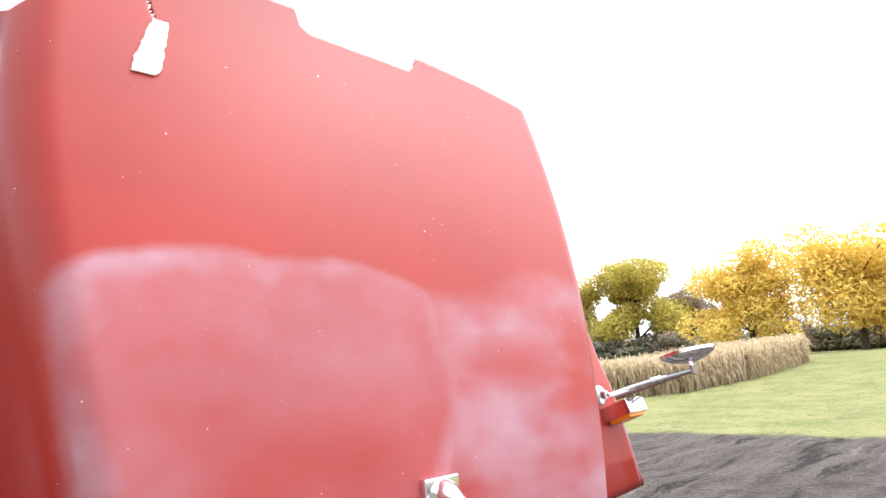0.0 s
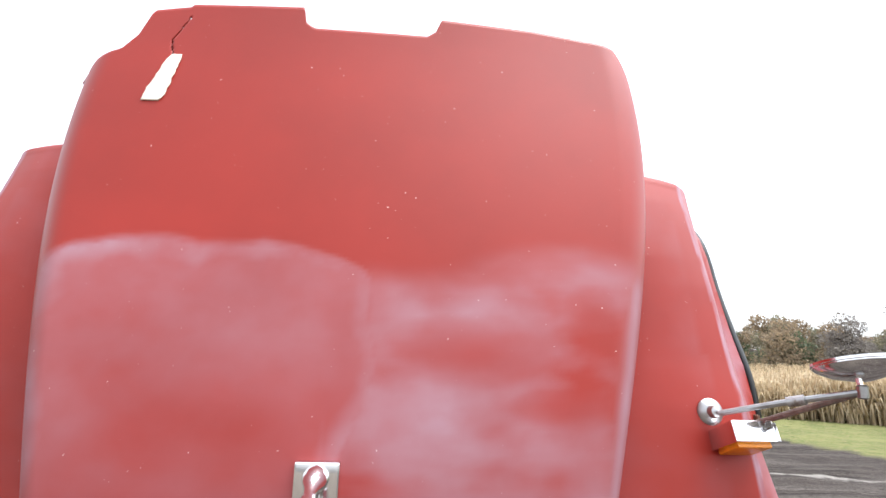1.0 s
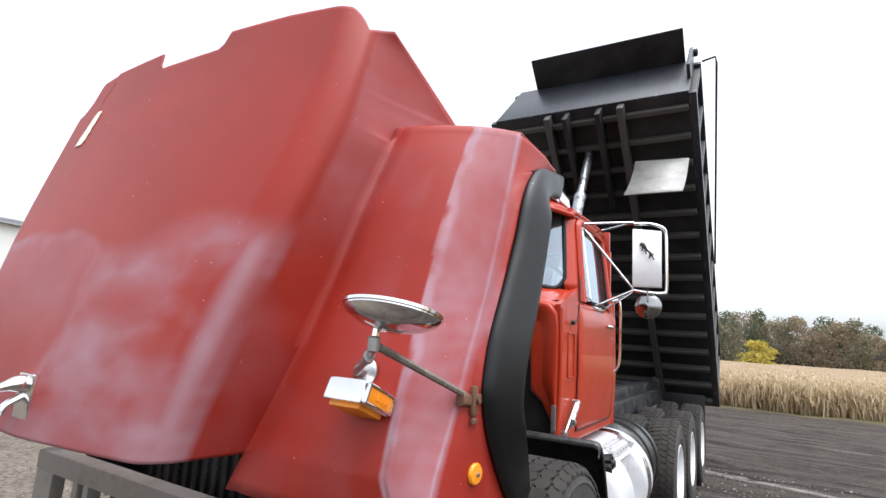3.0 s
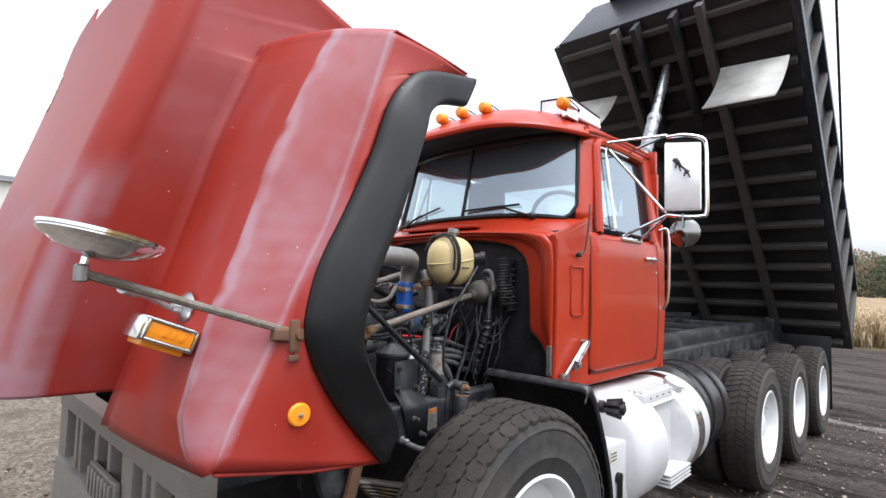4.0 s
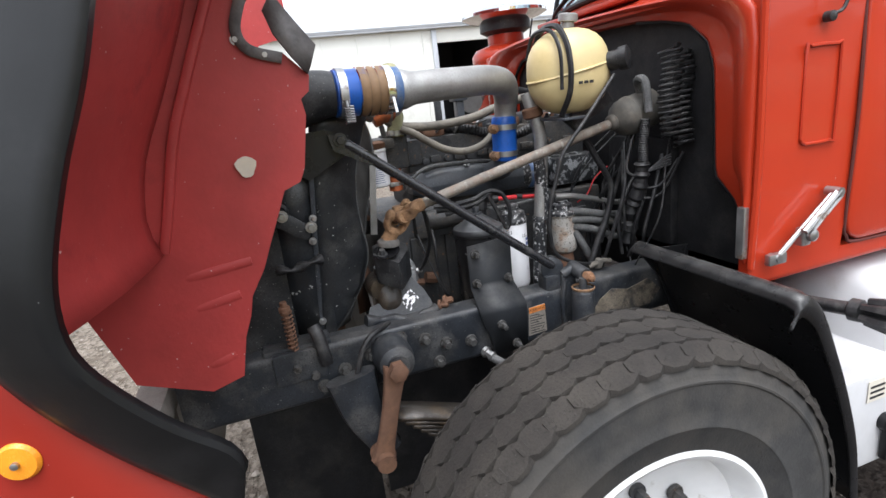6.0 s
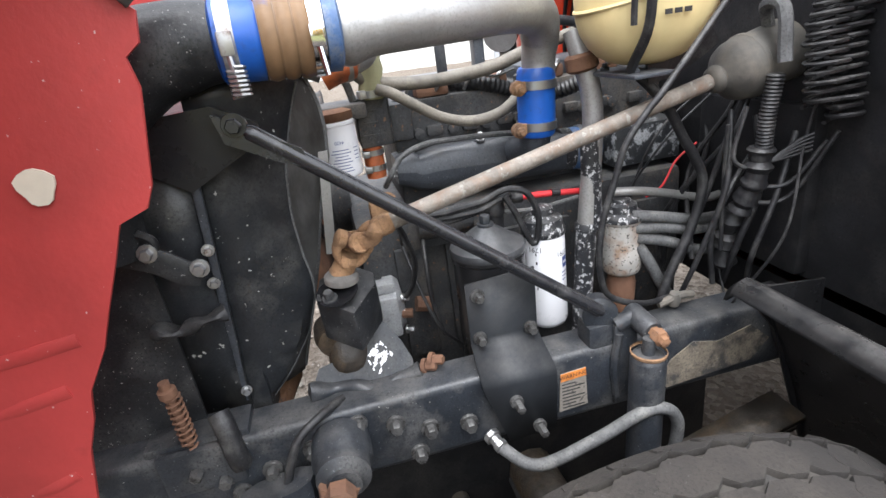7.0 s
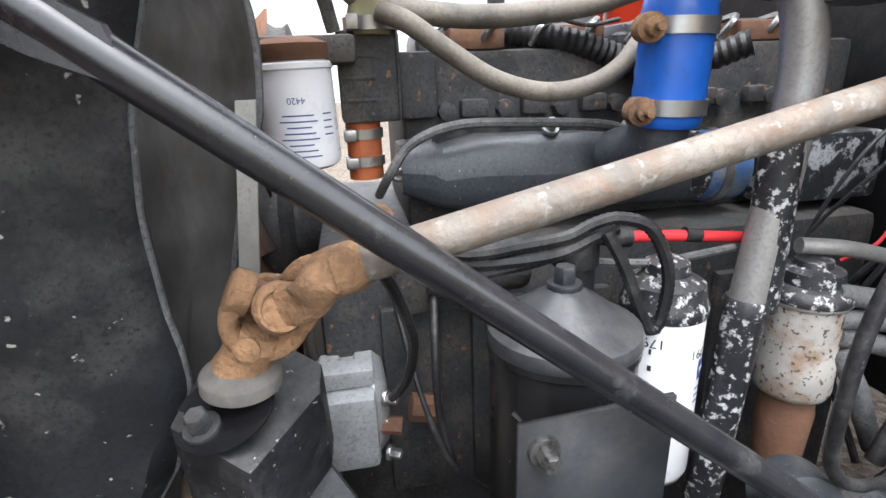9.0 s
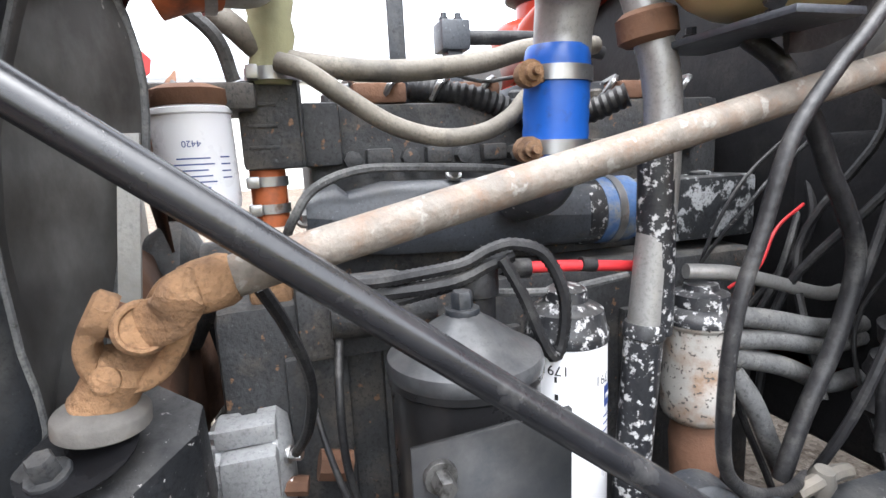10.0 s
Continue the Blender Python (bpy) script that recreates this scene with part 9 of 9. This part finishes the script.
    sweep(bm, [(0.565, 0.80, 1.165), (0.575, 0.84, 1.16), (0.578, 0.875, 1.17), (0.565, 0.915, 1.172)], lambda t: 0.02 + 0.006 * math.sin(9 * t), lambda t: 0.010 + 0.005 * math.sin(13 * t + 1), (1, 0, 0.2), 12)
    part("rubber_pad", bm, M_HOSE, rad, "folded dusty rubber pad")
    # pivot parts at the front of the rail
    bm = B()
    sweep(bm, [(0.60, 0.86, 1.0), (0.615, 0.868, 0.975), (0.628, 0.875, 0.925), (0.625, 0.878, 0.90)], 0.018, 0.018, (1, 0, 0), 12)
    part("hinge_strap", bm, M_HOSE, chassis, "black rubber-sleeved hinge strap")
    bm = B()
    tube(bm, [(0.66, 0.93, 0.80), (0.655, 0.965, 0.90), (0.645, 0.99, 0.94), (0.62, 1.03, 0.955), (0.57, 1.07, 0.945)], 0.008, 10, 8)
    part("loom_hose", bm, M_HOSE, chassis, "black hose along the rail")
    # air cleaner by the far side of the cab with chrome rain cap
    c = Vector((-0.87, 2.22, 1.155))
    bm = B()
    lathe(bm, c, (0, 0, 1), [(0.15, 0), (0.19, 0.02), (0.19, 0.55), (0.195, 0.56), (0.195, 0.60), (0.17, 0.63), (0.10, 0.65), (0.10, 0.72)], 32)
    ac = part("air_cleaner", bm, M_RED, truck, "red air cleaner canister")
    bm = B()
    lathe(bm, c + Vector((0, 0, 0.755)), (0, 0, 1), [(0.10, 0), (0.19, 0.02), (0.235, 0.04), (0.235, 0.055), (0.20, 0.075), (0.03, 0.085), (0.001, 0.086)], 40)
    part("rain_cap", bm, M_CHROME, ac, "chrome mushroom rain cap")
    part("cap_screen", lathe(B(), c + Vector((0, 0, 0.70)), (0, 0, 1), [(0.105, 0), (0.14, 0.02), (0.14, 0.07), (0.10, 0.075)], 32), M_BLACK, ac, "black intake screen")
    bm = B()
    tube(bm, [(-0.82, 2.2, 1.62), (-0.70, 2.02, 1.62), (-0.55, 1.88, 1.58), (-0.40, 1.78, 1.53)], 0.06, 16)
    part("intake_duct", bm, M_ALU, ac)
    return eng


build_engine()


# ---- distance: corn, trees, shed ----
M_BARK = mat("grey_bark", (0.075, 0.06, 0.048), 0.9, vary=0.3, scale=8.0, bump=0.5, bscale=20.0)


def leaf_mat(name, a, b):
    m = bpy.data.materials.new(name)
    m.use_nodes = True
    n, l = m.node_tree.nodes, m.node_tree.links
    g = n.new("ShaderNodeNewGeometry")
    r = n.new("ShaderNodeValToRGB")
    r.color_ramp.elements[0].color, r.color_ramp.elements[1].color = (*a, 1), (*b, 1)
    l.new(g.outputs["Random Per Island"], r.inputs[0])
    bs = n["Principled BSDF"]
    l.new(r.outputs[0], bs.inputs["Base Color"])
    bs.inputs["Roughness"].default_value = 0.8
    tl, mx = n.new("ShaderNodeBsdfTranslucent"), n.new("ShaderNodeMixShader")
    mx.inputs[0].default_value = 0.45
    l.new(r.outputs[0], tl.inputs[0])
    l.new(bs.outputs[0], mx.inputs[1])
    l.new(tl.outputs[0], mx.inputs[2])
    l.new(mx.outputs[0], n["Material Output"].inputs[0])
    return m


M_YELLOW = leaf_mat("yellow_maple_leaves", (0.58, 0.40, 0.06), (0.85, 0.66, 0.18))
M_LIME = leaf_mat("yellow_green_leaves", (0.30, 0.26, 0.04), (0.62, 0.50, 0.11))
# olive and russet are paled in the colour for the haze of distance
M_OLIVE = leaf_mat("haze_paled_olive_leaves", (0.145, 0.145, 0.100), (0.31, 0.27, 0.175))
M_RUSSET = leaf_mat("haze_paled_russet_leaves", (0.20, 0.155, 0.11), (0.37, 0.28, 0.175))
M_DGREEN = leaf_mat("dark_green_leaves", (0.085, 0.105, 0.065), (0.17, 0.185, 0.10))


def leaf_cloud(clumps, per, size, rnd, shell=0.55):
    """Leaf-sized quads scattered in ellipsoid clumps."""
    v, f = [], []
    for (cx, cy, cz), (rx, ry, rz) in clumps:
        for _ in range(per):
            while True:
                p = Vector((rnd.uniform(-1, 1), rnd.uniform(-1, 1), rnd.uniform(-1, 1)))
                if 0.05 < p.length < 1:
                    break
            p *= (shell + (1 - shell) * rnd.random()) / max(0.35, p.length) if rnd.random() < 0.6 else 1
            c = Vector((cx + p.x * rx, cy + p.y * ry, cz + p.z * rz))
            u = Vector((rnd.gauss(0, 1), rnd.gauss(0, 1), rnd.gauss(0, 1))).normalized() * size * rnd.uniform(0.6, 1.4)
            w = u.cross(Vector((rnd.gauss(0, 1), rnd.gauss(0, 1), rnd.gauss(0, 1)))).normalized() * size * rnd.uniform(0.5, 1.1)
            k = len(v)
            v += [c - u, c - w * 0.6, c + u, c + w * 0.6]
            f.append((k, k + 1, k + 2, k + 3))
    return v, f


def build_tree(at, height, spread, material, label, seed, per=420, leaf=0.16, trunk=True, low=0.25):
    rnd = random.Random(seed)
    t = thing("tree", at, label, "tree", "trees beyond the field")
    base = Vector(at)
    bm = B()
    top = base + Vector((rnd.uniform(-0.3, 0.3), rnd.uniform(-0.3, 0.3), height * 0.75))
    tr = 0.028 * height
    tube(bm, [base - Vector((0, 0, 0.2)), base + Vector((0.05 * height * rnd.uniform(-1, 1) * 0.4, 0, height * 0.25)), base.lerp(top, 0.6), top], lambda q: tr * (1 - 0.85 * q), 8, 4)
    clumps = []
    n = 15
    for k in range(n):
        a = 2 * math.pi * k * 2 / n + rnd.uniform(-0.4, 0.4)
        h = height * rnd.uniform(low + 0.12, 0.86)
        rad = spread * rnd.uniform(0.45, 0.95) * (1.0 - 0.5 * max(0, h / height - 0.6) / 0.4)
        e = base + Vector((rad * math.cos(a), rad * math.sin(a), h))
        s = base.lerp(top, rnd.uniform(0.25, 0.7))
        tube(bm, [s, s.lerp(e, 0.5) + Vector((0, 0, height * 0.04)), e], lambda q: tr * 0.42 * (1 - 0.8 * q), 6, 3)
        sz = spread * rnd.uniform(0.34, 0.52)
        clumps.append((tuple(e), (sz, sz, sz * 0.75)))
        clumps.append((tuple(s.lerp(e, 0.6) + Vector((0, 0, height * 0.06))), (sz * 0.8, sz * 0.8, sz * 0.6)))
    clumps.append((tuple(top), (spread * 0.5, spread * 0.5, height * 0.16)))
    clumps.append((tuple(base.lerp(top, 0.85)), (spread * 0.6, spread * 0.6, height * 0.16)))
    part("trunk", bm, M_BARK, t, "forked grey trunk and limbs")
    v, f = leaf_cloud(clumps, per, leaf, rnd)
    me = bpy.data.meshes.new("crown")
    me.from_pydata([q - Vector((0, 0, 0)) for q in v], [], f)
    me.materials.append(material)
    c = new("crown", me)
    c.parent, c.matrix_parent_inverse = t, world_of(t).inverted()
    return t


def far(azimuth, dist):
    """A place at that bearing (degrees from the truck's rear axis towards the driver's side) and distance from the walk's start."""
    a = radians(azimuth)
    return Vector((dist * math.sin(a), dist * math.cos(a), 0))


# yellow maples across the grass
M_BARE = leaf_mat("bare_twigs", (0.17, 0.15, 0.135), (0.30, 0.27, 0.235))
for k, (az, ds, h, sp, mm, lb, per) in enumerate((
        (77.5, 60, 12.2, 6.7, M_YELLOW, "spreading golden autumn maple tree", 620), (69.2, 62, 12.8, 5.4, M_YELLOW, "golden autumn maple tree on the grass", 620),
        (87.0, 62, 12.5, 6.8, M_YELLOW, "spreading golden autumn maple tree", 620), (96.0, 60, 12.5, 6.8, M_YELLOW, "spreading golden autumn maple tree", 500),
        (58.8, 80, 15.4, 6.4, M_LIME, "yellow-green autumn tree beyond the corn", 800), (53.6, 84, 14.0, 5.0, M_LIME, "thin yellow-green autumn tree", 300),
        (64.2, 84, 10.5, 4.5, M_RUSSET, "small russet autumn tree by the corn", 480), (24.6, 118, 13.0, 5.6, M_LIME, "yellow-green bush at the edge of the woods", 420),
        (42.0, 118, 12.0, 4.4, M_BARE, "bare grey tree at the edge of the woods", 200), (46.5, 112, 12.0, 4.2, M_BARE, "bare grey tree at the edge of the woods", 200), (49.8, 116, 12.4, 4.4, M_BARE, "bare grey tree at the edge of the woods", 200))):
    p = far(az, ds)
    p.z = ground_z(p.x, p.y) - 0.1
    build_tree(tuple(p), h, sp, mm, lb, 11 + k, per=per, leaf=0.21 if ds < 70 else 0.25, low=0.04 if ds < 70 else -0.08)


def build_wood():
    """The far line of woods behind the corn, as one mass of crowns."""
    rnd = random.Random(3)
    for mm, share, sd in ((M_OLIVE, 0.5, 1), (M_RUSSET, 0.34, 2), (M_DGREEN, 0.20, 3), (M_LIME, 0.035, 4)):
        rr = random.Random(sd)
        clumps = []
        az = -34.0
        while az < 51:
            az += rr.uniform(0.8, 1.6) * 0.36 / share
            ds = (175 if az < 36 else 140) + rr.uniform(-14, 26) if mm is not M_LIME else 150 + rr.uniform(-6, 6)
            p = far(az, ds)
            h = rr.uniform(9.5, 14.5) * (1.0 + 0.18 * math.sin(az * 0.23 + 1)) if mm is not M_LIME else rr.uniform(4, 8)
            w = rr.uniform(3.0, 5.0)
            for q in range(4):
                clumps.append(((p.x + rr.uniform(-2, 2), p.y + rr.uniform(-2, 2), h * (0.2 + 0.22 * q) - 0.5), (w * (1.1 - 0.17 * q), w * (1.1 - 0.17 * q), h * 0.16)))
        v, f = leaf_cloud(clumps, 260, 0.40, rr, 0.5)
        me = bpy.data.meshes.new("woodland")
        me.from_pydata(v, [], f)
        me.materials.append(mm)
        tagged(new("woodland", me), "far line of olive and russet autumn woods", "woods", kind="stuff")
    # plain dark sheet added behind the crowns, filling the gaps between them
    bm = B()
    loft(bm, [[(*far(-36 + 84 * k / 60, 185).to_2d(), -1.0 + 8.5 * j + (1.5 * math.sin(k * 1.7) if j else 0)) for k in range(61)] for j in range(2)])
    ob = part("woodland_backing", bm, M_BARK, None)
    tagged(ob, "dark bark-coloured sheet behind the far woods", "woods", kind="stuff")
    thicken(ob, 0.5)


build_wood()


def build_hedge():
    """Low bushes and rough growth behind the maples."""
    for mm, sd, n, h0 in ((M_OLIVE, 21, 60, 2.6), (M_RUSSET, 22, 26, 3.4), (M_DGREEN, 23, 26, 2.4)):
        rr = random.Random(sd)
        clumps = []
        for _ in range(n):
            p = far(rr.uniform(53, 102), rr.uniform(72, 80))
            h = h0 * rr.uniform(0.7, 1.25)
            z = ground_z(p.x, p.y) - 0.1
            for q in range(2):
                clumps.append(((p.x, p.y, z + h * (0.3 + 0.45 * q)), (2.4 - 0.7 * q, 2.4 - 0.7 * q, h * 0.32)))
        v, f = leaf_cloud(clumps, 420, 0.26, rr, 0.5)
        me = bpy.data.meshes.new("hedge")
        me.from_pydata(v, [], f)
        me.materials.append(mm)
        tagged(new("hedge", me), "low olive bushes behind the maples", "hedge", kind="stuff")


build_hedge()


def build_corn():
    """Standing dry corn: thin stalks with drooping leaves and tassels, dense at the field's edge."""
    rnd = random.Random(5)
    v, f = [], []

    def stalk(x, y, h, thick):
        z0 = ground_z(x, y) - 0.05
        lx, ly = rnd.gauss(0, 0.12), rnd.gauss(0, 0.12)
        a = rnd.uniform(0, math.pi)
        ux, uy = math.cos(a) * thick, math.sin(a) * thick
        k = len(v)
        v.extend([(x - ux, y - uy, z0), (x + ux, y + uy, z0), (x + lx + ux * 0.4, y + ly + uy * 0.4, z0 + h), (x + lx - ux * 0.4, y + ly - uy * 0.4, z0 + h)])
        f.append((k, k + 1, k + 2, k + 3))
        for _ in range(5):
            t = rnd.uniform(0.25, 0.95)
            b = rnd.uniform(0, 2 * math.pi)
            ln = rnd.uniform(0.16, 0.42)
            px_, py_, pz_ = x + lx * t, y + ly * t, z0 + h * t
            wx, wy = -math.sin(b) * 0.024, math.cos(b) * 0.024
            k = len(v)
            v.extend([(px_ - wx, py_ - wy, pz_), (px_ + wx, py_ + wy, pz_), (px_ + math.cos(b) * ln * 0.5 + wx, py_ + math.sin(b) * ln * 0.5 + wy, pz_ + 0.12), (px_ + math.cos(b) * ln * 0.5 - wx, py_ + math.sin(b) * ln * 0.5 - wy, pz_ + 0.12),
                      (px_ + math.cos(b) * ln, py_ + math.sin(b) * ln, pz_ - 0.25)])
            f.append((k, k + 1, k + 2, k + 3))
            f.append((k + 3, k + 2, k + 4))
    # the front of the field behind the yard
    front = curve_of([(-26, 23.8), (4, 23.4), (8, 24.6), (11, 22.8), (15, 18.2), (19, 15.3), (21.5, 13.4), (24, 12.0), (30, 11.0), (38, 11.2), (56, 16.0)])
    for _ in range(13000):
        x = rnd.uniform(-26, 34)
        y = front(x) + abs(rnd.gauss(0, 3.0))
        stalk(x, y, rnd.uniform(0.9, 1.4) * (1.0 + 0.3 * smoothstep(10, 20, x)), 0.02)
    for _ in range(9000):
        d = 28 + 130 * rnd.random() ** 1.4
        p = far(rnd.uniform(-34, 49), d)
        if p.y > 22:
            stalk(p.x, p.y, rnd.uniform(1.0, 1.35), 0.04)
    # tongue of corn beside the grass
    for _ in range(9000):
        t = rnd.random()
        x = 16 + 23 * t
        y = front(x) + abs(rnd.gauss(0, 3.2))
        stalk(x, y, rnd.uniform(1.3, 1.9), 0.03)
    me = bpy.data.meshes.new("corn_field")
    me.from_pydata(v, [], f)
    me.materials.append(leaf_mat("dry_corn_leaves", (0.38, 0.28, 0.16), (0.70, 0.58, 0.40)))
    tagged(new("corn_field", me), "standing field of dry tan corn", "corn", kind="stuff")
    bm = B()
    rows = []
    for j in range(12):
        d = 31 + 130 * (max(0, j - 1) / 10) ** 1.5
        rows.append([(*far(-36 + 86 * k / 50, d + 0.5 * (j > 0)).to_2d(), 0.72 + 0.10 * math.sin(k * 2.3 + j) if j else -0.4) for k in range(51)])
    loft(bm, rows)
    ob = part("corn_canopy", bm, leaf_mat_flat(), None)
    tagged(ob, "far tops of the dry corn field", "corn", kind="stuff")


def leaf_mat_flat():
    return mat("dry_corn_tops", (0.25, 0.175, 0.098), 0.95, vary=0.3, scale=0.6, bump=0.8, bscale=3.0, spot=(0.22, 0.15, 0.075), spot_at=0.55, spot_scale=1.2)


build_corn()


def build_shed():
    """Long pale metal farm shed on the far side of the truck, with a dark open bay."""
    wall = mat("pale_metal_siding", (0.62, 0.62, 0.58), 0.5, vary=0.05, scale=0.6, bump=0.0, spot=(0.5, 0.49, 0.45), spot_at=0.66, spot_scale=0.5)
    roofm = mat("grey_metal_roof", (0.40, 0.42, 0.45), 0.4, vary=0.08, scale=0.5)
    x = -30.0
    t = thing("farm_shed", (x, 10, -0.3), "long pale metal farm shed with open bay", "shed")

    def bx(name, lo, hi, m_, label="", bevel=0.02):
        bm = B()
        box(bm, lo, hi, bevel)
        return part(name, bm, m_, t, label)
    bx("wall", (x - 0.2, -22, -0.4), (x, 11.9, 5.7), wall)
    bx("wall", (x - 0.2, 15.8, -0.4), (x, 34, 5.7), wall)
    bx("wall", (x - 0.2, 11.9, 4.9), (x, 15.8, 5.7), wall)
    bx("end_wall", (x - 14, 33.8, -0.4), (x - 0.2, 34, 5.7), wall)
    bx("bay_interior", (x - 8, 11.0, -0.4), (x - 7.8, 16.8, 5.6), M_DARKIN)
    bx("bay_side", (x - 8, 11.7, -0.4), (x - 0.2, 11.9, 5.6), M_DARKIN)
    bx("bay_side", (x - 8, 15.8, -0.4), (x - 0.2, 16.0, 5.6), M_DARKIN)
    bx("bay_ceiling", (x - 8, 11.8, 5.55), (x - 0.2, 15.9, 5.65), M_DARKIN)
    bx("eave", (x - 0.3, -22.4, 5.7), (x + 0.35, 34.4, 5.9), roofm)
    bm = B()
    loft(bm, [[(x + 0.4, -22.5, 5.88), (x + 0.4, 34.5, 5.88)], [(x - 7, -22.5, 8.3), (x - 7, 34.5, 8.3)], [(x - 14.4, -22.5, 5.88), (x - 14.4, 34.5, 5.88)]])
    thicken(part("roof", bm, roofm, t, "low grey metal roof", 0), 0.12)
    for k in range(28):
        y = -21 + 2.0 * k
        if not 11.5 < y < 16:
            bx("siding_rib", (x, y, -0.4), (x + 0.05, y + 0.08, 5.7), wall)
    bx("door_post", (x, 11.6, -0.4), (x + 0.12, 11.9, 5.7), roofm)
    bx("door_post", (x, 15.8, -0.4), (x + 0.12, 16.1, 5.7), roofm)


build_shed()
